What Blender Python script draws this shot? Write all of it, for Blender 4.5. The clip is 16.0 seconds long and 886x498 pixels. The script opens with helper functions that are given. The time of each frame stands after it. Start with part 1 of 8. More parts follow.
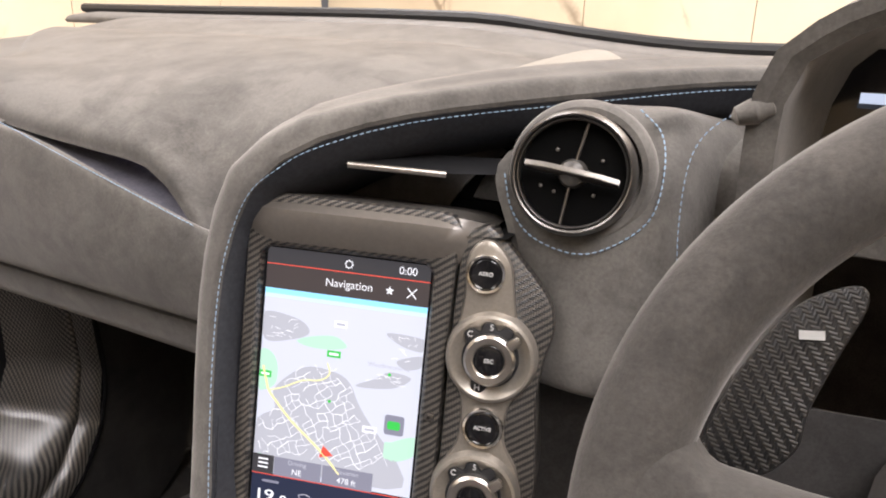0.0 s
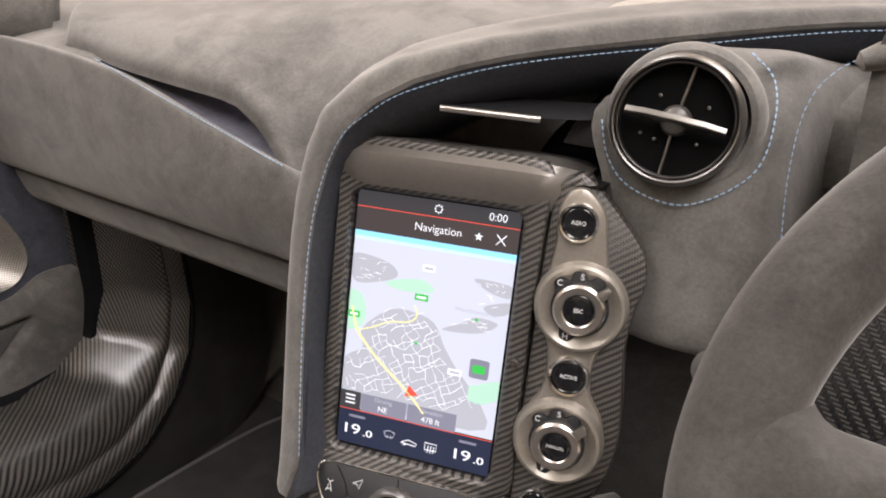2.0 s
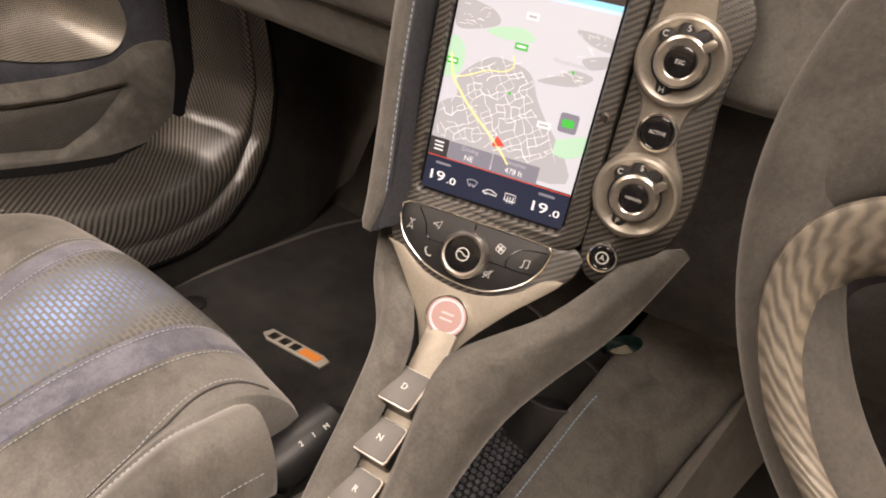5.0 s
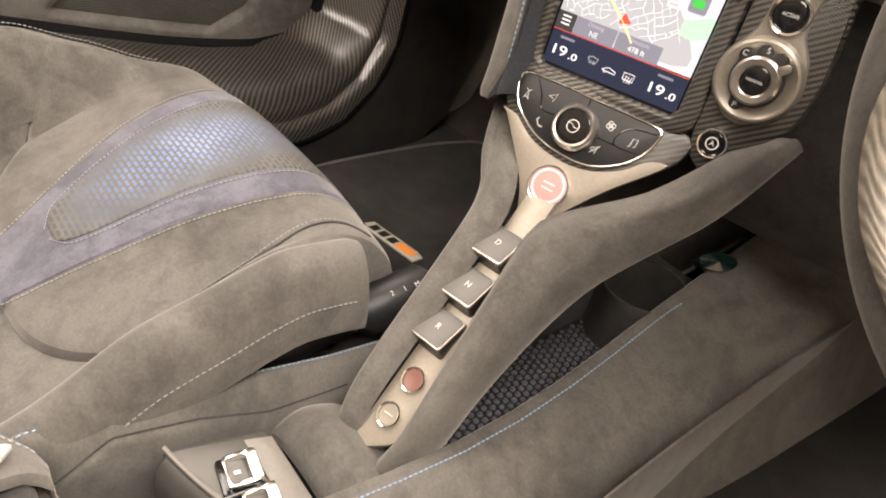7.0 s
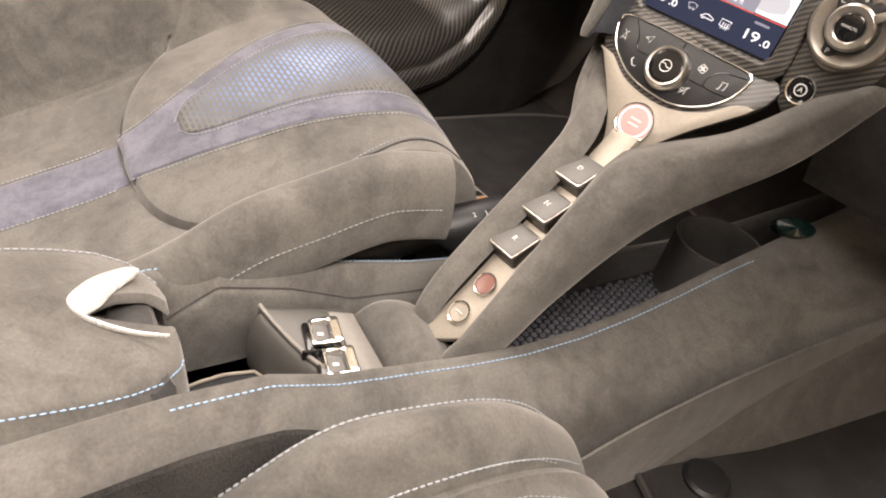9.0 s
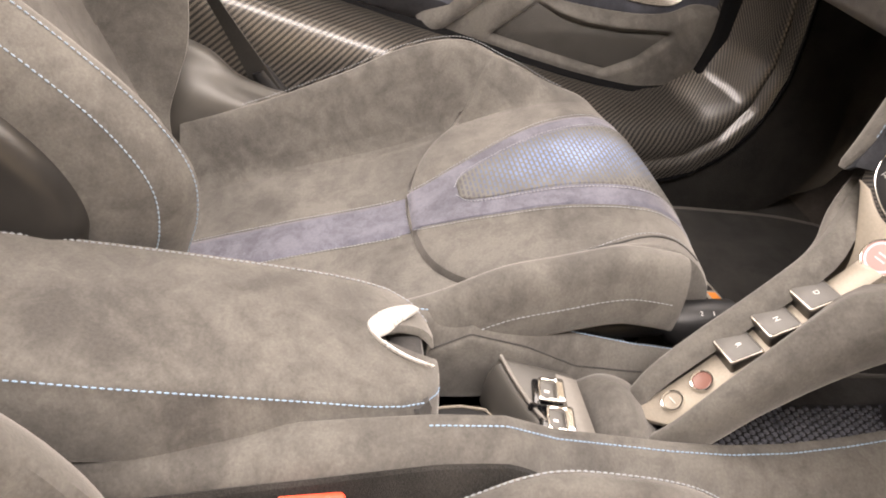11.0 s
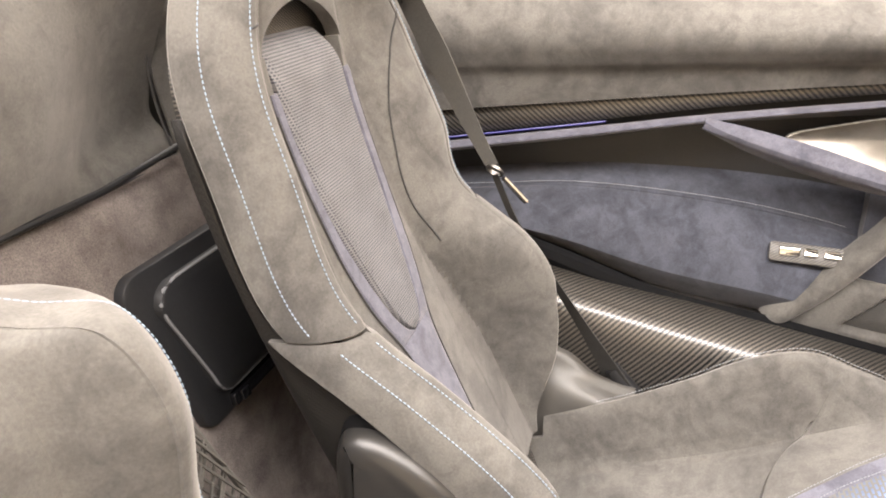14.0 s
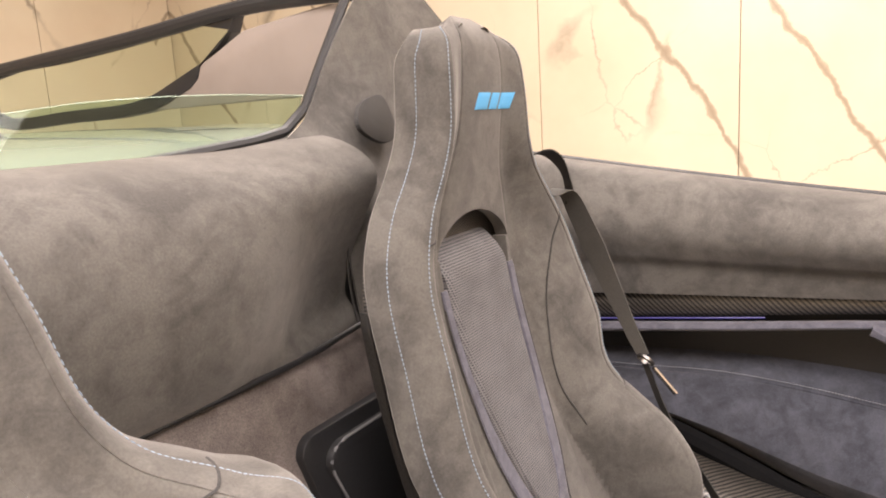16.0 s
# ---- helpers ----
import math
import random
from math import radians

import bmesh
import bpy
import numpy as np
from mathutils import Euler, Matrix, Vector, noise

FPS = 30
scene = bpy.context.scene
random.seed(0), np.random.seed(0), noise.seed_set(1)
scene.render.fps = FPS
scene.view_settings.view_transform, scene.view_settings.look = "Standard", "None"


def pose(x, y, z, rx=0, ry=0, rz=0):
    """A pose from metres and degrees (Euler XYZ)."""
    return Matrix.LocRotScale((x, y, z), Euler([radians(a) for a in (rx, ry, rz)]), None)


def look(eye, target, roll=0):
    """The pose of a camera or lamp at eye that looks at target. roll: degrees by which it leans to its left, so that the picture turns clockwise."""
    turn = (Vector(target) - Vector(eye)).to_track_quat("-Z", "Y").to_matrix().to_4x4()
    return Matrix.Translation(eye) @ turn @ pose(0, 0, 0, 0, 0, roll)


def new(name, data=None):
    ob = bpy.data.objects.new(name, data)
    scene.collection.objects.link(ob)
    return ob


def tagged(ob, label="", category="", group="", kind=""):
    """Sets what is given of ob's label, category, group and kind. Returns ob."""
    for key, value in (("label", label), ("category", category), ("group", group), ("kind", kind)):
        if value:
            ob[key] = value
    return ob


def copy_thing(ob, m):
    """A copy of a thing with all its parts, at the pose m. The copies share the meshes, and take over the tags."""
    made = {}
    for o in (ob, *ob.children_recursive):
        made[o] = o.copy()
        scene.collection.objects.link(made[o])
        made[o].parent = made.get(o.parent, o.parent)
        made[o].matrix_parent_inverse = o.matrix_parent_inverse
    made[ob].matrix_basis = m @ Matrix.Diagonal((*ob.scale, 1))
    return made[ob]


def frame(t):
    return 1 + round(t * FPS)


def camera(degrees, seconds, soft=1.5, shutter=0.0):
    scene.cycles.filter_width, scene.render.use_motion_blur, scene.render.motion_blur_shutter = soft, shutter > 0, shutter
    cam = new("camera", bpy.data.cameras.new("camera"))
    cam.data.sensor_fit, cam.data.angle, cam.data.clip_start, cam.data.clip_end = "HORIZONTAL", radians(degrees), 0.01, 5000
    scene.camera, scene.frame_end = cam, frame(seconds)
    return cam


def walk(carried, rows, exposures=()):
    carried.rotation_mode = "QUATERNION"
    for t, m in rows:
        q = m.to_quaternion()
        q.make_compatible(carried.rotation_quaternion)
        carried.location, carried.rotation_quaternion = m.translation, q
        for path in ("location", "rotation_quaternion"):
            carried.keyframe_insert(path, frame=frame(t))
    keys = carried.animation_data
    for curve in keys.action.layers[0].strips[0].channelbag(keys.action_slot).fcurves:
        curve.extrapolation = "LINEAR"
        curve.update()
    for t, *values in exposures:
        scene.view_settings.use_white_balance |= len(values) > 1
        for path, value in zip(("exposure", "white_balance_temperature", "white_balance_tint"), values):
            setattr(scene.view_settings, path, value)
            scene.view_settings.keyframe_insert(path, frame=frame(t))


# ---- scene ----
cam = camera(64.5, 16.0, 1.9)
PATH = [
    (0, (0.2116, 0.0393, 0.9977), (-0.6899, 1.7150, 0.3815), 1.65),
    (0.5, (0.2005, 0.0357, 0.9997), (-0.7715, 1.6409, 0.3078), 1.65),
    (1, (0.2017, 0.0348, 0.9988), (-0.8042, 1.6068, 0.2798), 1.59),
    (1.5, (0.1985, 0.0336, 1.0005), (-0.8221, 1.5847, 0.2571), 1.27),
    (2, (0.1966, 0.0345, 0.9993), (-0.8293, 1.5652, 0.2216), 1.27),
    (2.5, (0.1937, 0.0293, 0.9900), (-0.8268, 1.5383, 0.1645), 1.70),
    (3, (0.1957, 0.0243, 0.9822), (-0.8214, 1.4952, 0.0866), 2.04),
    (3.5, (0.1971, 0.0092, 0.9653), (-0.8064, 1.4754, 0.0471), 3.28),
    (4, (0.2030, -0.0036, 0.9538), (-0.8019, 1.4244, -0.0213), 4.10),
    (4.5, (0.2085, -0.0144, 0.9444), (-0.8040, 1.3630, -0.0938), 4.91),
    (5, (0.2153, -0.0231, 0.9300), (-0.8171, 1.2957, -0.1632), 6.07),
    (5.2, (0.2180, -0.0260, 0.9242), (-0.8214, 1.2695, -0.1899), 6.65),
    (7.5, (0.2764, -0.0795, 0.8585), (-0.9214, 0.9816, -0.3412), 10.51),
    (8, (0.2883, -0.0870, 0.8436), (-0.9217, 0.9424, -0.3714), 11.33),
    (10.3, (0.3660, -0.1425, 0.8741), (-1.1198, 0.4632, -0.3198), 11.03),
    (10.5, (0.3674, -0.1474, 0.8833), (-1.1438, 0.3918, -0.3107), 10.77),
    (11, (0.3737, -0.1588, 0.9090), (-1.1971, 0.2043, -0.2745), 9.36),
    (11.5, (0.3789, -0.1641, 0.9537), (-1.2345, 0.0022, -0.2164), 6.00),
    (12, (0.3816, -0.1756, 0.9962), (-1.2686, -0.1763, -0.1337), 2.86),
    (12.5, (0.3850, -0.1883, 1.0217), (-1.3032, -0.3236, -0.0420), 0.50),
    (13, (0.3916, -0.1936, 1.0514), (-1.3327, -0.4664, 0.0755), -1.93),
    (13.5, (0.3973, -0.1971, 1.0791), (-1.3521, -0.6046, 0.1995), -3.60),
    (14, (0.4026, -0.1995, 1.1097), (-1.3613, -0.7421, 0.3388), -4.44),
    (14.5, (0.4174, -0.1934, 1.1412), (-1.3315, -0.8817, 0.4575), -3.81),
    (15, (0.4300, -0.1915, 1.1675), (-1.2933, -1.0086, 0.5652), -3.02),
    (15.5, (0.4423, -0.1777, 1.1786), (-1.2635, -1.1078, 0.7039), -3.26),
    (16, (0.4598, -0.1456, 1.1872), (-1.2304, -1.1530, 0.8286), -3.51),
]
walk(cam, [(t, look(eye, target, roll)) for t, eye, target, roll in PATH], [(0.0, 0.19, 6150, 17), (1.0, 0.19, 6150, 17), (2.0, 0.12, 6180, 17), (3.5, 0.07, 7200, 23), (5.0, 0.08, 7300, 20), (7.5, 0.4, 6900, 16), (11.0, 0.5, 6700, 18), (12.0, 0.78, 6600, 18), (13.0, 0.95, 6500, 16), (14.0, 0.95, 6400, 15), (14.5, 0.85, 6300, 14), (15.2, 0.5, 6200, 16), (16.0, 0.2, 6600, 21)])

# ---- world and light ----
world = bpy.data.worlds.new("showroom_world")
scene.world = world
world.use_nodes = True
world.node_tree.nodes["Background"].inputs[0].default_value = (1.0, 0.95, 0.88, 1)
world.node_tree.nodes["Background"].inputs[1].default_value = 0.15


def area(name, x, y, z, sx, sy, power, colour, target):
    lamp = bpy.data.lights.new(name, "AREA")
    lamp.shape, lamp.size, lamp.size_y, lamp.energy, lamp.color = "RECTANGLE", sx, sy, power, colour
    ob = new(name, lamp)
    ob.matrix_world = look((x, y, z), target)
    return ob


WARM = (1.0, 0.955, 0.89)
area("ceiling_lamp", -1.7, 0.5, 3.45, 1.3, 6.0, 180, WARM, (-1.7, 0.5, 0))
area("ceiling_lamp", 1.5, 0.5, 3.45, 1.3, 6.0, 300, WARM, (1.5, 0.5, 0))
area("ceiling_lamp", -2.6, -0.8, 3.3, 0.5, 5.0, 35, (1.0, 0.90, 0.76), (-4.0, -0.8, 1.2))
area("ceiling_lamp", 1.5, 3.6, 3.3, 4.0, 0.5, 90, (1.0, 0.90, 0.76), (-0.5, 5.0, 1.2))

# ---- materials ----


def mat(name):
    m = bpy.data.materials.new(name)
    m.use_nodes = True
    return m, m.node_tree.nodes, m.node_tree.links, m.node_tree.nodes["Principled BSDF"]


def tex_noise(nodes, links, scale, detail=3.0, rough=0.6, coord="Object", swirl=0.0):
    tc = nodes.new("ShaderNodeTexCoord")
    n = nodes.new("ShaderNodeTexNoise")
    n.inputs["Scale"].default_value, n.inputs["Detail"].default_value, n.inputs["Roughness"].default_value = scale, detail, rough
    n.inputs["Distortion"].default_value = swirl
    links.new(tc.outputs[coord], n.inputs["Vector"])
    return n.outputs["Fac"]


def ramp(nodes, links, fac, stops):
    r = nodes.new("ShaderNodeValToRGB")
    while len(r.color_ramp.elements) < len(stops):
        r.color_ramp.elements.new(0.5)
    for e, (pos, col) in zip(r.color_ramp.elements, stops):
        e.position, e.color = pos, (*col, 1)
    links.new(fac, r.inputs[0])
    return r.outputs[0]


def bump(nodes, links, bsdf, height, strength, distance):
    b = nodes.new("ShaderNodeBump")
    b.inputs["Strength"].default_value, b.inputs["Distance"].default_value = strength, distance
    links.new(height, b.inputs["Height"])
    links.new(b.outputs[0], bsdf.inputs["Normal"])


def mix(nodes, links, fac, a, b, blend="MIX"):
    m = nodes.new("ShaderNodeMix")
    m.data_type, m.blend_type = "RGBA", blend
    if isinstance(fac, float):
        m.inputs[0].default_value = fac
    else:
        links.new(fac, m.inputs[0])
    for k, v in ((6, a), (7, b)):
        if isinstance(v, tuple):
            m.inputs[k].default_value = (*v, 1)
        else:
            links.new(v, m.inputs[k])
    return m.outputs[2]


def suede(name, lo, hi, patch=14.0, sheen=0.35):
    """Brushed microfibre: large nap patches, fine grain, soft sheen."""
    m, n, l, b = mat(name)
    big = math_node(n, l, "ADD", math_node(n, l, "MULTIPLY", tex_noise(n, l, patch, 5.0, 0.62, swirl=0.9), 0.66), math_node(n, l, "MULTIPLY", tex_noise(n, l, patch * 5.0, 4.0, 0.65, swirl=0.6), 0.34))
    fine = tex_noise(n, l, 420.0, 3.0, 0.7)
    col = ramp(n, l, big, [(0.38, lo), (0.49, tuple((p + q) / 2 for p, q in zip(lo, hi))), (0.58, hi)])
    grain = ramp(n, l, fine, [(0.25, (0.62, 0.62, 0.62)), (0.75, (1.0, 1.0, 1.0))])
    l.new(mix(n, l, 0.8, col, grain, "MULTIPLY"), b.inputs["Base Color"])
    b.inputs["Roughness"].default_value = 0.92
    b.inputs["Specular IOR Level"].default_value = 0.15
    b.inputs["Sheen Weight"].default_value = sheen
    b.inputs["Sheen Roughness"].default_value = 0.45
    b.inputs["Sheen Tint"].default_value = (1.0, 0.95, 0.9, 1)
    bump(n, l, b, fine, 0.35, 0.0006)
    return m


def plain(name, colour, rough, metal=0.0, grain=0.0, scale=300.0, spec=0.5, coat=0.0):
    m, n, l, b = mat(name)
    f = tex_noise(n, l, scale, 3.0, 0.6)
    lo, hi = tuple(c * (1 - grain) for c in colour), tuple(min(1, c * (1 + grain)) for c in colour)
    l.new(ramp(n, l, f, [(0.3, lo), (0.7, hi)]), b.inputs["Base Color"])
    r = n.new("ShaderNodeMapRange")
    r.inputs[3].default_value, r.inputs[4].default_value = rough * 0.85, min(1, rough * 1.15)
    l.new(tex_noise(n, l, 40.0), r.inputs[0])
    l.new(r.outputs[0], b.inputs["Roughness"])
    b.inputs["Metallic"].default_value = metal
    b.inputs["Specular IOR Level"].default_value = spec
    b.inputs["Coat Weight"].default_value = coat
    return m


def glowing(name, colour, strength):
    m, n, l, b = mat(name)
    b.inputs["Base Color"].default_value = (*[c * 0.2 for c in colour], 1)
    b.inputs["Emission Color"].default_value = (*colour, 1)
    b.inputs["Emission Strength"].default_value = strength
    b.inputs["Roughness"].default_value = 0.3
    return m


def math_node(nodes, links, op, a, b=None):
    m = nodes.new("ShaderNodeMath")
    m.operation = op
    for k, v in ((0, a), (1, b)):
        if v is None:
            continue
        if isinstance(v, (int, float)):
            m.inputs[k].default_value = v
        else:
            links.new(v, m.inputs[k])
    return m.outputs[0]


def carbon(name, pitch, dark=0.006, light=0.075, rough=0.36, angle=0.0, metal=0.25, coat=0.0, gloss=0.2):
    """Satin carbon fibre in a twill weave, laid by the UV map in metres."""
    m, n, l, b = mat(name)
    uv = n.new("ShaderNodeUVMap")
    rot = n.new("ShaderNodeVectorRotate")
    rot.rotation_type = "Z_AXIS"
    rot.inputs["Angle"].default_value = radians(angle)
    l.new(uv.outputs[0], rot.inputs["Vector"])
    s = n.new("ShaderNodeSeparateXYZ")
    l.new(rot.outputs[0], s.inputs[0])
    u, v = math_node(n, l, "DIVIDE", s.outputs[0], pitch), math_node(n, l, "DIVIDE", s.outputs[1], pitch)
    cells = math_node(n, l, "ADD", math_node(n, l, "FLOOR", u), math_node(n, l, "FLOOR", v))
    warp = math_node(n, l, "LESS_THAN", math_node(n, l, "FLOORED_MODULO", cells, 4.0), 2.0)
    # rounded tows
    ru = math_node(n, l, "SINE", math_node(n, l, "MULTIPLY", math_node(n, l, "FRACT", u), math.pi))
    rv = math_node(n, l, "SINE", math_node(n, l, "MULTIPLY", math_node(n, l, "FRACT", v), math.pi))
    mr = n.new("ShaderNodeMix")
    l.new(warp, mr.inputs[0]), l.new(ru, mr.inputs[2]), l.new(rv, mr.inputs[3])
    tow = mr.outputs[0]
    base = mix(n, l, warp, (dark, dark, dark), (light, light * 0.90, light * 0.78))
    l.new(mix(n, l, math_node(n, l, "MULTIPLY", math_node(n, l, "SUBTRACT", 1.0, tow), 0.5), base, (0.004, 0.004, 0.004)), b.inputs["Base Color"])
    r = n.new("ShaderNodeMapRange")
    r.inputs[3].default_value, r.inputs[4].default_value = rough, rough + 0.14
    l.new(warp, r.inputs[0])
    l.new(r.outputs[0], b.inputs["Roughness"])
    b.inputs["Specular IOR Level"].default_value = 0.6
    b.inputs["Metallic"].default_value = metal
    b.inputs["Coat Weight"].default_value = coat
    b.inputs["Coat Roughness"].default_value = gloss
    bump(n, l, b, tow, 0.35, 0.0006)
    return m


def soft_weave(name, period, lo, hi):
    """Satin woven inlay: soft bands across a strip, stepped from tow to tow, laid by the UV map in metres."""
    m, n, l, b = mat(name)
    s = n.new("ShaderNodeSeparateXYZ")
    l.new(n.new("ShaderNodeUVMap").outputs[0], s.inputs[0])
    step = math_node(n, l, "MULTIPLY", math_node(n, l, "PINGPONG", math_node(n, l, "DIVIDE", s.outputs[1], 0.0045), 1.0), 0.35)
    u = math_node(n, l, "ADD", math_node(n, l, "DIVIDE", s.outputs[0], period), step)
    wave = math_node(n, l, "SINE", math_node(n, l, "MULTIPLY", u, 2 * math.pi))
    tone = math_node(n, l, "ADD", math_node(n, l, "MULTIPLY", wave, 0.30), tex_noise(n, l, 160.0))
    l.new(ramp(n, l, tone, [(0.22, lo), (0.78, hi)]), b.inputs["Base Color"])
    b.inputs["Roughness"].default_value = 0.38
    b.inputs["Metallic"].default_value = 0.35
    b.inputs["Coat Weight"].default_value = 0.3
    b.inputs["Coat Roughness"].default_value = 0.3
    bump(n, l, b, wave, 0.15, 0.0004)
    return m


def perforated(name, cloth, dot, pitch, aspect, width, slant=0.0, centre=None, axes=None):
    """Cloth with rows of small slots through which a brighter backing shows, by the UV map in metres."""
    m, n, l, b = mat(name)
    s = n.new("ShaderNodeSeparateXYZ")
    l.new(n.new("ShaderNodeTexCoord").outputs["Object"] if axes else n.new("ShaderNodeUVMap").outputs[0], s.inputs[0])
    across, along = axes or (0, 1)
    v = math_node(n, l, "DIVIDE", s.outputs[along], pitch)
    odd = math_node(n, l, "MULTIPLY", math_node(n, l, "FLOORED_MODULO", math_node(n, l, "FLOOR", v), 2.0), 0.5)
    u = math_node(n, l, "ADD", math_node(n, l, "ADD", math_node(n, l, "DIVIDE", s.outputs[across], pitch * aspect), odd), math_node(n, l, "MULTIPLY", v, slant))
    cu = math_node(n, l, "ABSOLUTE", math_node(n, l, "SUBTRACT", math_node(n, l, "FRACT", u), 0.5))
    cv = math_node(n, l, "ABSOLUTE", math_node(n, l, "SUBTRACT", math_node(n, l, "FRACT", v), 0.5))
    slot = math_node(n, l, "MULTIPLY", math_node(n, l, "LESS_THAN", cu, width), math_node(n, l, "LESS_THAN", cv, 0.27))
    big = tex_noise(n, l, 30.0)
    col = ramp(n, l, big, [(0.3, tuple(c * 0.85 for c in cloth)), (0.7, tuple(c * 1.15 for c in cloth))])
    back = ramp(n, l, big, [(0.40, tuple(c * 0.7 for c in dot)), (0.62, dot)])
    if centre:
        # bright backing only behind the middle of the panel
        tc = n.new("ShaderNodeTexCoord")
        far = n.new("ShaderNodeVectorMath")
        far.operation = "DISTANCE"
        flat = n.new("ShaderNodeVectorMath")
        flat.operation = "MULTIPLY"
        flat.inputs[1].default_value = (1.0, 0.8, 0.0)
        l.new(tc.outputs["Generated"], flat.inputs[0])
        l.new(flat.outputs[0], far.inputs[0])
        far.inputs[1].default_value = (*centre, 0.0)
        back = mix(n, l, ramp(n, l, far.outputs["Value"], [(0.08, (0, 0, 0)), (0.40, (1, 1, 1))]), back, tuple(c * 0.62 for c in cloth))
    l.new(mix(n, l, slot, col, back), b.inputs["Base Color"])
    b.inputs["Roughness"].default_value = 0.75
    bump(n, l, b, math_node(n, l, "SUBTRACT", 1.0, slot), 0.6, 0.0008)
    return m


def marble(name):
    """Cream stone with cloudy ground and sparse branching brown veins."""
    m, n, l, b = mat(name)
    tc = n.new("ShaderNodeTexCoord")

    def veins(scale, turn, thin, seed):
        mp = n.new("ShaderNodeMapping")
        mp.inputs["Rotation"].default_value = turn
        mp.inputs["Location"].default_value = (seed, seed * 0.7, seed * 1.3)
        l.new(tc.outputs["Object"], mp.inputs[0])
        wp = n.new("ShaderNodeTexNoise")
        wp.inputs["Scale"].default_value, wp.inputs["Detail"].default_value, wp.inputs["Roughness"].default_value = 1.1, 7.0, 0.62
        l.new(mp.outputs[0], wp.inputs["Vector"])
        add = n.new("ShaderNodeVectorMath")
        add.operation = "MULTIPLY_ADD"
        l.new(wp.outputs["Color"], add.inputs[0])
        add.inputs[1].default_value = (0.42, 0.42, 0.42)
        l.new(mp.outputs[0], add.inputs[2])
        st = n.new("ShaderNodeVectorMath")
        st.operation = "MULTIPLY"
        st.inputs[1].default_value = (1.0, 1.0, 0.38)
        l.new(add.outputs[0], st.inputs[0])
        vo = n.new("ShaderNodeTexVoronoi")
        vo.feature = "DISTANCE_TO_EDGE"
        vo.inputs["Scale"].default_value = scale
        l.new(st.outputs[0], vo.inputs["Vector"])
        where = n.new("ShaderNodeTexNoise")
        where.inputs["Scale"].default_value = 1.4
        l.new(mp.outputs[0], where.inputs["Vector"])
        gate = n.new("ShaderNodeMapRange")
        gate.inputs[1].default_value, gate.inputs[2].default_value = 0.50, 0.64
        l.new(where.outputs["Fac"], gate.inputs[0])
        line = n.new("ShaderNodeMapRange")
        line.inputs[1].default_value, line.inputs[2].default_value, line.inputs[3].default_value, line.inputs[4].default_value = 0.0, thin, 1.0, 0.0
        swell = n.new("ShaderNodeMapRange")
        swell.inputs[1].default_value, swell.inputs[2].default_value, swell.inputs[3].default_value, swell.inputs[4].default_value = 0.35, 0.65, 2.2, 0.45
        wide = n.new("ShaderNodeTexNoise")
        wide.inputs["Scale"].default_value, wide.inputs["Detail"].default_value = 2.2, 4.0
        l.new(add.outputs[0], wide.inputs["Vector"])
        l.new(wide.outputs["Fac"], swell.inputs[0])
        l.new(math_node(n, l, "MULTIPLY", vo.outputs["Distance"], swell.outputs[0]), line.inputs[0])
        return math_node(n, l, "MULTIPLY", line.outputs[0], gate.outputs[0])

    cloud = ramp(n, l, tex_noise(n, l, 0.8, 5.0), [(0.3, (0.68, 0.575, 0.43)), (0.7, (0.78, 0.70, 0.55))])
    one = mix(n, l, veins(0.62, (0.5, 0.3, 0.6), 0.020, 0.0), cloud, (0.37, 0.31, 0.235))
    two = mix(n, l, veins(1.1, (0.2, 0.9, 0.1), 0.008, 3.1), one, (0.45, 0.36, 0.27))
    # broad diagonal veins, wavering and swelling
    sep = n.new("ShaderNodeSeparateXYZ")
    l.new(tc.outputs["Object"], sep.inputs[0])
    along = math_node(n, l, "ADD", math_node(n, l, "ADD", sep.outputs[1], sep.outputs[0]), math_node(n, l, "MULTIPLY", sep.outputs[2], 0.667))
    waver = math_node(n, l, "ADD", math_node(n, l, "MULTIPLY", math_node(n, l, "SUBTRACT", tex_noise(n, l, 1.3, 3.0), 0.5), 0.30), math_node(n, l, "MULTIPLY", math_node(n, l, "SUBTRACT", tex_noise(n, l, 7.0, 4.0), 0.5), 0.10))
    off = math_node(n, l, "PINGPONG", math_node(n, l, "ADD", math_node(n, l, "ADD", along, waver), 4.18 + 3.04), 0.38)
    swell = math_node(n, l, "MULTIPLY", tex_noise(n, l, 4.0, 4.0), 0.055)
    core = math_node(n, l, "SUBTRACT", 1.0, math_node(n, l, "DIVIDE", off, swell))
    reach = math_node(n, l, "MULTIPLY", math_node(n, l, "LESS_THAN", math_node(n, l, "ABSOLUTE", math_node(n, l, "ADD", along, 3.80)), 0.62), 1.0)
    reach = math_node(n, l, "MAXIMUM", reach, math_node(n, l, "GREATER_THAN", tex_noise(n, l, 0.35), 0.56))
    core = math_node(n, l, "MULTIPLY", core, reach)
    core = ramp(n, l, core, [(0.0, (0, 0, 0)), (0.45, (0.75, 0.75, 0.75)), (1.0, (1, 1, 1))])
    three = mix(n, l, core, two, (0.36, 0.29, 0.21))
    l.new(three, b.inputs["Base Color"])
    b.inputs["Roughness"].default_value = 0.25
    return m


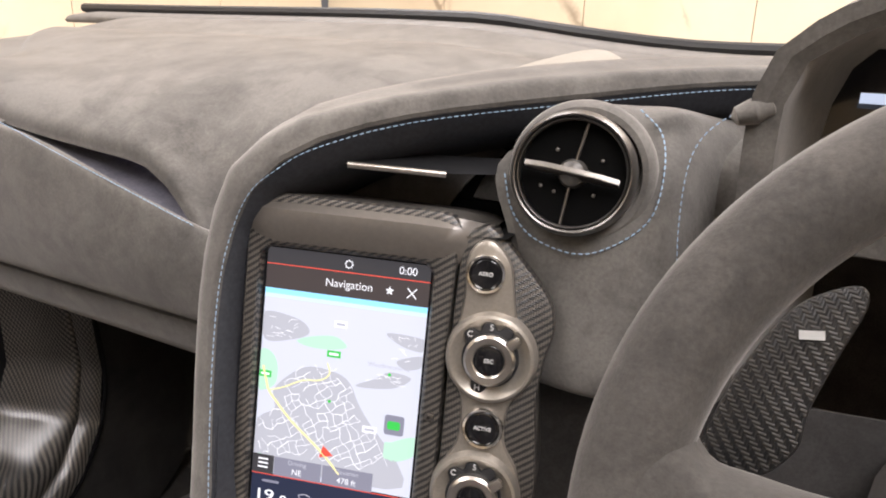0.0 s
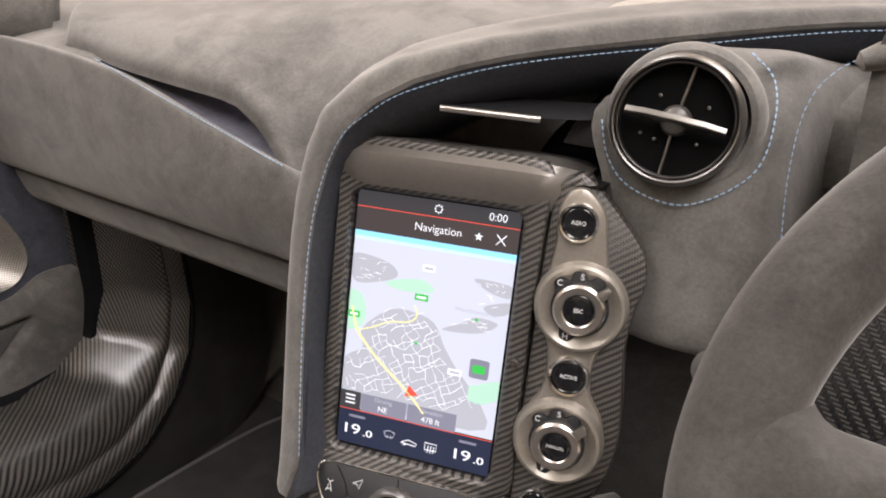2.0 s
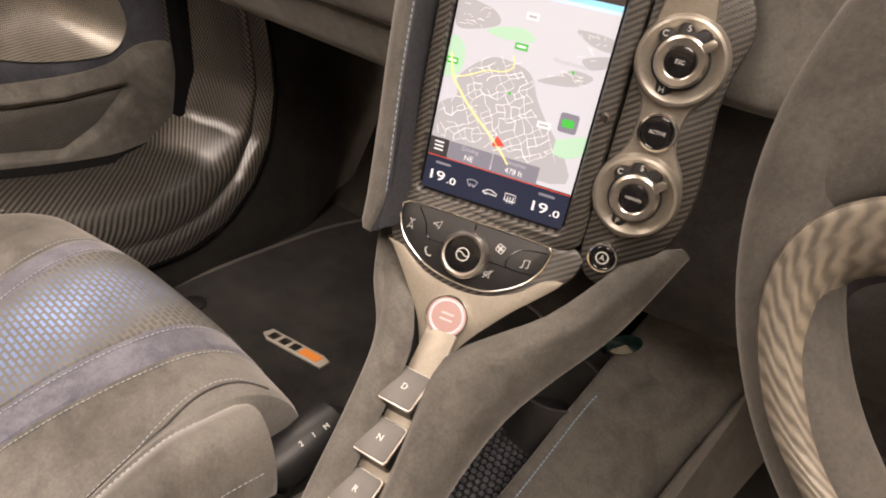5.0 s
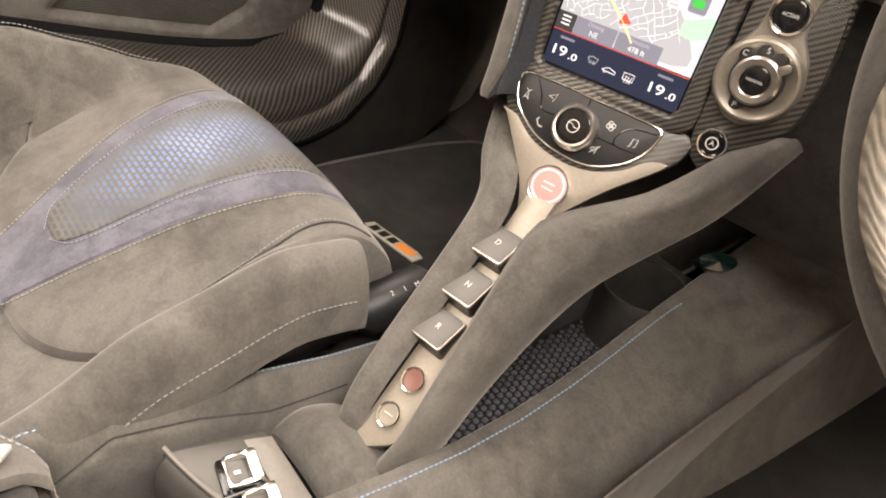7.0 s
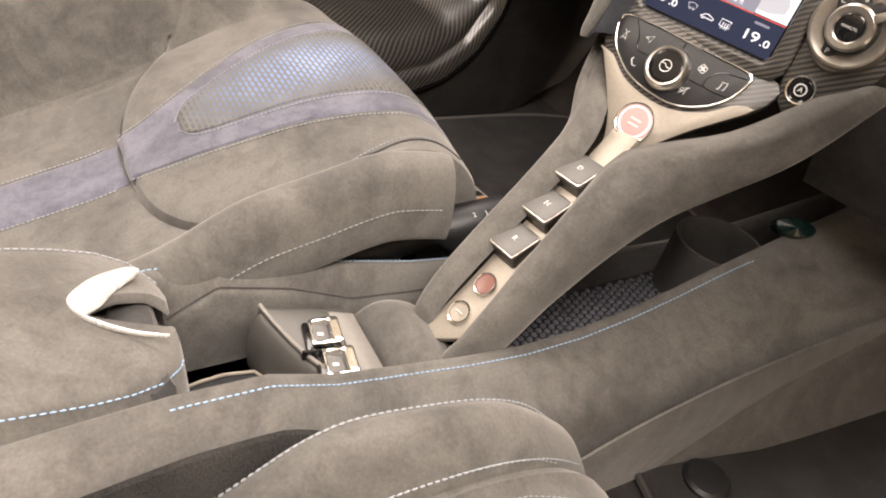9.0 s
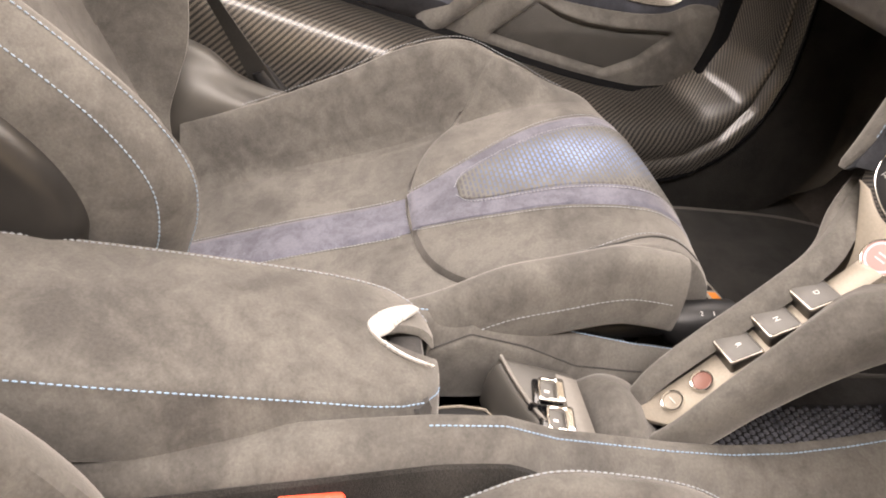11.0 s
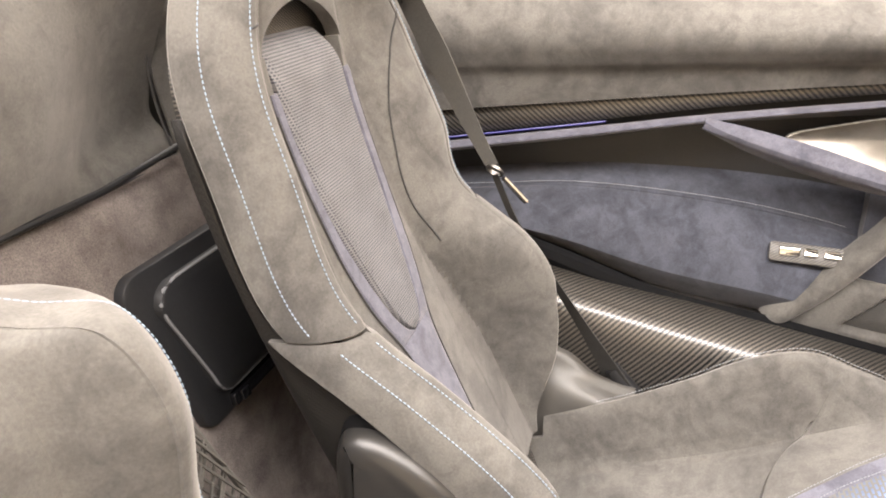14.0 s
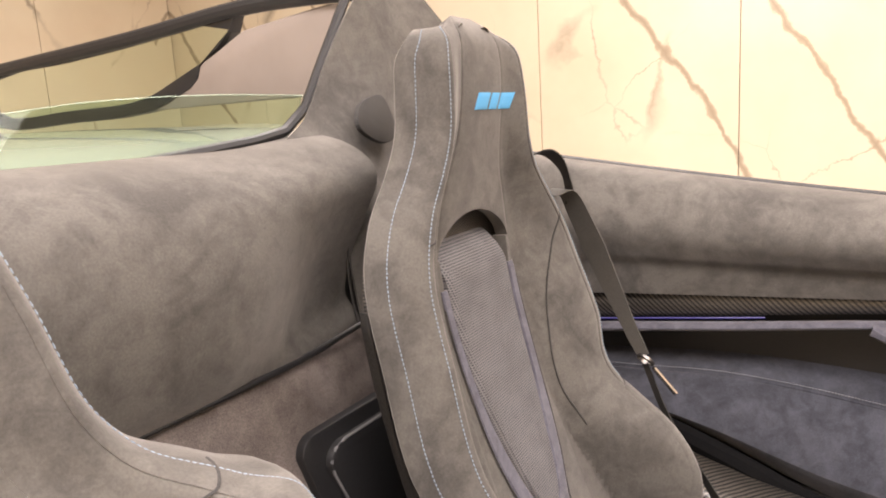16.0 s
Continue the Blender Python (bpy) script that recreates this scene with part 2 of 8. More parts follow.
def carpet_mat(name, lo, hi):
    m, n, l, b = mat(name)
    big = tex_noise(n, l, 18.0, 4.0)
    fine = tex_noise(n, l, 700.0, 2.0, 0.8)
    col = ramp(n, l, big, [(0.3, lo), (0.7, hi)])
    l.new(mix(n, l, 0.8, col, ramp(n, l, fine, [(0.3, (0.35, 0.35, 0.35)), (0.7, (1, 1, 1))]), "MULTIPLY"), b.inputs["Base Color"])
    b.inputs["Roughness"].default_value = 1.0
    b.inputs["Specular IOR Level"].default_value = 0.05
    b.inputs["Sheen Weight"].default_value = 0.06
    bump(n, l, b, fine, 0.9, 0.002)
    return m


SUEDE = suede("grey_suede", (0.084, 0.079, 0.073), (0.156, 0.147, 0.134), 9.0)
SUEDE_WHEEL = suede("wheel_suede", (0.050, 0.047, 0.043), (0.092, 0.086, 0.078), 9.0, 0.25)
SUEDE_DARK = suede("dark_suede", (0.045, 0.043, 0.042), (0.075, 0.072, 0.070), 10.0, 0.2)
SUEDE_BLUE = suede("slate_suede", (0.044, 0.047, 0.059), (0.090, 0.095, 0.118), 9.0, 0.3)
LAVENDER = suede("lavender_suede", (0.090, 0.090, 0.114), (0.158, 0.157, 0.192), 20.0, 0.35)
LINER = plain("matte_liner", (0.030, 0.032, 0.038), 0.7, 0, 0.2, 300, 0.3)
CARPET = carpet_mat("black_carpet", (0.026, 0.0245, 0.023), (0.058, 0.054, 0.050))
CARPET_BROWN = carpet_mat("brown_carpet", (0.105, 0.088, 0.080), (0.285, 0.245, 0.225))
CARBON = carbon("satin_carbon", 0.0013, dark=0.026, angle=-80, light=0.150, rough=0.33, metal=0.35, coat=0.25)
FACE_TRIM = plain("dark_bronze_satin", (0.32, 0.292, 0.252), 0.34, 0.6, 0.08, 500)
CARBON_SILL = carbon("sill_carbon", 0.0021, dark=0.030, angle=0, light=0.150, rough=0.33, metal=0.65, coat=0.9, gloss=0.22)
CARBON_SHELL = carbon("shell_carbon", 0.0018, dark=0.006, angle=0, light=0.024, rough=0.36, metal=0.2, coat=0.2)
CROWN_SATIN = plain("crown_satin", (0.135, 0.122, 0.108), 0.40, 0.35, 0.06, 300, coat=0.3)
CARBON_PADDLE = carbon("paddle_carbon", 0.0016, dark=0.018, angle=8, light=0.042, rough=0.35)
CARBON_BROAD = soft_weave("wheel_carbon", 0.0086, (0.105, 0.092, 0.076), (0.215, 0.19, 0.155))
CARPET_FOOT = carpet_mat("dark_brown_carpet", (0.060, 0.053, 0.048), (0.125, 0.110, 0.100))
BLACK = plain("black_plastic", (0.014, 0.014, 0.015), 0.45, 0, 0.15)
RUBBER = plain("matte_rubber", (0.007, 0.007, 0.0075), 0.9, 0, 0.15, spec=0.08)
GLOSS_BLACK = plain("gloss_black", (0.006, 0.006, 0.007), 0.12, 0, 0.1, coat=0.4)
SATIN_METAL = plain("satin_alloy", (0.55, 0.52, 0.48), 0.30, 1.0, 0.08, 200)
DARK_METAL = plain("dark_alloy", (0.20, 0.19, 0.18), 0.38, 1.0, 0.1, 200)
CHROME = plain("polished_metal", (0.80, 0.79, 0.77), 0.12, 1.0, 0.03, 200)
KEYCAP = plain("dark_satin_key", (0.105, 0.10, 0.094), 0.42, 0.15, 0.05, 200)
PALE_TRIM = plain("pale_satin_trim", (0.50, 0.46, 0.40), 0.36, 0.25, 0.05, 400)
LATCH = plain("bright_satin_latch", (0.78, 0.76, 0.73), 0.28, 0.5, 0.03, 200)
TRIM = plain("bronze_satin_trim", (0.31, 0.275, 0.228), 0.42, 0.25, 0.08, 500)
HINGE = plain("dark_satin_cover", (0.040, 0.038, 0.036), 0.30, 0.4, 0.05, 60)
SHELL = plain("grey_satin_shell", (0.085, 0.080, 0.073), 0.42, 0.2, 0.05, 60)
WHITE = plain("white_print", (0.62, 0.62, 0.61), 0.5)
THREAD_BLUE = plain("blue_thread", (0.26, 0.37, 0.50), 0.7, 0, 0.2, 900)
THREAD_SEAT = plain("pale_blue_thread", (0.25, 0.315, 0.385), 0.7, 0, 0.2, 900)
THREAD = plain("pale_thread", (0.28, 0.295, 0.31), 0.7, 0, 0.2, 900)
ORANGE = plain("orange_print", (0.85, 0.28, 0.05), 0.5)
RED = plain("red_plastic", (0.75, 0.06, 0.02), 0.35)
BELT = plain("grey_webbing", (0.085, 0.080, 0.072), 0.8, 0, 0.3, 900)
DARK_BELT = plain("dark_webbing", (0.035, 0.033, 0.03), 0.8, 0, 0.3, 900)
BLUE_PRINT = plain("blue_embroidery", (0.10, 0.40, 0.72), 0.7, 0, 0.15, 900)
PATCH = perforated("perforated_patch", (0.115, 0.110, 0.102), (0.175, 0.265, 0.50), 0.0046, 2.4, 0.38, 0.0, (0.5, 0.40), (0, 1))
MESH = perforated("woven_mesh", (0.170, 0.166, 0.165), (0.050, 0.050, 0.066), 0.0030, 1.3, 0.30, 0.3, None, (0, 2))
DOOR_MESH = perforated("pale_metal_mesh", (0.33, 0.305, 0.27), (0.10, 0.09, 0.08), 0.0024, 1.0, 0.27, 0.0, None, (1, 2))
DOOR_MESH.node_tree.nodes["Principled BSDF"].inputs["Metallic"].default_value = 0.6
DOOR_MESH.node_tree.nodes["Principled BSDF"].inputs["Roughness"].default_value = 0.38
SPEAKER_DARK = perforated("dark_speaker_mesh", (0.040, 0.038, 0.036), (0.006, 0.006, 0.006), 0.0026, 1.0, 0.27)
GRILLE = perforated("speaker_mesh", (0.10, 0.095, 0.088), (0.012, 0.012, 0.012), 0.0028, 1.0, 0.27)
MARBLE = marble("cream_marble")
PAINT_PINK = plain("satin_trim_panel", (0.30, 0.255, 0.225), 0.5, 0, 0.05, 8)
BODY = plain("pale_body_paint", (0.55, 0.54, 0.50), 0.2, 0, 0.03, 5, coat=1.0)


def glass_mat(name, tint):
    m, n, l, b = mat(name)
    b.inputs["Base Color"].default_value = (*tint, 1)
    b.inputs["Roughness"].default_value = 0.0
    b.inputs["Transmission Weight"].default_value = 1.0
    b.inputs["IOR"].default_value = 1.12
    return m


GLASS = glass_mat("green_glass", (0.80, 0.89, 0.79))
GLASS_REAR = glass_mat("deep_green_glass", (0.60, 0.76, 0.64))
GLASS_REAR.node_tree.nodes["Principled BSDF"].inputs["IOR"].default_value = 1.3

# ---- geometry helpers ----


def catmull(pts, n):
    """n points along a smooth curve through pts, evenly by parameter."""
    p = np.array(pts, float)
    if len(p) == 2:
        return p[0] + (p[1] - p[0]) * np.linspace(0, 1, n)[:, None]
    q = np.vstack([2 * p[0] - p[1], p, 2 * p[-1] - p[-2]])
    out = []
    for t in np.linspace(0, len(p) - 1, n):
        i = min(int(t), len(p) - 2)
        f = t - i
        a, b, c, d = q[i], q[i + 1], q[i + 2], q[i + 3]
        out.append(0.5 * (2 * b + (c - a) * f + (2 * a - 5 * b + 4 * c - d) * f * f + (3 * b - a - 3 * c + d) * f ** 3))
    return np.array(out)


def even(pts, n):
    """n points along a smooth curve through pts, evenly by length."""
    c = catmull(pts, max(8 * len(pts), 3 * n))
    s = np.concatenate([[0], np.cumsum(np.linalg.norm(np.diff(c, axis=0), axis=1))])
    t = np.linspace(0, s[-1], n)
    return np.stack([np.interp(t, s, c[:, k]) for k in range(c.shape[1])], axis=1)


def lerp(table, x):
    """Smooth value at x from (x, value) pairs."""
    xs, ys = [a for a, _ in table], [b for _, b in table]
    if x <= xs[0]:
        return ys[0]
    if x >= xs[-1]:
        return ys[-1]
    i = max(k for k in range(len(xs) - 1) if xs[k] <= x)
    h = xs[i + 1] - xs[i]
    f = (x - xs[i]) / h
    m0 = (ys[i + 1] - ys[i - 1]) / (xs[i + 1] - xs[i - 1]) if i > 0 else (ys[1] - ys[0]) / h
    m1 = (ys[i + 2] - ys[i]) / (xs[i + 2] - xs[i]) if i + 2 < len(xs) else (ys[-1] - ys[-2]) / h
    return (2 * f ** 3 - 3 * f * f + 1) * ys[i] + (f ** 3 - 2 * f * f + f) * h * m0 + (-2 * f ** 3 + 3 * f * f) * ys[i + 1] + (f ** 3 - f * f) * h * m1


class Geo:
    """Collects vertices, faces and UVs of one mesh."""

    def __init__(self):
        self.v, self.f, self.uv = [], [], []

    def add(self, verts, faces, uvs=None):
        k = len(self.v)
        self.v += [tuple(p) for p in verts]
        self.f += [tuple(i + k for i in f) for f in faces]
        self.uv += [tuple(q) for q in uvs] if uvs is not None else [(p[0], p[1]) for p in verts]
        return self

    def grid(self, P, close_u=False, close_v=False, uv=None):
        P = np.array(P)
        nu, nv = P.shape[:2]
        if uv is None:
            du = np.concatenate([[0], np.cumsum(np.mean(np.linalg.norm(np.diff(P, axis=0), axis=2), axis=1))])
            dv = np.concatenate([[0], np.cumsum(np.mean(np.linalg.norm(np.diff(P, axis=1), axis=2), axis=0))])
            uv = [(a, b) for a in du for b in dv]
        faces = []
        for i in range(nu if close_u else nu - 1):
            for j in range(nv if close_v else nv - 1):
                a, b = (i + 1) % nu, (j + 1) % nv
                faces.append((i * nv + j, a * nv + j, a * nv + b, i * nv + b))
        return self.add(P.reshape(-1, 3), faces, uv)

    def tube(self, pts, r, n=8, caps=True, up=None):
        """Round bar along pts; r a number or a list."""
        p = np.array(pts, float)
        rs = np.full(len(p), r) if np.isscalar(r) else np.array(r)
        tan = np.gradient(p, axis=0)
        tan /= np.linalg.norm(tan, axis=1)[:, None] + 1e-12
        ref = np.array([0, 0, 1.0]) if abs(tan[0][2]) < 0.9 else np.array([1.0, 0, 0])
        rows = []
        for i in range(len(p)):
            s = np.cross(tan[i], ref)
            s /= np.linalg.norm(s) + 1e-12
            w = np.cross(s, tan[i])
            ref = w
            rows.append([p[i] + rs[i] * (math.cos(2 * math.pi * k / n) * s + math.sin(2 * math.pi * k / n) * w) for k in range(n)])
        k0 = len(self.v)
        self.grid(rows, close_v=True)
        if caps:
            self.f.append(tuple(k0 + k for k in range(n)))
            self.f.append(tuple(k0 + (len(p) - 1) * n + k for k in reversed(range(n))))
        return self

    def prism(self, outline, z0, z1, M, bevel=0.0):
        """Outline in the plane of the frame M, raised from z0 to z1, with a bevelled top rim."""
        o = np.array(outline, float)
        n = len(o)
        if sum(o[i][0] * o[(i + 1) % n][1] - o[(i + 1) % n][0] * o[i][1] for i in range(n)) < 0:
            o = o[::-1]
        rings = [(o, z0), (o, z1 - bevel)]
        if bevel:
            d = np.roll(o, -1, 0) - np.roll(o, 1, 0)
            nrm = np.stack([-d[:, 1], d[:, 0]], 1)
            nrm /= np.linalg.norm(nrm, axis=1)[:, None] + 1e-12
            rings += [(o + nrm * bevel * 0.3, z1 - bevel * 0.3), (o + nrm * bevel, z1)]
        k = len(self.v)
        verts = [M @ Vector((x, y, z)) for r, z in rings for x, y in r]
        faces = [(a * n + i, a * n + (i + 1) % n, (a + 1) * n + (i + 1) % n, (a + 1) * n + i) for a in range(len(rings) - 1) for i in range(n)]
        faces += [tuple(reversed(range(n))), tuple((len(rings) - 1) * n + i for i in range(n))]
        return self.add(verts, faces, [(x, y) for r, z in rings for x, y in r])

    def lathe(self, profile, M, n=32, a0=0.0, a1=360.0):
        """Profile of (radius, height) turned about the frame's z axis."""
        full = abs(a1 - a0) >= 360
        steps = n if full else n + 1
        P = [[M @ Vector((r * math.cos(radians(a0 + (a1 - a0) * k / n)), r * math.sin(radians(a0 + (a1 - a0) * k / n)), z)) for k in range(steps)] for r, z in profile]
        return self.grid(P, close_v=full)

    def box(self, M, sx, sy, sz, bevel=0.0):
        c = bevel
        pts = [(-sx / 2 + c, -sy / 2), (sx / 2 - c, -sy / 2), (sx / 2, -sy / 2 + c), (sx / 2, sy / 2 - c), (sx / 2 - c, sy / 2), (-sx / 2 + c, sy / 2), (-sx / 2, sy / 2 - c), (-sx / 2, -sy / 2 + c)] if c else [(-sx / 2, -sy / 2), (sx / 2, -sy / 2), (sx / 2, sy / 2), (-sx / 2, sy / 2)]
        return self.prism(pts, -sz / 2, sz / 2, M, bevel)


def thing(name, loc, label, category, group="", kind=""):
    ob = new(name)
    ob.empty_display_size = 0.05
    ob.location = loc
    return tagged(ob, label, category, group, kind)


def part(name, g, material, parent=None, label="", smooth=True, sharp=35):
    me = bpy.data.meshes.new(name)
    me.from_pydata(g.v, [], g.f)
    uv = me.uv_layers.new(name="UVMap")
    loops = np.empty(len(me.loops), dtype=np.int32)
    me.loops.foreach_get("vertex_index", loops)
    uv.data.foreach_set("uv", np.array(g.uv, dtype=np.float32)[loops].ravel())
    me.materials.append(material)
    bm = bmesh.new()
    bm.from_mesh(me)
    bmesh.ops.recalc_face_normals(bm, faces=bm.faces)
    bm.to_mesh(me)
    bm.free()
    if smooth:
        me.shade_smooth()
        me.set_sharp_from_angle(angle=radians(sharp))
    ob = new(name, me)
    if parent is not None:
        ob.parent = parent
        if parent.data is None:
            ob.matrix_parent_inverse = Matrix.Translation(-parent.location)
    if label:
        ob["label"] = label
    return ob


def frame_of(o, u, v):
    """Frame at o with x along u, y near v."""
    u, v = Vector(u).normalized(), Vector(v)
    w = u.cross(v).normalized()
    v = w.cross(u)
    m = Matrix((u, v, w)).transposed().to_4x4()
    return Matrix.Translation(o) @ m


def sheet(g, fn, u0, u1, v0, v1, nu, nv, off=0.0, th=0.006, roll=0.004, side=1.0):
    """A padded panel draped on fn(u, v), between the domain curves u0(v), u1(v) and v0..v1, with rolled edges. side: the outer normal's sign."""
    val = lambda q, t: q(t) if callable(q) else q
    P = np.zeros((nu, nv, 3))
    N = np.zeros((nu, nv, 3))
    e = 1e-4
    for j in range(nv):
        v = v0 + (v1 - v0) * j / (nv - 1)
        a, b = val(u0, v), val(u1, v)
        for i in range(nu):
            u = a + (b - a) * i / (nu - 1)
            p = np.array(fn(u, v))
            d1, d2 = (np.array(fn(u + e, v)) - np.array(fn(u - e, v))), (np.array(fn(u, v + e)) - np.array(fn(u, v - e)))
            n = np.cross(d1, d2)
            n /= np.linalg.norm(n) + 1e-15
            P[i, j], N[i, j] = p, n * side
    du = np.linalg.norm(np.diff(P, axis=0), axis=2)
    lu = np.concatenate([np.zeros((1, nv)), np.cumsum(du, axis=0)])
    dv = np.linalg.norm(np.diff(P, axis=1), axis=2)
    lv = np.concatenate([np.zeros((nu, 1)), np.cumsum(dv, axis=1)], axis=1)
    dist = np.minimum(np.minimum(lu, lu[-1:] - lu), np.minimum(lv, lv[:, -1:] - lv))
    k = np.clip(dist / max(roll, 1e-6), 0, 1)
    h = off - (1 - np.sqrt(1 - (1 - k) ** 2)) * min(th, roll)
    top = P + N * h[:, :, None]
    low = P + N * (off - th)
    uvs = [(lu[i, j], lv[i, j]) for i in range(nu) for j in range(nv)]
    k0 = len(g.v)
    g.grid(top, uv=uvs)
    k1 = len(g.v)
    g.grid(low, uv=uvs)
    rim = [(i, 0) for i in range(nu)] + [(nu - 1, j) for j in range(1, nv)] + [(i, nv - 1) for i in range(nu - 2, -1, -1)] + [(0, j) for j in range(nv - 2, 0, -1)]
    for (a, b), (c, d) in zip(rim, rim[1:] + rim[:1]):
        g.f.append((k0 + a * nv + b, k1 + a * nv + b, k1 + c * nv + d, k0 + c * nv + d))
    return g


def stitches(g, curve, pitch=0.0055, size=0.0011, fill=0.68):
    """A row of short raised thread stitches along a curve."""
    c = np.array(curve)
    s = np.concatenate([[0], np.cumsum(np.linalg.norm(np.diff(c, axis=0), axis=1))])
    at = lambda q: np.array([np.interp(q, s, c[:, k]) for k in range(3)])
    q = 0.0
    while q + pitch < s[-1]:
        a, b = at(q), at(q + pitch * 0.82 * fill)
        g.tube([a, (a + b) / 2, b], [size * 0.5, size * 0.85, size * 0.5], 6)
        q += pitch * 0.82
    return g


def text(name, body, size, M, material, parent, depth=0.0003, align="CENTER"):
    cu = bpy.data.curves.new(name, "FONT")
    cu.body, cu.size, cu.extrude, cu.align_x, cu.align_y = body, size, depth, align, "CENTER"
    tmp = bpy.data.objects.new(name, cu)
    scene.collection.objects.link(tmp)
    me = bpy.data.meshes.new_from_object(tmp.evaluated_get(bpy.context.evaluated_depsgraph_get()))
    bpy.data.objects.remove(tmp)
    g = Geo()
    verts = [M @ v.co for v in me.vertices]
    g.add(verts, [tuple(p.vertices) for p in me.polygons])
    bpy.data.meshes.remove(me)
    return part(name, g, material, parent, smooth=False)


def curve_fn(rows):
    """A smooth surface through rows of points: fn(u, v), u along a row from 0 to 1, v across the rows from 0 to 1."""
    R = [np.array(r, float) for r in rows]
    K = 24
    S = np.array([even(r, K) for r in R])

    def cub(q, f):
        a, b, c, d = q
        return 0.5 * (2 * b + (c - a) * f + (2 * a - 5 * b + 4 * c - d) * f * f + (3 * b - a - 3 * c + d) * f ** 3)

    def fn(u, v):
        x = u * (K - 1)
        i = int(min(max(math.floor(x), 0), K - 2))
        f = x - i
        y = v * (len(R) - 1)
        j = int(min(max(math.floor(y), 0), len(R) - 2))
        h = y - j
        col = S[:, i] * (1 - f) + S[:, i + 1] * f
        if len(R) == 2:
            return col[0] * (1 - h) + col[1] * h
        g = lambda k: 2 * col[0] - col[1] if k < 0 else (2 * col[-1] - col[-2] if k >= len(R) else col[k])
        return cub((g(j - 1), g(j), g(j + 1), g(j + 2)), h)

    return fn


def on(fn, pts, n=60, off=0.0, side=1.0):
    """A curve laid on fn through domain points (u, v), raised by off."""
    out = []
    e = 1e-4
    for u, v in even(pts, n):
        p = np.array(fn(u, v))
        nn = np.cross(np.array(fn(u + e, v)) - np.array(fn(u - e, v)), np.array(fn(u, v + e)) - np.array(fn(u, v - e)))
        out.append(p + side * off * nn / (np.linalg.norm(nn) + 1e-15))
    return np.array(out)


def disc(r, n=32):
    return [(r * math.cos(2 * math.pi * k / n), r * math.sin(2 * math.pi * k / n)) for k in range(n)]


def shifted(pts, dx, dy):
    return [(x + dx, y + dy) for x, y in pts]


def smooth_loop(pts, n=48):
    """A closed smooth outline through pts."""
    p = [tuple(q) for q in pts]
    c = catmull(p[-2:] + p + p[:2], 20 * (len(p) + 3) + 1)
    c = c[40: 20 * (2 + len(p))]
    return [tuple(c[int(i * len(c) / n)]) for i in range(n)]

# ---- showroom ----
ROOM_X0, ROOM_X1, ROOM_Y0, ROOM_Y1, ROOM_H = -4.0, 4.5, -5.5, 5.5, 3.6
g = Geo().box(pose((ROOM_X0 + ROOM_X1) / 2, 0, -0.05), 9.4, 12.0, 0.1)
tagged(part("ground", g, plain("polished_floor", (0.45, 0.42, 0.38), 0.25, 0, 0.1, 3), smooth=False), "polished pale stone showroom floor", "floor", kind="structure")
g = Geo().box(pose((ROOM_X0 + ROOM_X1) / 2, 0, ROOM_H + 0.05), 9.4, 12.0, 0.1)
tagged(part("ceiling", g, plain("white_ceiling", (0.8, 0.79, 0.76), 0.8, 0, 0.02, 3), smooth=False), "plain white showroom ceiling", "ceiling", kind="structure")


def marble_wall(name, cx, cy, length, along_y):
    w = tagged(new(name), "cream marble wall panels with brown veins", "wall", kind="structure")
    count = max(1, round(length / 1.22))
    step = length / count
    g = Geo().box(pose(cx, cy, ROOM_H / 2), 0.05 if along_y else length, length if along_y else 0.05, ROOM_H)
    part("backing", g, plain("joint_grey", (0.30, 0.26, 0.21), 0.8), w, smooth=False)
    inward = 0.034 if (cx < 0 and along_y) or (cy < 0 and not along_y) else -0.034
    for i in range(count):
        for z0, z1 in ((0.0, 2.62), (2.624, ROOM_H)):
            p = -length / 2 + step * (i + 0.5)
            g = Geo()
            if along_y:
                g.box(pose(cx + inward, cy + p, (z0 + z1) / 2), 0.02, step - 0.006, z1 - z0)
            else:
                g.box(pose(cx + p, cy + inward, (z0 + z1) / 2), step - 0.006, 0.02, z1 - z0)
            part("panel", g, MARBLE, w, smooth=False)


marble_wall("wall_west", ROOM_X0 - 0.05, -0.13, 11.1, True)
marble_wall("wall_east", ROOM_X1 + 0.05, 0, 11.1, True)
marble_wall("wall_north", 0.25, ROOM_Y1 + 0.05, 8.5, False)
marble_wall("wall_south", 0.25, ROOM_Y0 - 0.05, 8.5, False)

g = Geo().box(pose(-0.02, 0.10, 0.135), 1.36, 1.80, 0.27, 0.04)
tagged(part("underbody", g, plain("underbody_black", (0.02, 0.02, 0.02), 0.7), smooth=False), "plain black car underbody standing on the showroom floor", "underbody", kind="structure")

# ---- centre display ----
DISP = frame_of((-0.0381, 0.3636, 0.7674), (0.9567, 0.2899, -0.0265), (-0.039, 0.2178, 0.9752))
KEY = frame_of((-0.0345, 0.331, 0.6665), (0.9425, 0.3286, -0.0605), (-0.1185, 0.4981, 0.859))
STRIP = frame_of((0.010, 0.142, 0.480), (0.9869, 0.1231, 0.1047), (-0.1616, 0.7518, 0.6393))


def at(M, x, y, z=0.0):
    return M @ Vector((x, y, z))


def local(M, x, y, z=0.0, rz=0.0):
    return M @ pose(x, y, z, 0, 0, rz)


disp = thing("infotainment_console", at(DISP, 0, 0), "portrait infotainment console in satin carbon fibre with a lit navigation screen", "console")


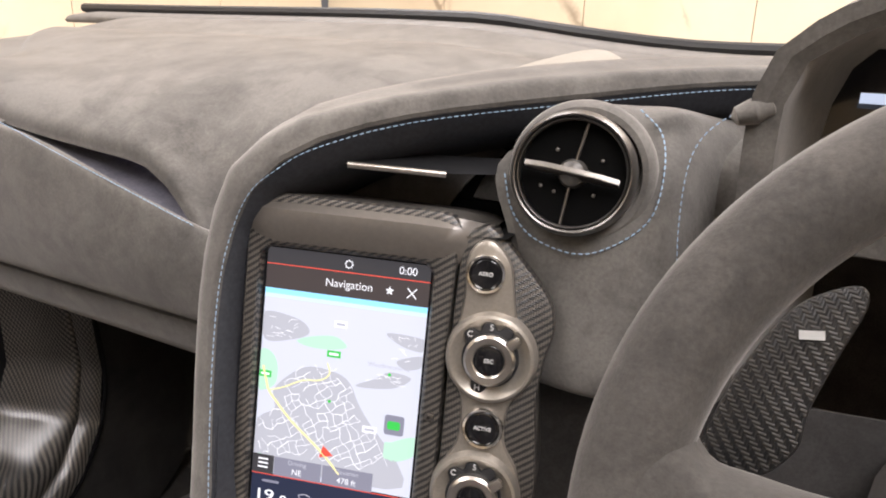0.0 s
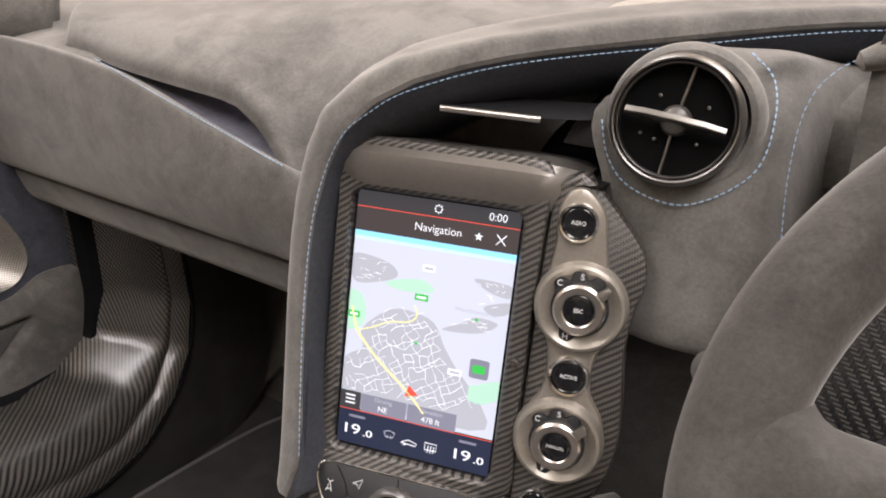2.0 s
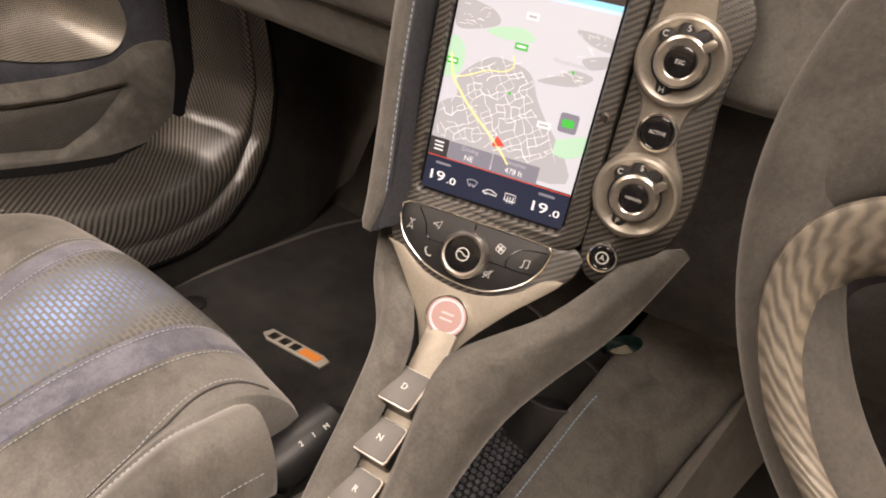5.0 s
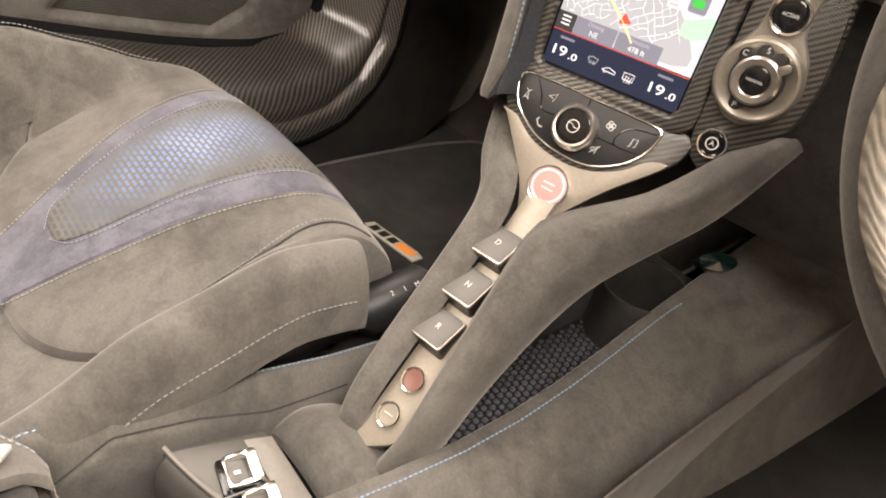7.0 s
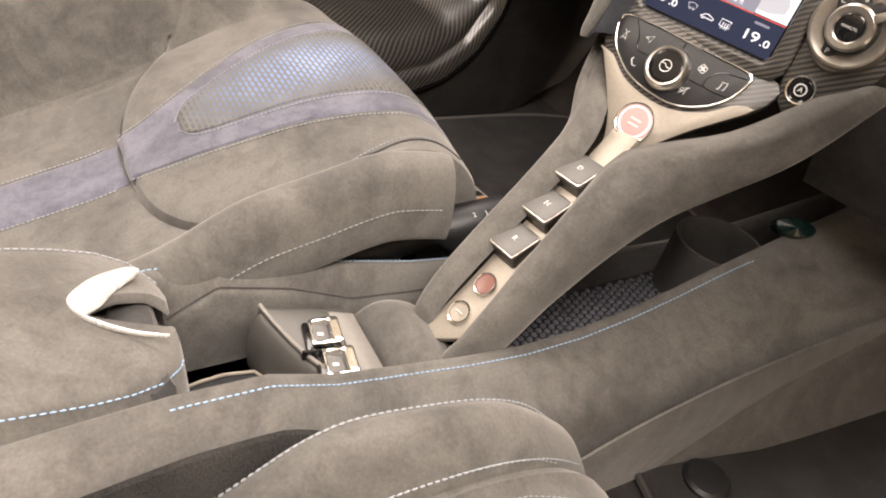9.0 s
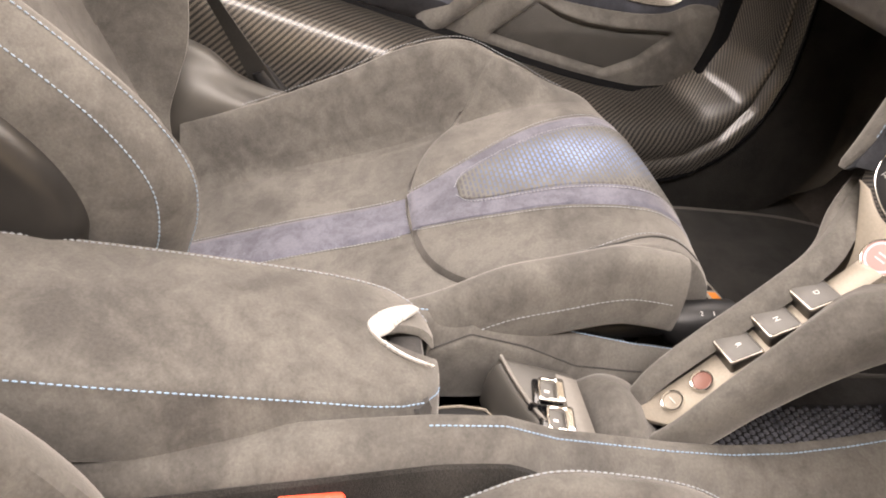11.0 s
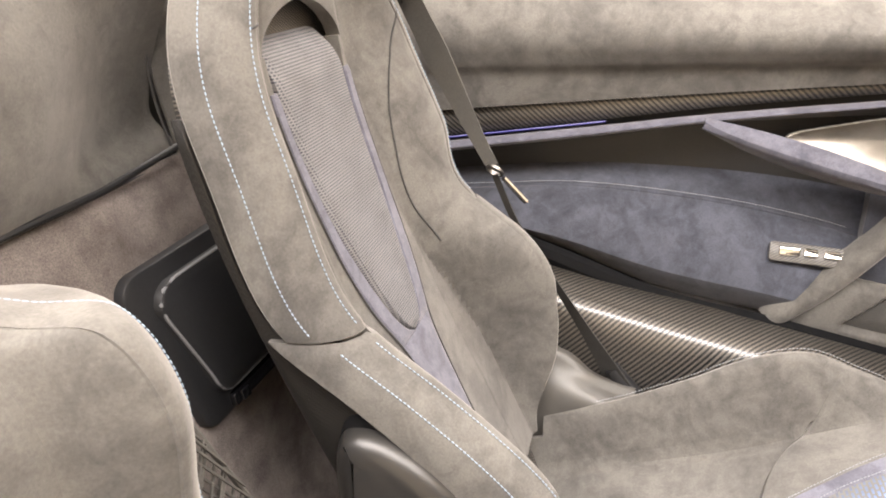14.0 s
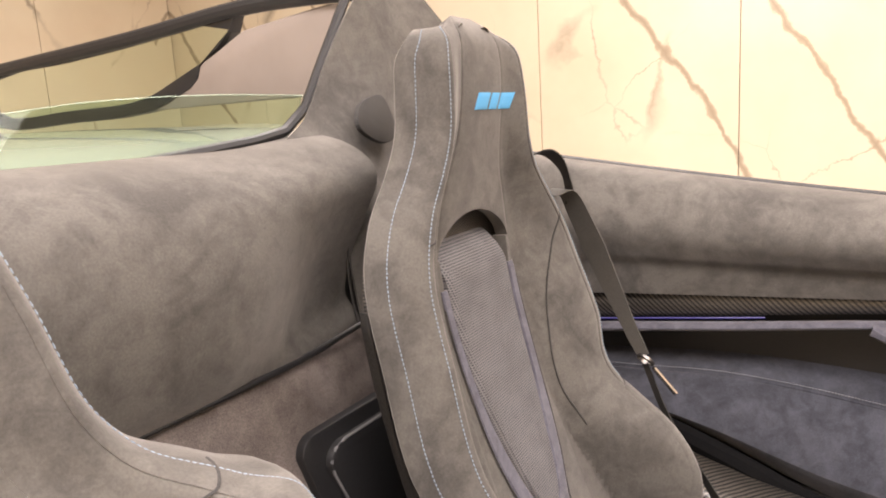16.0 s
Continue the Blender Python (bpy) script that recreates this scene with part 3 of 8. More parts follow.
def rounded(x0, y0, x1, y1, r, n=5):
    out = []
    for cx, cy, a in ((x1 - r, y1 - r, 0), (x0 + r, y1 - r, 90), (x0 + r, y0 + r, 180), (x1 - r, y0 + r, 270)):
        out += [(cx + r * math.cos(radians(a + 90 * k / n)), cy + r * math.sin(radians(a + 90 * k / n))) for k in range(n + 1)]
    return out


def ring_plate(g, outer, inner, z0, z1, M, lip=0.003, depth=0.006):
    """A plate with an opening: both outlines are resampled to one count and bridged."""
    n = 96
    O = np.array(resample(outer, n))
    I = np.array(resample(inner, n))
    rows = []
    d = (O - I) / (np.linalg.norm(O - I, axis=1)[:, None] + 1e-9)
    for ring, z in ((O, z0), (O, z1 - lip), (O - d * lip * 0.3, z1 - lip * 0.3), (O - d * lip, z1), (I + d * lip, z1), (I + d * lip * 0.3, z1 - lip * 0.4), (I, z1 - lip), (I, z1 - depth)):
        rows.append([M @ Vector((x, y, z)) for x, y in ring])
    uv = [(x, y) for ring in (O, O, O, O - d * lip, I + d * lip, I, I, I) for x, y in ring]
    return g.grid(rows, close_v=True, uv=uv)


def resample(loop, n):
    """A closed outline at n even steps, begun where it meets the +x axis from its middle."""
    p = np.array(list(loop) + [loop[0]], float)
    c = (p.max(0) + p.min(0)) / 2
    out = []
    for k in range(n):
        a = 2 * math.pi * k / n
        d = np.array([math.cos(a), math.sin(a)])
        best = 0
        for q, r in zip(p, p[1:]):
            e = r - q
            den = d[0] * e[1] - d[1] * e[0]
            if abs(den) < 1e-12:
                continue
            w = q - c
            t = (w[0] * e[1] - w[1] * e[0]) / den
            s = (w[0] * d[1] - w[1] * d[0]) / den
            if t > 0 and -1e-6 <= s <= 1 + 1e-6:
                best = max(best, t)
        out.append(tuple(c + d * best))
    return out


SCREEN = rounded(-0.0565, -0.0905, 0.0565, 0.0905, 0.006)
BEZEL = smooth_loop([(-0.066, 0.108), (-0.060, 0.121), (-0.040, 0.125), (0.02, 0.124), (0.068, 0.122), (0.071, 0.100), (0.070, 0.05), (0.070, 0.0), (0.070, -0.05), (0.069, -0.098), (0.02, -0.101), (-0.03, -0.102), (-0.066, -0.100), (-0.067, -0.05), (-0.067, 0.03)], 120)
part("bezel", ring_plate(Geo(), BEZEL, SCREEN, -0.045, 0.006, DISP, 0.004, 0.007), CARBON, disp, "satin carbon fibre bezel")
# crown of the unit, rolled back over its top edge
rows = []
for y, z in ((0.094, 0.0062), (0.106, 0.0115), (0.115, 0.0105), (0.1215, 0.004), (0.125, -0.008), (0.126, -0.045)):
    k = (y - 0.094) / 0.032
    rows.append([at(DISP, x, y - 0.0004 * abs(x / 0.06) ** 6, z - 0.004 * min(3.0, (abs(x - 0.003) / 0.068) ** 8)) for x in np.linspace(-0.0665 + 0.004 * k, 0.0790 + 0.014 * k, 34)])
part("crown", Geo().grid(rows[:4]), CROWN_SATIN, disp, "bronze satin crown over the screen")
part("crown_edge", Geo().grid(rows[3:]), CARBON, disp, "carbon fibre top edge of the crown")
SCREEN_GLASS = plain("screen_glass", (0.012, 0.012, 0.014), 0.15)
part("screen", Geo().prism(SCREEN, -0.004, -0.001, DISP), SCREEN_GLASS, disp, "lit portrait touch screen showing a map", smooth=False)

# right-hand column with knobs
COLUMN = smooth_loop([(0.074, 0.108), (0.084, 0.118), (0.092, 0.117), (0.112, 0.098), (0.129, 0.078), (0.134, 0.060), (0.130, 0.040), (0.128, 0.015), (0.130, -0.005), (0.133, -0.040), (0.128, -0.072), (0.112, -0.100), (0.100, -0.114), (0.086, -0.117), (0.075, -0.108), (0.071, -0.09), (0.071, -0.04), (0.071, 0.02), (0.071, 0.07)], 110)
part("side_column", Geo().prism(COLUMN, -0.04, 0.0045, DISP, 0.004), CARBON, disp, "carbon fibre knob column")
FACE = smooth_loop([(0.082, 0.107), (0.092, 0.110), (0.104, 0.098), (0.108, 0.080), (0.112, 0.062), (0.122, 0.045), (0.122, 0.025), (0.112, 0.010), (0.111, -0.012), (0.121, -0.030), (0.123, -0.050), (0.113, -0.068), (0.098, -0.078), (0.083, -0.074), (0.073, -0.060), (0.073, -0.035), (0.082, -0.015), (0.082, 0.010), (0.074, 0.026), (0.075, 0.050), (0.078, 0.075), (0.077, 0.095)], 130)
part("face_plate", Geo().prism(FACE, 0.002, 0.0085, DISP, 0.0035), FACE_TRIM, disp, "bronze satin face plate")


def push_button(parent, M, r, word, word_size, label="", lit=None):
    b = part("button_ring", Geo().lathe([(r * 0.80, -0.004), (r * 1.0, -0.004), (r * 1.02, 0.0022), (r * 0.97, 0.0034), (r * 0.86, 0.003), (r * 0.83, 0.001)], M, 36), CHROME, parent, label or "polished button ring")
    part("button", Geo().lathe([(r * 0.835, -0.002), (r * 0.83, 0.0016), (r * 0.72, 0.0024), (r * 0.4, 0.0021), (0.0001, 0.0020)], M, 36), GLOSS_BLACK if lit is None else lit, b)
    if word:
        text("lettering", word, word_size, local(M, 0, 0, 0.0026), WHITE, b)
    return b


push_button(disp, local(DISP, 0.090, 0.0895, 0.008), 0.0118, "AERO", 0.0034)
push_button(disp, local(DISP, 0.0975, -0.005, 0.008), 0.0125, "ACTIVE", 0.0032)
stop = push_button(disp, local(DISP, 0.088, -0.096, 0.0045), 0.0105, "", 0)
part("symbol", Geo().lathe([(0.0042, 0.0026), (0.0046, 0.0029), (0.0036, 0.0029)], local(DISP, 0.088, -0.096, 0.0045), 24), WHITE, stop)
text("lettering", "A", 0.0052, local(DISP, 0.088, -0.096, 0.0073), WHITE, stop)


def rotary(x, y, word, mode, size):
    """Turning mode knob: dished metal ring, dark lobed scale, pointer knob, push centre."""
    M = local(DISP, x, y, 0.008)
    M = M @ Matrix.Diagonal((1.0, 1.0, 0.66, 1.0))
    k = part("dial_ring", Geo().lathe([(0.0285, -0.004), (0.0275, 0.006), (0.0262, 0.0095), (0.0245, 0.0105), (0.0215, 0.0078), (0.0195, 0.0055), (0.017, 0.005)], M, 56), FACE_TRIM, disp, "dished satin metal dial surround")
    lobes = []
    for i in range(96):
        a = 2 * math.pi * i / 96
        r = 0.0172
        for c, wd in ((62, 13), (98, 13), (134, 13), (252, 14)):
            d = (math.degrees(a) - c + 180) % 360 - 180
            r += 0.0048 * math.exp(-(d / wd) ** 4)
        lobes.append((r * math.cos(a), r * math.sin(a)))
    part("scale_plate", Geo().prism(lobes, 0.004, 0.0098, M, 0.0012), BLACK, k, "black lobed scale")
    part("knob", Geo().lathe([(0.0156, 0.008), (0.0154, 0.0165), (0.0138, 0.0188), (0.0102, 0.0182), (0.0092, 0.0168)], M, 48), SATIN_METAL, k)
    part("pointer", Geo().prism([(0.010, -0.0035), (0.0215, -0.0026), (0.0225, 0.0), (0.0215, 0.0026), (0.010, 0.0035)], 0.012, 0.018, local(M, 0, 0, 0, 42), 0.001), SATIN_METAL, k)
    part("push_centre", Geo().lathe([(0.0093, 0.012), (0.0092, 0.0172), (0.008, 0.0180), (0.0001, 0.0176)], M, 40), GLOSS_BLACK, k)
    text("lettering", word, size, local(M, 0, 0, 0.0183), WHITE, k)
    for ch, a in (("C", 134), ("S", 92), (mode, 252)):
        text("lettering", ch, 0.0052, local(M, 0.0192 * math.cos(radians(a)), 0.0192 * math.sin(radians(a)), 0.0100), WHITE, k)


rotary(0.098, 0.0395, "ESC", "H", 0.0035)
rotary(0.0965, -0.0475, "MANUAL", "P", 0.0027)
part("screw", Geo().lathe([(0.003, 0.0066), (0.0028, 0.0082), (0.0012, 0.0086), (0.0008, 0.0074), (0.0001, 0.0074)], local(DISP, 0.0635, -0.004, 0), 16), DARK_METAL, disp)

# ---- lower plate: key pad, rotary, starter, gear strip ----
PLATE = [(-0.066, 0.012), (-0.064, -0.012), (-0.053, -0.032), (-0.036, -0.052), (-0.021, -0.073), (-0.013, -0.092), (-0.0105, -0.108), (0.0095, -0.108), (0.013, -0.093), (0.022, -0.076), (0.043, -0.048), (0.067, -0.022), (0.078, -0.006), (0.072, 0.010), (0.0, 0.012)]
plate = part("lower_plate", Geo().prism([tuple(p) for p in even(PLATE[:7], 24)] + [tuple(p) for p in even(PLATE[7:], 30)], -0.006, 0.0, KEY, 0.0012), CARBON, disp, "carbon fibre funnel plate under the screen")
part("funnel", Geo().prism([tuple(p) for p in even([(-0.0595, -0.0255), (-0.052, -0.0335), (-0.0345, -0.0545), (-0.0203, -0.074), (-0.0123, -0.093), (-0.0098, -0.1075)], 20)] + [tuple(p) for p in even([(0.0090, -0.1075), (0.0124, -0.094), (0.0215, -0.0765), (0.0425, -0.0490), (0.0665, -0.0230), (0.0720, -0.0150), (0.0580, -0.0185), (0.0440, -0.0320), (0.022, -0.0425), (0.0, -0.0448), (-0.026, -0.040), (-0.047, -0.0275)], 44)], -0.001, 0.0018, KEY, 0.001), TRIM, disp, "bronze satin funnel plate")
PAD = smooth_loop([(-0.056, 0.0035), (-0.054, -0.012), (-0.045, -0.024), (-0.025, -0.036), (0.0, -0.0405), (0.022, -0.039), (0.041, -0.029), (0.053, -0.015), (0.0575, 0.0015), (0.054, 0.0055), (0.03, 0.006), (0.0, 0.006), (-0.03, 0.006)], 72)
part("pad_rim", ring_plate(Geo(), [(x * 1.02, y * 1.03 + 0.0003) for x, y in PAD], [(x * 0.985, y * 0.965 - 0.0003) for x, y in PAD], -0.001, 0.0032, KEY, 0.0008, 0.003), CHROME, disp, "polished key pad rim")
pad = part("key_pad", Geo().prism([(x * 0.985, y * 0.965 - 0.0003) for x, y in PAD], -0.001, 0.0024, KEY, 0.0008), BLACK, disp, "black key pad with white symbols")
for line in ([(-0.044, 0.004), (-0.036, -0.006), (-0.031, -0.016), (-0.018, -0.016)], [(0.0, 0.0045), (0.001, -0.003)], [(0.052, -0.017), (0.032, -0.018), (0.029, -0.013), (0.036, -0.003), (0.055, 0.001)], [(0.016, -0.018), (0.031, -0.018)]):
    part("key_gap", Geo().tube([at(KEY, x, y, 0.0024) for x, y in even(line, 14)], 0.0005, 6), GLOSS_BLACK, pad)


def strokes(name, M, lines, r, material, parent):
    g = Geo()
    for ln in lines:
        g.tube([M @ Vector((x, y, 0)) for x, y in ln], r, 5)
    return part(name, g, material, parent)


ICON = 0.00035
strokes("symbol", local(KEY, -0.0465, -0.010, 0.0026), [[(-0.002, -0.004), (0, 0.002), (0.002, -0.004)], [(-0.0015, -0.0025), (0.0015, -0.0025)], [(-0.002, 0.0035), (0, 0.002), (0.002, 0.0035)]], ICON, WHITE, pad)
strokes("symbol", local(KEY, -0.027, -0.0045, 0.0026), [[(-0.0035, -0.0005), (0.003, 0.003), (0.0012, -0.0035), (-0.0002, -0.0008), (-0.0035, -0.0005)]], ICON, WHITE, pad)
strokes("symbol", local(KEY, -0.0275, -0.0255, 0.0026), [[(-0.002, 0.003), (-0.003, 0.001), (-0.0005, -0.0025), (0.002, -0.003), (0.0028, -0.0018)]], ICON * 1.4, WHITE, pad)
strokes("symbol", local(KEY, 0.0225, -0.0065, 0.0026), [[(0.0017 * math.cos(a) + 0.0017 * math.cos(b), 0.0017 * math.sin(a) + 0.0017 * math.sin(b)) for a in np.linspace(0, 2 * math.pi, 10)] for b in (0.4, 2.0, 3.5, 5.1)], ICON, WHITE, pad)
strokes("symbol", local(KEY, 0.0425, -0.0115, 0.0026), [[(-0.0014, -0.0026), (-0.0012, 0.003), (0.0026, 0.0038), (0.0024, -0.0018)], [(-0.0030, -0.0030), (-0.0014, -0.0026)], [(0.0010, -0.0022), (0.0024, -0.0018)]], ICON, WHITE, pad)
strokes("symbol", local(KEY, 0.0195, -0.0265, 0.0026), [[(-0.003, -0.001), (-0.003, 0.001), (-0.001, 0.001), (0.0012, 0.003), (0.0012, -0.003), (-0.001, -0.001), (-0.003, -0.001)], [(-0.003, -0.0035), (0.003, 0.0035)]], ICON, WHITE, pad)
kn = part("rotary_knob", Geo().lathe([(0.0178, 0.001), (0.0178, 0.006), (0.0165, 0.0105), (0.0148, 0.0125), (0.0132, 0.0122), (0.0128, 0.0105)], local(KEY, -0.0005, -0.0185, 0), 56), SATIN_METAL, disp, "satin metal turning knob")
part("knob_cap", Geo().lathe([(0.0129, 0.008), (0.0126, 0.0114), (0.010, 0.0118), (0.0001, 0.0113)], local(KEY, -0.0005, -0.0185, 0), 44), GLOSS_BLACK, kn)
part("symbol", Geo().lathe([(0.0046, 0.0118), (0.0049, 0.0121), (0.0042, 0.0121)], local(KEY, -0.0005, -0.0185, 0), 32), WHITE, kn)
strokes("symbol", local(KEY, -0.0005, -0.0185, 0.012), [[(-0.0045, 0.0012), (-0.001, 0.0014), (0.001, -0.0006), (0.0045, -0.0006)]], ICON, WHITE, kn)
START_LIT = glowing("lit_start_button", (0.85, 0.52, 0.46), 0.60)
stb = part("start_ring", Geo().lathe([(0.0138, -0.002), (0.0162, -0.002), (0.0165, 0.003), (0.0156, 0.0046), (0.0146, 0.0044), (0.0139, 0.003)], local(KEY, 0.0015, -0.0655, 0.001), 48), CHROME, disp, "polished starter button ring")
part("start_button", Geo().lathe([(0.0140, 0.0), (0.0139, 0.003), (0.0115, 0.0038), (0.0001, 0.0034)], local(KEY, 0.0015, -0.0655, 0.001), 48), START_LIT, stb, "softly lit pink starter button")
PRINT_LIT = glowing("lit_print", (0.95, 0.80, 0.77), 0.75)
for dy in (0.0022, -0.0022):
    part("print_bar", Geo().box(local(KEY, 0.0015, -0.0655 + dy, 0.0049), 0.0095, 0.0015, 0.0003), PRINT_LIT, stb, "pale printed bar", smooth=False)
part("button_glow", Geo().lathe([(0.0112, 0.0045), (0.0122, 0.0049), (0.0132, 0.0044)], local(KEY, 0.0015, -0.0655, 0.001), 48), glowing("lit_button_edge", (1.0, 0.85, 0.85), 0.7), stb, "pale lit edge")

# ---- screen picture ----
SZ = -0.00075


def ui(poly, z, material, name="screen_mark"):
    return part(name, Geo().add([at(DISP, x, y, SZ + z) for x, y in poly], [tuple(range(len(poly)))]), material, SCREEN_OB, smooth=False)


SCREEN_OB = [c for c in disp.children if c.name.startswith("screen")][0]
rect = lambda x0, y0, x1, y1: [(x0, y0), (x1, y0), (x1, y1), (x0, y1)]
UI_DARK = glowing("ui_dark", (0.050, 0.048, 0.050), 1.0)
UI_NAVY = glowing("ui_navy", (0.022, 0.028, 0.055), 1.0)
UI_BROWN = glowing("ui_brown", (0.065, 0.052, 0.048), 1.0)
UI_WHITE = glowing("ui_white", (0.92, 0.92, 0.92), 1.0)
UI_LAND = glowing("ui_land", (0.64, 0.66, 0.72), 1.0)
UI_HAZE = glowing("ui_haze", (0.62, 0.80, 0.90), 1.0)
UI_TOWN = glowing("ui_town", (0.47, 0.475, 0.52), 1.0)
UI_GREEN = glowing("ui_green", (0.50, 0.78, 0.58), 0.95)
UI_SIGN = glowing("ui_sign", (0.05, 0.55, 0.08), 1.0)
UI_SKY = glowing("ui_sky", (0.30, 0.72, 0.95), 1.1)
UI_ROAD = glowing("ui_road", (0.95, 0.85, 0.35), 1.0)
UI_RED = glowing("ui_red", (0.85, 0.10, 0.06), 1.0)
UI_GREY = glowing("ui_grey", (0.24, 0.24, 0.29), 1.0)
UI_MUTE = glowing("ui_mute", (0.50, 0.50, 0.55), 1.0)
UI_BLOCK = glowing("ui_block", (0.47, 0.475, 0.50), 1.0)
ui(rect(-0.0545, 0.0775, 0.0545, 0.0892), 0.0, UI_DARK)
ui(rect(-0.0545, 0.0625, 0.0545, 0.0775), 0.0, UI_BROWN)
ui(rect(-0.0545, 0.0782, 0.0545, 0.0788), 0.0001, UI_RED)
ui(rect(-0.0545, -0.0625, 0.0545, 0.0625), 0.0, UI_LAND)
ui(rect(-0.0545, 0.0590, 0.0545, 0.0625), 0.0001, UI_SKY)
ui(rect(-0.0545, 0.0565, 0.0545, 0.0590), 0.0001, UI_HAZE)
ui(rect(-0.0545, -0.0885, 0.0545, -0.0632), 0.0001, UI_NAVY)
ui(rect(-0.0545, -0.0638, 0.0545, -0.0632), 0.0002, UI_RED)
text("screen_text", "Navigation", 0.0074, local(DISP, 0.002, 0.0705, SZ + 0.0002), UI_WHITE, SCREEN_OB, 0)
text("screen_text", "0:00", 0.0070, local(DISP, 0.0400, 0.0838, SZ + 0.0002), UI_WHITE, SCREEN_OB, 0)
strokes("screen_icon", local(DISP, 0.0435, 0.0702, SZ + 0.0002), [[(-0.003, -0.0032), (0.003, 0.0032)], [(-0.003, 0.0032), (0.003, -0.0032)]], 0.0004, UI_WHITE, SCREEN_OB)
ui([(0.0290 + (0.0030 if k % 2 == 0 else 0.0013) * math.sin(k * math.pi / 5), 0.0702 + (0.0030 if k % 2 == 0 else 0.0013) * math.cos(k * math.pi / 5)) for k in range(10)], 0.0002, UI_WHITE, "screen_icon")
strokes("screen_icon", local(DISP, 0.0010, 0.0838, SZ + 0.0002), [[(0.0022 * math.cos(a), 0.0022 * math.sin(a)) for a in np.linspace(0, 2 * math.pi, 14)]] + [[(0.0024 * math.cos(a), 0.0024 * math.sin(a)), (0.0031 * math.cos(a), 0.0031 * math.sin(a))] for a in np.linspace(0, 2 * math.pi, 9)[:-1]], 0.0003, UI_WHITE, SCREEN_OB)
# fields, town and streets
for blob, m in (([(-0.0545, 0.020), (-0.046, 0.019), (-0.042, 0.010), (-0.043, -0.001), (-0.050, -0.006), (-0.0545, -0.004)], UI_GREEN),
                ([(-0.030, 0.030), (-0.020, 0.034), (-0.004, 0.036), (0.004, 0.030), (-0.008, 0.027), (-0.022, 0.027)], UI_GREEN),
                ([(0.036, -0.030), (0.0545, -0.022), (0.0545, -0.034), (0.040, -0.040)], UI_GREEN),
                ([(-0.054, -0.052), (-0.049, -0.050), (-0.046, -0.058), (-0.054, -0.059)], UI_GREEN),
                ([(-0.054, 0.046), (-0.030, 0.044), (-0.022, 0.036), (-0.034, 0.030), (-0.052, 0.028)], UI_BLOCK),
                ([(0.030, 0.043), (0.054, 0.042), (0.054, 0.034), (0.040, 0.036)], UI_BLOCK),
                ([(0.038, 0.026), (0.054, 0.031), (0.054, 0.024), (0.044, 0.021)], UI_BLOCK),
                ([(0.012, 0.006), (0.024, 0.012), (0.034, 0.018), (0.048, 0.016), (0.040, 0.009), (0.026, 0.006)], UI_BLOCK),
                ([(-0.034, 0.006), (-0.020, 0.014), (0.000, 0.012), (0.009, 0.006), (0.014, -0.004), (0.024, -0.018), (0.044, -0.040), (0.046, -0.058), (-0.010, -0.059), (-0.0545, -0.059), (-0.0545, -0.028), (-0.042, -0.018), (-0.044, -0.006)], UI_BLOCK)):
    sm = smooth_loop(blob, 36)
    ui([(min(0.0545, max(-0.0545, x)), max(-0.0598, y)) for x, y in sm], 0.00015, m, "map_area")
rnd = random.Random(5)
g = Geo()
TOWN = [(-0.034, 0.006), (-0.022, 0.016), (0.000, 0.015), (0.009, 0.008), (0.014, -0.004), (0.024, -0.018), (0.042, -0.040), (0.040, -0.0495), (-0.052, -0.0495), (-0.053, -0.026), (-0.040, -0.016), (-0.043, -0.004)]


def inside(x, y, poly):
    found = False
    for (x0, y0), (x1, y1) in zip(poly, poly[1:] + poly[:1]):
        if (y0 > y) != (y1 > y) and x < (x1 - x0) * (y - y0) / (y1 - y0) + x0:
            found = not found
    return found


cell = 0.0052
knots = {}
for i in range(-14, 15):
    for j in range(-14, 15):
        x, y = (i + rnd.uniform(-0.34, 0.34)) * cell, (j + rnd.uniform(-0.34, 0.34)) * cell * 0.9
        knots[i, j] = (-0.006 + 0.86 * x - 0.51 * y, -0.020 + 0.51 * x + 0.86 * y)
for (i, j), (x, y) in knots.items():
    for q in ((i + 1, j), (i, j + 1)):
        if q not in knots or rnd.random() < 0.22:
            continue
        x1, y1 = knots[q]
        mx, my = (x + x1) / 2 + rnd.uniform(-0.0006, 0.0006), (y + y1) / 2 + rnd.uniform(-0.0006, 0.0006)
        if inside(x, y, TOWN) and inside(x1, y1, TOWN):
            g.tube([at(DISP, *p, SZ + 0.0002) for p in ((x, y), (mx, my), (x1, y1))], 0.00016 if rnd.random() < 0.7 else 0.00026, 4)
for _ in range(40):
    x, y = rnd.choice([(rnd.uniform(-0.052, -0.032), rnd.uniform(0.030, 0.044)), (rnd.uniform(0.034, 0.052), rnd.uniform(0.026, 0.042)), (rnd.uniform(0.018, 0.042), rnd.uniform(0.009, 0.016))])
    a = rnd.uniform(0, 3.1)
    g.tube([at(DISP, x, y, SZ + 0.0002), at(DISP, min(0.054, x + 0.005 * math.cos(a)), y + 0.002 * math.sin(a), SZ + 0.0002)], 0.00015, 4)
tagged(part("street_network", g, UI_WHITE, SCREEN_OB), kind="stuff")
part("map_route", Geo().tube([at(DISP, x, y, SZ + 0.0003) for x, y in even([(-0.052, 0.010), (-0.049, 0.0), (-0.047, -0.006), (-0.040, -0.014), (-0.030, -0.024), (-0.016, -0.035), (-0.006, -0.043), (0.006, -0.055)], 30)], 0.0008, 5), UI_ROAD, SCREEN_OB)
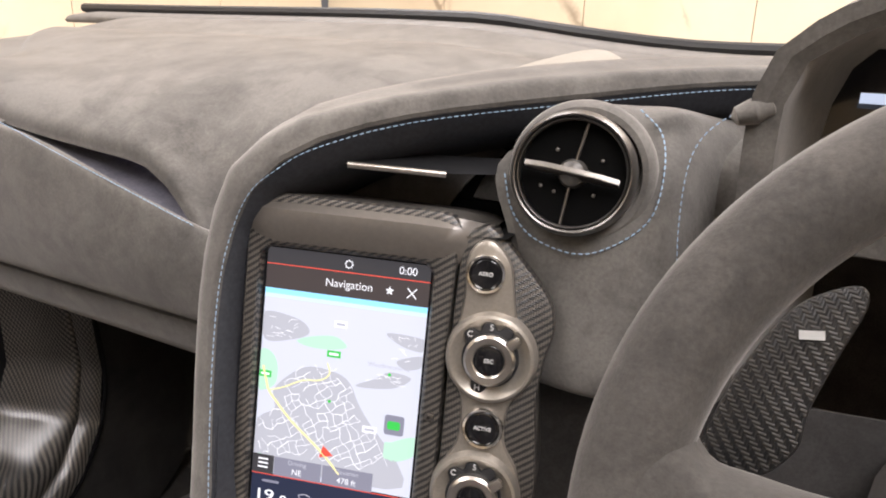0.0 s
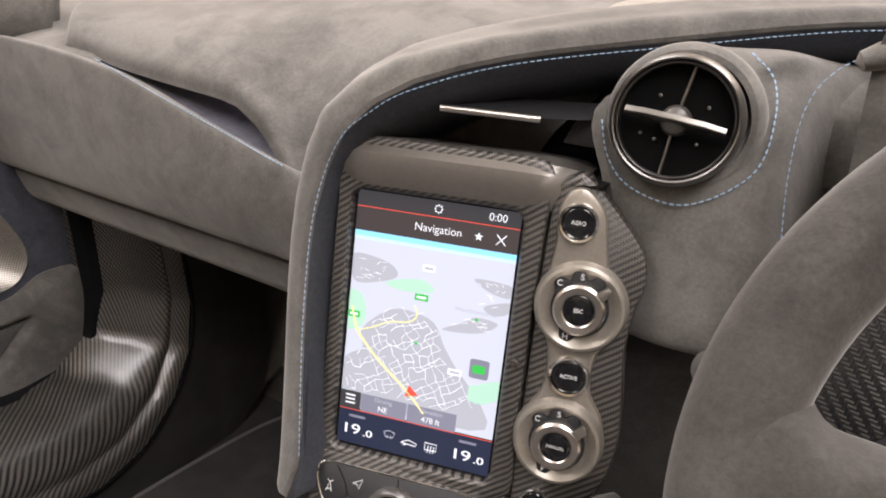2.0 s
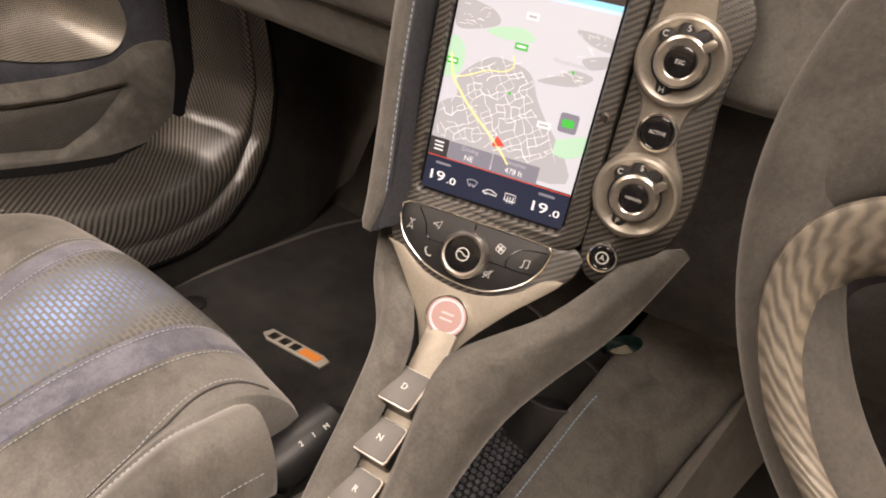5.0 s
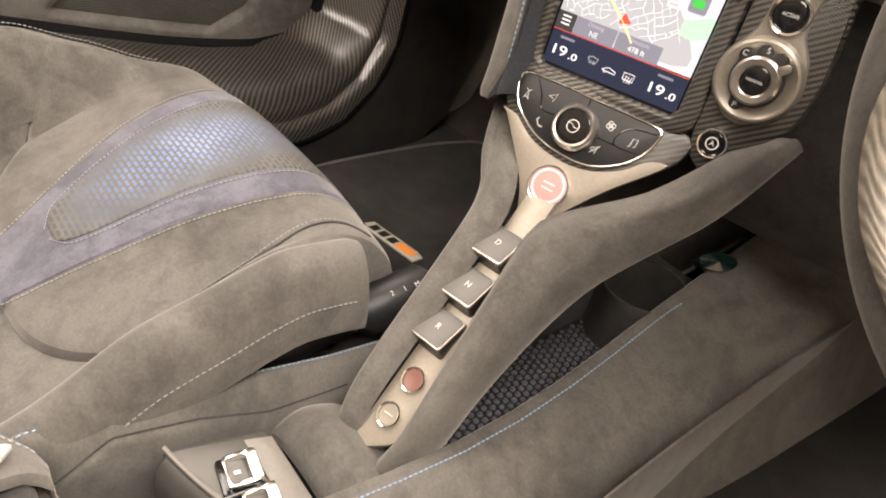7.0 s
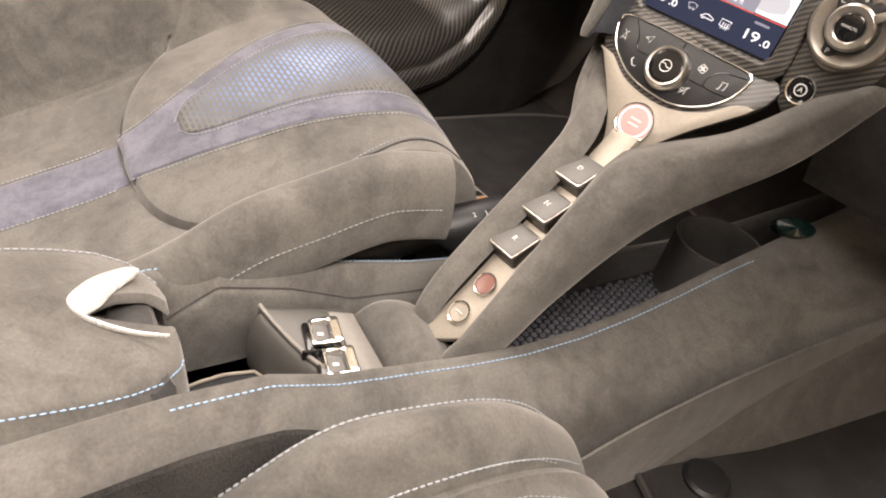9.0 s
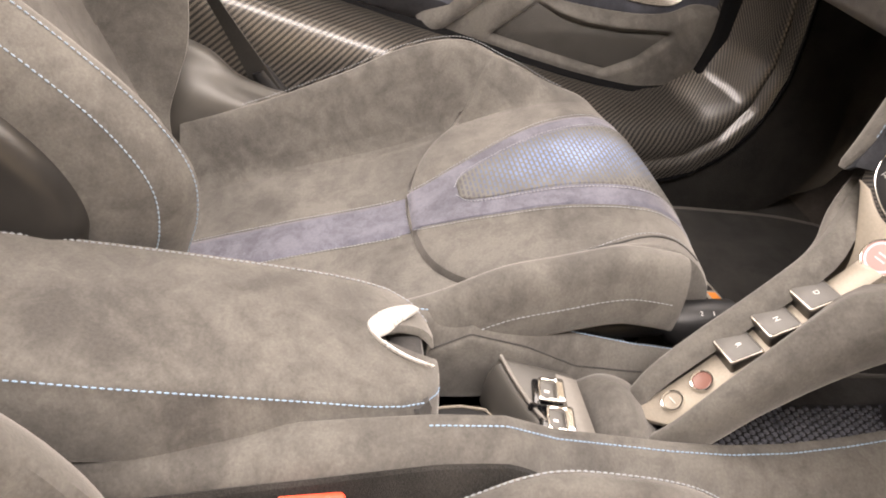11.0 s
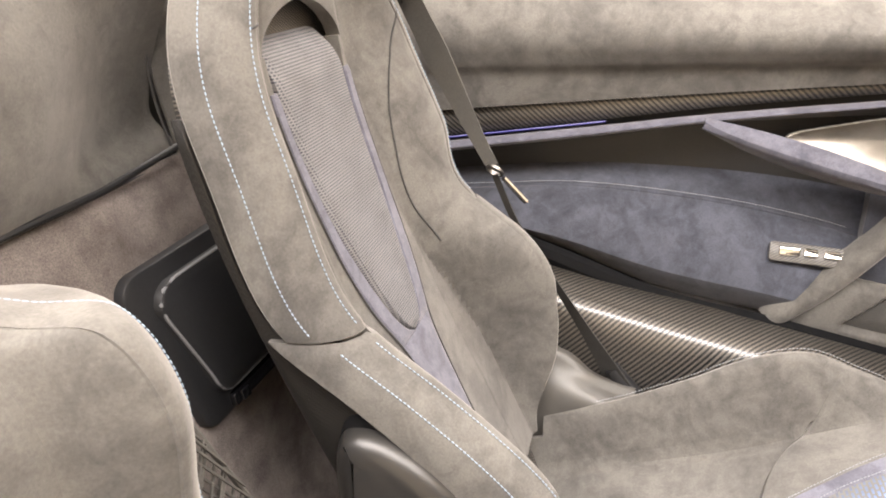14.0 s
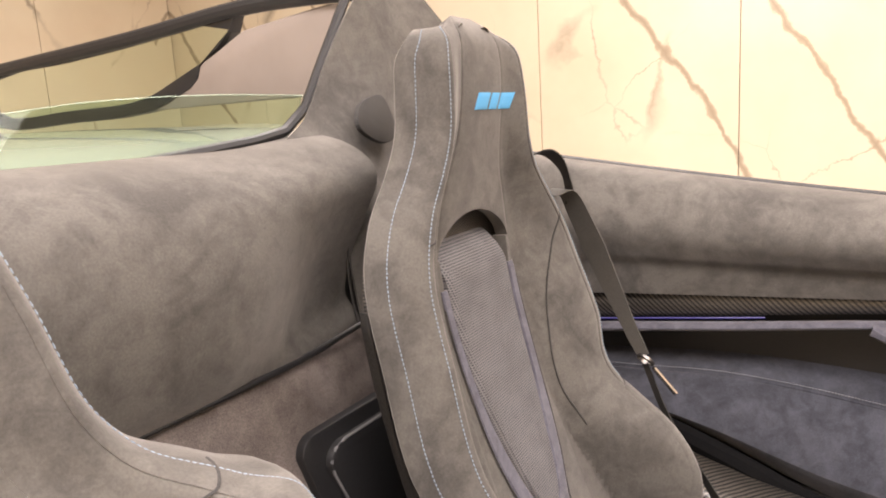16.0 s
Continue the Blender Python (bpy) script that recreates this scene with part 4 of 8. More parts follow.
part("map_route", Geo().tube([at(DISP, x, y, SZ + 0.0003) for x, y in even([(-0.047, -0.006), (-0.036, -0.002), (-0.024, 0.004), (-0.012, 0.006), (-0.006, 0.011), (-0.008, 0.018)], 24)], 0.00045, 5), UI_ROAD, SCREEN_OB)
ui([(-0.0060, -0.0370), (0.0010, -0.0430), (-0.0085, -0.0455)], 0.0009, UI_RED, "map_arrow")
for x, y, w, m in ((-0.004, 0.0245, 0.0046, UI_SIGN), (-0.050, 0.0050, 0.0042, UI_SIGN), (-0.001, 0.0445, 0.0042, UI_WHITE), (0.024, -0.0215, 0.0048, UI_WHITE)):
    s = ui(rect(x - w, y - 0.0022, x + w, y + 0.0022), 0.0006, m, "road_sign")
    ui(rect(x - w * 0.7, y - 0.0008, x + w * 0.7, y + 0.0008), 0.0008, UI_WHITE if m is UI_SIGN else UI_TOWN, "sign_bar")
text("screen_text", "Woodmansterne", 0.0040, local(DISP, 0.033, 0.0215, SZ + 0.0004), UI_TOWN, SCREEN_OB, 0)
for x, y in ((0.034, 0.0165), (-0.0045, -0.007)):
    ui(shifted(disc(0.0011, 14), x, y), 0.0006, UI_SIGN, "map_dot")
ui(rounded(0.0335, -0.0225, 0.0465, -0.0095, 0.002), 0.0006, UI_GREY, "screen_key")
ui(rounded(0.0355, -0.0190, 0.0440, -0.0135, 0.0015), 0.0008, UI_SIGN, "screen_icon")
ui(rounded(0.0345, -0.0390, 0.0460, -0.0275, 0.002), 0.0004, UI_GREEN, "screen_key")
ui(rect(-0.0545, -0.0630, -0.0395, -0.0500), 0.0006, UI_DARK, "screen_key")
for k in range(3):
    ui(rect(-0.0505, -0.0592 + 0.0028 * k, -0.0435, -0.0580 + 0.0028 * k), 0.0008, UI_WHITE, "screen_icon")
ui(rect(-0.0392, -0.0630, -0.0062, -0.0503), 0.0006, UI_GREY, "screen_key")
ui(rect(-0.0054, -0.0630, 0.0290, -0.0503), 0.0006, UI_GREY, "screen_key")
for s, x, y, q in (("Driving", -0.023, -0.0530, 0.0044), ("NE", -0.023, -0.0590, 0.0056), ("Elevation", 0.0115, -0.0530, 0.0044), ("478 ft", 0.0115, -0.0590, 0.0056)):
    text("screen_text", s, q, local(DISP, x, y, SZ + 0.0009), UI_MUTE if q < 0.005 else UI_WHITE, SCREEN_OB, 0)
for x in (-0.041, 0.0385):
    wide = Matrix.Diagonal((1.30, 0.92, 1.0, 1.0))
    for dx in (0.0, 0.00035):
        text("screen_text", "19", 0.0112, local(DISP, x - 0.004 + dx, -0.0780, SZ + 0.0004 - dx * 0.05) @ wide, UI_WHITE, SCREEN_OB, 0)
        text("screen_text", ".0", 0.0078, local(DISP, x + 0.0085 + dx, -0.0792, SZ + 0.0004 - dx * 0.05) @ wide, UI_WHITE, SCREEN_OB, 0)
    ui(rounded(x - 0.006, -0.0690, x + 0.006, -0.0672, 0.0008), 0.0003, UI_GREY, "screen_bar")
strokes("screen_icon", local(DISP, -0.0165, -0.0770, SZ + 0.0004), [[(-0.004, 0.003), (0.0, 0.0042), (0.004, 0.003), (0.0025, -0.0005), (-0.0025, -0.0005), (-0.004, 0.003)], [(-0.0015, -0.0015), (-0.001, 0.001)], [(0.0015, -0.0015), (0.001, 0.001)]], 0.00025, UI_MUTE, SCREEN_OB)
strokes("screen_icon", local(DISP, -0.0020, -0.0780, SZ + 0.0004), [[(-0.0055, -0.001), (-0.003, 0.0008), (0.0, 0.0018), (0.003, 0.0008), (0.0055, -0.0002), (0.005, -0.0016), (-0.0055, -0.001)], [(-0.004, -0.0022), (-0.002, -0.0022)]], 0.0003, UI_WHITE, SCREEN_OB)
strokes("screen_icon", local(DISP, 0.0135, -0.0780, SZ + 0.0004), [[(-0.004, -0.002), (-0.004, 0.003), (0.004, 0.003), (0.004, -0.002), (-0.004, -0.002)], [(-0.002, -0.0038), (-0.0015, 0.0012)], [(0.0, -0.0038), (0.0005, 0.0012)], [(0.002, -0.0038), (0.0025, 0.0012)]], 0.0003, UI_WHITE, SCREEN_OB)

# ---- gear strip on the console ----
strip = thing("gear_selector_console", at(STRIP, 0, 0), "sloping gear strip with D N R keys between suede-trimmed arms", "gear selector")
GS = [tuple(p) for p in even([(-0.013, 0.195), (-0.013, 0.14), (-0.0145, 0.08), (-0.0145, 0.02), (-0.015, -0.026), (-0.012, -0.031)], 30)] + [tuple(p) for p in even([(-0.006, -0.031), (0.023, -0.005), (0.0205, 0.03), (0.0175, 0.08), (0.0140, 0.14), (0.012, 0.195)], 30)]
part("strip_plate", Geo().prism(GS, -0.006, 0.0, STRIP, 0.0012), TRIM, strip, "bronze satin strip")
for y, ch, colour in ((0.147, "D", WHITE), (0.109, "N", WHITE), (0.072, "R", WHITE)):
    M = local(STRIP, -0.003, y, 0.001)
    T = M @ pose(-0.0005, 0.0, 0.0055, -18, 0, -2)
    key = part("gear_key", Geo().prism(rounded(-0.0152, -0.0152, 0.0148, 0.0150, 0.003), -0.012, -0.0010, T, 0.0012), DARK_METAL, strip, "sculpted gear key")
    part("key_rim", Geo().prism(rounded(-0.0150, -0.0150, 0.0146, 0.0148, 0.003), -0.0012, 0.0010, T, 0.0008), SATIN_METAL, key, "bright satin key rim")
    part("key_face", Geo().prism(rounded(-0.0138, -0.0139, 0.0134, 0.0136, 0.0025), 0.0006, 0.0018, T, 0.0006), KEYCAP, key, "dark satin key face")
    text("lettering", ch, 0.0066, T @ pose(0.0, 0.0, 0.0020), colour, key)
for y, lit, w in ((0.031, glowing("lit_red_lock", (0.55, 0.25, 0.19), 0.32), ""), (0.0015, SATIN_METAL, "")):
    push_button(strip, local(STRIP, 0.002, y, 0.0005), 0.0098, "", 0.004, "satin button ring", lit if y > 0.02 else TRIM)
strokes("symbol", local(STRIP, 0.002, 0.0015, 0.0034), [[(-0.004, 0), (0.004, 0.0004)]], 0.0005, WHITE, strip)

left_arm = curve_fn([
    [at(STRIP, x, y, z) for x, y, z in ((-0.0135, -0.040, -0.010), (-0.0155, 0.0, 0.001), (-0.0150, 0.05, 0.003), (-0.0140, 0.12, 0.003), (-0.015, 0.172, 0.003), (-0.034, 0.212, 0.003), (-0.062, 0.252, 0.0))],
    [at(STRIP, x, y, z) for x, y, z in ((-0.022, -0.042, -0.004), (-0.023, 0.0, 0.009), (-0.024, 0.05, 0.011), (-0.024, 0.12, 0.011), (-0.027, 0.172, 0.011), (-0.044, 0.208, 0.009), (-0.072, 0.248, 0.004))],
    [at(STRIP, x, y, z) for x, y, z in ((-0.031, -0.038, -0.010), (-0.033, 0.0, 0.004), (-0.035, 0.05, 0.006), (-0.036, 0.12, 0.006), (-0.040, 0.172, 0.006), (-0.053, 0.204, 0.004), (-0.080, 0.244, 0.0))],
    [(-0.032, 0.128, 0.440), (-0.040, 0.160, 0.450), (-0.050, 0.200, 0.470), (-0.065, 0.260, 0.520), (-0.078, 0.290, 0.560), (-0.098, 0.300, 0.600), (-0.118, 0.330, 0.640)],
    [(-0.050, 0.130, 0.330), (-0.060, 0.170, 0.330), (-0.075, 0.220, 0.340), (-0.095, 0.290, 0.380), (-0.110, 0.330, 0.420), (-0.125, 0.360, 0.470), (-0.140, 0.400, 0.520)]])
part("left_arm", sheet(Geo(), left_arm, 0, 1, 0, 1, 60, 30, 0, 0.004, 0.003, -1), SUEDE, strip, "suede side arm with pale stitching")
part("stitching", stitches(Geo(), on(left_arm, [(0.02, 0.34), (0.5, 0.34), (0.98, 0.34)], 90, 0.0008, -1), 0.0052, 0.0008), THREAD_BLUE, strip)
right_arm = curve_fn([
    [at(STRIP, x, y, z) for x, y, z in ((0.012, -0.032, -0.010), (0.0235, -0.003, 0.001), (0.0205, 0.05, 0.003), (0.016, 0.11, 0.003), (0.0135, 0.17, 0.003), (0.034, 0.197, 0.001), (0.070, 0.230, -0.001), (0.104, 0.278, 0.004))],
    [at(STRIP, x, y, z) for x, y, z in ((0.020, -0.034, -0.004), (0.029, 0.0, 0.010), (0.028, 0.05, 0.013), (0.027, 0.11, 0.013), (0.030, 0.165, 0.012), (0.053, 0.193, 0.010), (0.090, 0.233, 0.006), (0.123, 0.290, 0.009))],
    [at(STRIP, x, y, z) for x, y, z in ((0.027, -0.026, -0.012), (0.036, 0.004, 0.0), (0.038, 0.05, 0.002), (0.043, 0.11, 0.0), (0.054, 0.160, 0.0), (0.074, 0.200, 0.0), (0.106, 0.248, 0.002), (0.134, 0.302, 0.010))],
    [at(STRIP, x, y, z) for x, y, z in ((0.024, -0.024, -0.026), (0.034, 0.004, -0.022), (0.037, 0.05, -0.022), (0.044, 0.11, -0.026), (0.056, 0.158, -0.028), (0.076, 0.196, -0.028), (0.108, 0.244, -0.020), (0.136, 0.300, 0.000))],
    [at(STRIP, x, y, z) for x, y, z in ((0.0, -0.024, -0.030), (0.004, 0.004, -0.032), (0.006, 0.05, -0.034), (0.008, 0.11, -0.036), (0.012, 0.158, -0.04), (0.03, 0.196, -0.04), (0.062, 0.244, -0.034), (0.10, 0.296, -0.012))]])
part("right_arm", sheet(Geo(), right_arm, 0, 1, 0, 1, 60, 30, 0, 0.004, 0.003, 1), SUEDE, strip, "padded suede side arm")

# ---- centre tunnel ----
tunnel = thing("centre_tunnel", (0.0, 0.1, 0.30), "suede-covered centre tunnel with blue stitching", "console")
YS = (-0.50, -0.08, 0.0, 0.075, 0.137, 0.207, 0.283, 0.34, 0.40, 0.52, 0.70)
NEAR_Z = dict(zip(YS, (0.505, 0.534, 0.510, 0.485, 0.476, 0.471, 0.478, 0.486, 0.497, 0.52, 0.56)))
NEAR_X = dict(zip(YS, (0.078, 0.074, 0.066, 0.057, 0.059, 0.060, 0.059, 0.056, 0.053, 0.05, 0.05)))
near = curve_fn([
    [(NEAR_X[y] - 0.020, y, NEAR_Z[y] - 0.12) for y in YS],
    [(NEAR_X[y] - 0.014, y, NEAR_Z[y] - 0.012) for y in YS],
    [(NEAR_X[y], y, NEAR_Z[y]) for y in YS],
    [(NEAR_X[y] + 0.022, y, NEAR_Z[y] - 0.006) for y in YS],
    [(0.108 + dx, y, NEAR_Z[y] - 0.03) for y, dx in zip(YS, (0, 0, 0, 0, 0.002, 0.006, 0.012, 0.018, 0.024, 0.03, 0.04))],
    [(0.120 + dx, y, NEAR_Z[y] - 0.12) for y, dx in zip(YS, (0, 0, 0, 0, 0.004, 0.012, 0.024, 0.034, 0.044, 0.05, 0.06))],
    [(0.126 + dx, y, 0.30) for y, dx in zip(YS, (0, 0, 0, 0, 0.004, 0.014, 0.028, 0.040, 0.05, 0.06, 0.07))]])
part("side_carpet", sheet(Geo(), curve_fn([[(x + 0.035 * max(0.0, y - 0.2), y, lerp([(0.15, 0.415), (0.20, 0.435), (0.25, 0.455), (0.32, 0.470), (0.40, 0.482), (0.70, 0.50)], y) * k + 0.30 * (1 - k)) for y in (0.15, 0.22, 0.30, 0.40, 0.52, 0.70)] for x, k in ((0.136, 1.0), (0.137, 0.6), (0.134, 0.0))]), 0, 1, 0, 1, 30, 10, 0, 0.004, 0.002, -1), SUEDE, tunnel, "suede lower tunnel side under a seam")
part("driver_flank", sheet(Geo(), near, 0, 1, 0, 1, 70, 36, 0, 0.004, 0.003, -1), SUEDE, tunnel, "padded suede tunnel edge")
# carpet below the armrest; its front end paints the shaded gap by the bolster
part("carpet_and_gap_shade", sheet(Geo(), lambda v, u: near(u, v), lambda u: lerp([(0.0, 0.61), (0.19, 0.60), (0.27, 0.57), (0.41, 0.54), (0.45, 0.74), (0.50, 0.96)], u), 0.99, 0.0, 0.50, 20, 60, 0.003, 0.004, 0.002, 1), CARPET, tunnel, "black carpet below the armrest, run forward as the bolster gap's shade")
part("stitching", stitches(Geo(), on(near, [(0.345, 0.335), (0.5, 0.335), (0.66, 0.335), (0.755, 0.335), (0.77, 0.36)], 120, 0.0005, -1), 0.0052, 0.0009), THREAD_BLUE, tunnel)
YF = (-0.50, -0.10, -0.07, -0.03, 0.01, 0.05, 0.09, 0.13, 0.18, 0.26, 0.36, 0.52, 0.75)
RIDGE = (0.480, 0.500, 0.511, 0.505, 0.498, 0.490, 0.480, 0.470, 0.462, 0.450, 0.430, 0.420, 0.440)
SEAM = (0.440, 0.460, 0.480, 0.498, 0.491, 0.474, 0.456, 0.452, 0.450, 0.430, 0.410, 0.400, 0.420)
far = curve_fn([
    [(-0.040, y, 0.400) for y in YF],
    [(-0.045, y, q - 0.014) for y, q in zip(YF, SEAM)],
    [(-0.051, y, q) for y, q in zip(YF, SEAM)],
    [(-0.060, y, (q + r) / 2 + 0.005) for y, q, r in zip(YF, SEAM, RIDGE)],
    [(-0.070, y, r) for y, r in zip(YF, RIDGE)],
    [(-0.079, y, r - 0.012) for y, r in zip(YF, RIDGE)],
    [(-0.094, y, r - 0.070) for y, r in zip(YF, RIDGE)],
    [(-0.106, y, 0.30) for y in YF]])
part("passenger_flank", sheet(Geo(), far, 0, 1, 0, 1, 70, 40, 0, 0.004, 0.003, 1), SUEDE, tunnel, "suede tunnel edge beside the passenger seat")
part("stitching", stitches(Geo(), on(far, [(0.34, 0.578), (0.45, 0.578), (0.56, 0.578)], 80, 0.0006, 1), 0.0052, 0.0008), THREAD_BLUE, tunnel)
part("roll_seam", Geo().tube(on(far, [(0.345, 0.27), (0.38, 0.286), (0.43, 0.286), (0.49, 0.286), (0.53, 0.286)], 60, 0.0003, 1), 0.0008, 6), SUEDE_DARK, tunnel, "fine seam under the padded roll")
part("tray_floor", Geo().box(pose(0.005, 0.25, 0.425), 0.13, 0.62, 0.01), SUEDE_DARK, tunnel, smooth=False)
hump = curve_fn([[(x, 0.075, z) for x, z in ((-0.05, 0.44), (-0.02, 0.452), (0.02, 0.455), (0.05, 0.45))], [(x, 0.10, z) for x, z in ((-0.05, 0.452), (-0.02, 0.470), (0.02, 0.474), (0.055, 0.462))], [(x, 0.125, z) for x, z in ((-0.045, 0.45), (-0.02, 0.462), (0.015, 0.462), (0.055, 0.45))], [(x, 0.15, 0.432) for x in (-0.045, -0.02, 0.015, 0.055)]])
part("strip_foot", sheet(Geo(), hump, 0, 1, 0, 1, 20, 20, 0, 0.004, 0.004, 1), SUEDE, tunnel, "padded suede foot of the gear strip")
mat_ob = thing("rubber_mat", (0.03, 0.25, 0.431), "black rubber tray mat with raised oval studs", "mat")
part("base", Geo().box(pose(0.014, 0.27, 0.433), 0.072, 0.33, 0.004, 0.001), BLACK, mat_ob)
g = Geo()
for i in range(46):
    for j in range(13):
        x, y = -0.017 + 0.0066 * j + (0.0033 if i % 2 else 0), 0.112 + 0.0070 * i
        if x < 0.046 and y < 0.43:
            g.lathe([(0.0029, 0.0), (0.0024, 0.0016), (0.0001, 0.0022)], pose(x, y, 0.435, 0, 0, 45), 6)
tagged(part("studs", g, plain("rubber_stud", (0.10, 0.10, 0.115), 0.28), mat_ob, "raised oval rubber studs"), kind="stuff")
# cup holder behind the tray
cup = thing("cup_holder", (0.03, 0.42, 0.44), "black round cup holder set in the tunnel", "cup holder")
CUP_GREY = plain("cup_grey", (0.050, 0.048, 0.046), 0.6, 0, 0.2, 60)
part("cup", Geo().lathe([(0.034, 0.0), (0.036, 0.055), (0.038, 0.060), (0.041, 0.060), (0.042, 0.055), (0.043, 0.0)], pose(0.016, 0.420, 0.436), 36), CUP_GREY, cup)
part("base", Geo().lathe([(0.036, 0.004), (0.0001, 0.004)], pose(0.016, 0.420, 0.436), 36), BLACK, cup)

# black dock; the teal in its base colour stands for a reflection
fob = thing("starter_dock", (0.045, 0.47, 0.51), "small glossy black oval dock on the tunnel edge, tinted for a teal reflection", "key dock")
part("dock", Geo().lathe([(0.0205, -0.006), (0.0205, 0.002), (0.0185, 0.0045), (0.0001, 0.0060)], frame_of((0.043, 0.477, 0.520), (0.55, 0.83, 0.0), (-0.6, 0.3, 0.74)) @ Matrix.Diagonal((1.0, 0.45, 1.0, 1.0)), 28), plain("teal_reflection_gloss", (0.004, 0.014, 0.013), 0.16, 0, 0.1, coat=1.0), fob)
# ---- storage pocket with switches ----
BLOCK_TOP = plain("taupe_satin", (0.175, 0.162, 0.145), 0.45, 0.1, 0.06, 300)
sw = thing("window_switch_block", (0.01, 0.03, 0.44), "dark satin switch block with two polished window switches", "switch")
SWF = frame_of((0.0, 0.030, 0.482), (1, 0, 0), (0, 1, -0.165))
ARC = [tuple(q) for q in even([(-0.037, -0.029), (-0.020, -0.025), (0.000, -0.019), (0.018, -0.012), (0.032, -0.004), (0.046, 0.008)], 18)]
BLOCK = ARC + [(0.048, 0.034), (0.040, 0.038), (-0.020, 0.038), (-0.027, 0.035)]
part("body", Geo().prism(BLOCK, -0.062, -0.001, SWF, 0.003), SHELL, sw)
part("rear_face", sheet(Geo(), curve_fn([[at(SWF, x - 0.001, y - d, z) for x, y in ARC[::3] + ARC[-1:]] for d, z in ((0.0, -0.002), (0.0050, -0.008), (0.0075, -0.022), (0.006, -0.040), (0.002, -0.060))]), 0.03, 0.97, 0, 1, 24, 16, 0, 0.003, 0.003, -1), SHELL, sw, "bulging dark satin rear face")
part("rim", Geo().tube([at(SWF, x, y, 0.0005) for x, y in ARC], 0.0018, 8), BLOCK_TOP, sw, "bronze satin rim along the rear edge")
part("top_plate", Geo().prism([(-0.022, 0.018), (-0.018, 0.037), (0.040, 0.037), (0.047, 0.033), (0.047, 0.020)], -0.004, 0.0012, SWF, 0.001), BLOCK_TOP, sw, "taupe satin top plate")
for x in (0.003, 0.033):
    M = SWF @ pose(x, 0.004, 0.001, 0, 0, -10)
    part("recess", Geo().prism(rounded(-0.0145, -0.013, 0.0145, 0.014, 0.003), -0.004, 0.0008, M, 0.0006), GLOSS_BLACK, sw)
    T = M @ pose(0, 0.001, 0.004, 12, 0, 0)
    rk = part("rocker", ring_plate(Geo(), rounded(-0.0130, -0.0105, 0.0130, 0.0115, 0.003), rounded(-0.0098, -0.0085, 0.0098, 0.0040, 0.002), -0.006, 0.0035, T, 0.001, 0.005), CHROME, sw, "polished rocker frame")
    part("rocker_face", Geo().prism(rounded(-0.0099, -0.0087, 0.0099, 0.0042, 0.002), -0.004, -0.0008, T @ pose(0, 0, 0, -10, 0, 0), 0.0005), KEYCAP, rk, "dark satin rocker face")
    part("symbol", Geo().box(T @ pose(0, -0.003, -0.0002, -10, 0, 0), 0.0026, 0.0042, 0.0006), WHITE, rk, smooth=False)
part("divider", Geo().prism([(0.0165, -0.016), (0.0195, -0.016), (0.0185, 0.020)], -0.002, 0.005, SWF, 0.0006), GLOSS_BLACK, sw, "pointed black divider")
pk = thing("storage_pocket", (-0.03, -0.02, 0.425), "shallow suede-lined storage pocket", "pocket")
part("floor", Geo().prism(smooth_loop([(-0.066, -0.075), (-0.07, -0.02), (-0.062, 0.03), (-0.02, 0.045), (0.03, 0.02), (0.035, -0.07)], 40), 0.420, 0.430, pose(0, 0, 0)), SUEDE_DARK, pk)
INSERT = [(-0.013, -0.070), (-0.017, -0.046), (-0.018, -0.030), (-0.014, -0.009), (-0.004, -0.003), (0.010, 0.002), (0.040, 0.0), (0.044, -0.07)]
part("insert", Geo().prism(INSERT, 0.430, 0.444, pose(0, 0, 0), 0.002), BLACK, pk, "black shallow tray insert")
part("insert_rim", Geo().tube([(x, y, 0.4445) for x, y in INSERT], 0.0013, 6), TRIM, pk, "satin rim of the tray insert")

# ---- armrest bin ----
arm = thing("armrest_bin", (0.0, -0.27, 0.42), "long suede armrest lid with blue stitched edge and polished latch", "armrest")


def lid_z(y):
    return lerp([(-0.52, 0.632), (-0.46, 0.621), (-0.39, 0.604), (-0.28, 0.576), (-0.16, 0.547), (-0.10, 0.531), (-0.075, 0.522), (-0.058, 0.508)], y)


YL = (-0.50, -0.47, -0.40, -0.28, -0.16, -0.11, -0.085, -0.068, -0.058)
FARX = (-0.010, -0.028, -0.045, -0.066, -0.079, -0.080, -0.074, -0.062, -0.040)
NEARX = (0.085, 0.083, 0.080, 0.069, 0.056, 0.050, 0.042, 0.028, 0.004)
lid = curve_fn([
    [(a + 0.004, y, lid_z(y) - 0.060) for y, a in zip(YL, FARX)],
    [(a, y, lid_z(y) - 0.012) for y, a in zip(YL, FARX)],
    [(a + 0.010, y, lid_z(y)) for y, a in zip(YL, FARX)],
    [((a + b) / 2, y, lid_z(y) + 0.007) for y, a, b in zip(YL, FARX, NEARX)],
    [(b - 0.008, y, lid_z(y) + 0.001) for y, b in zip(YL, NEARX)],
    [(b + 0.006, y, lid_z(y) - 0.012) for y, b in zip(YL, NEARX)],
    [(b + 0.019, y, lid_z(y) - 0.036 - 0.07 * max(0.0, -0.09 - y)) for y, b in zip(YL, NEARX)],
    [(b + 0.008, y, lid_z(y) - 0.048 - 0.08 * max(0.0, -0.09 - y)) for y, b in zip(YL, NEARX)]])
NOTCH = [(0.0, 1.0), (0.350, 1.0), (0.365, 0.985), (0.440, 0.885), (0.455, 0.885), (0.505, 0.985), (0.52, 1.0), (1.0, 1.0)]
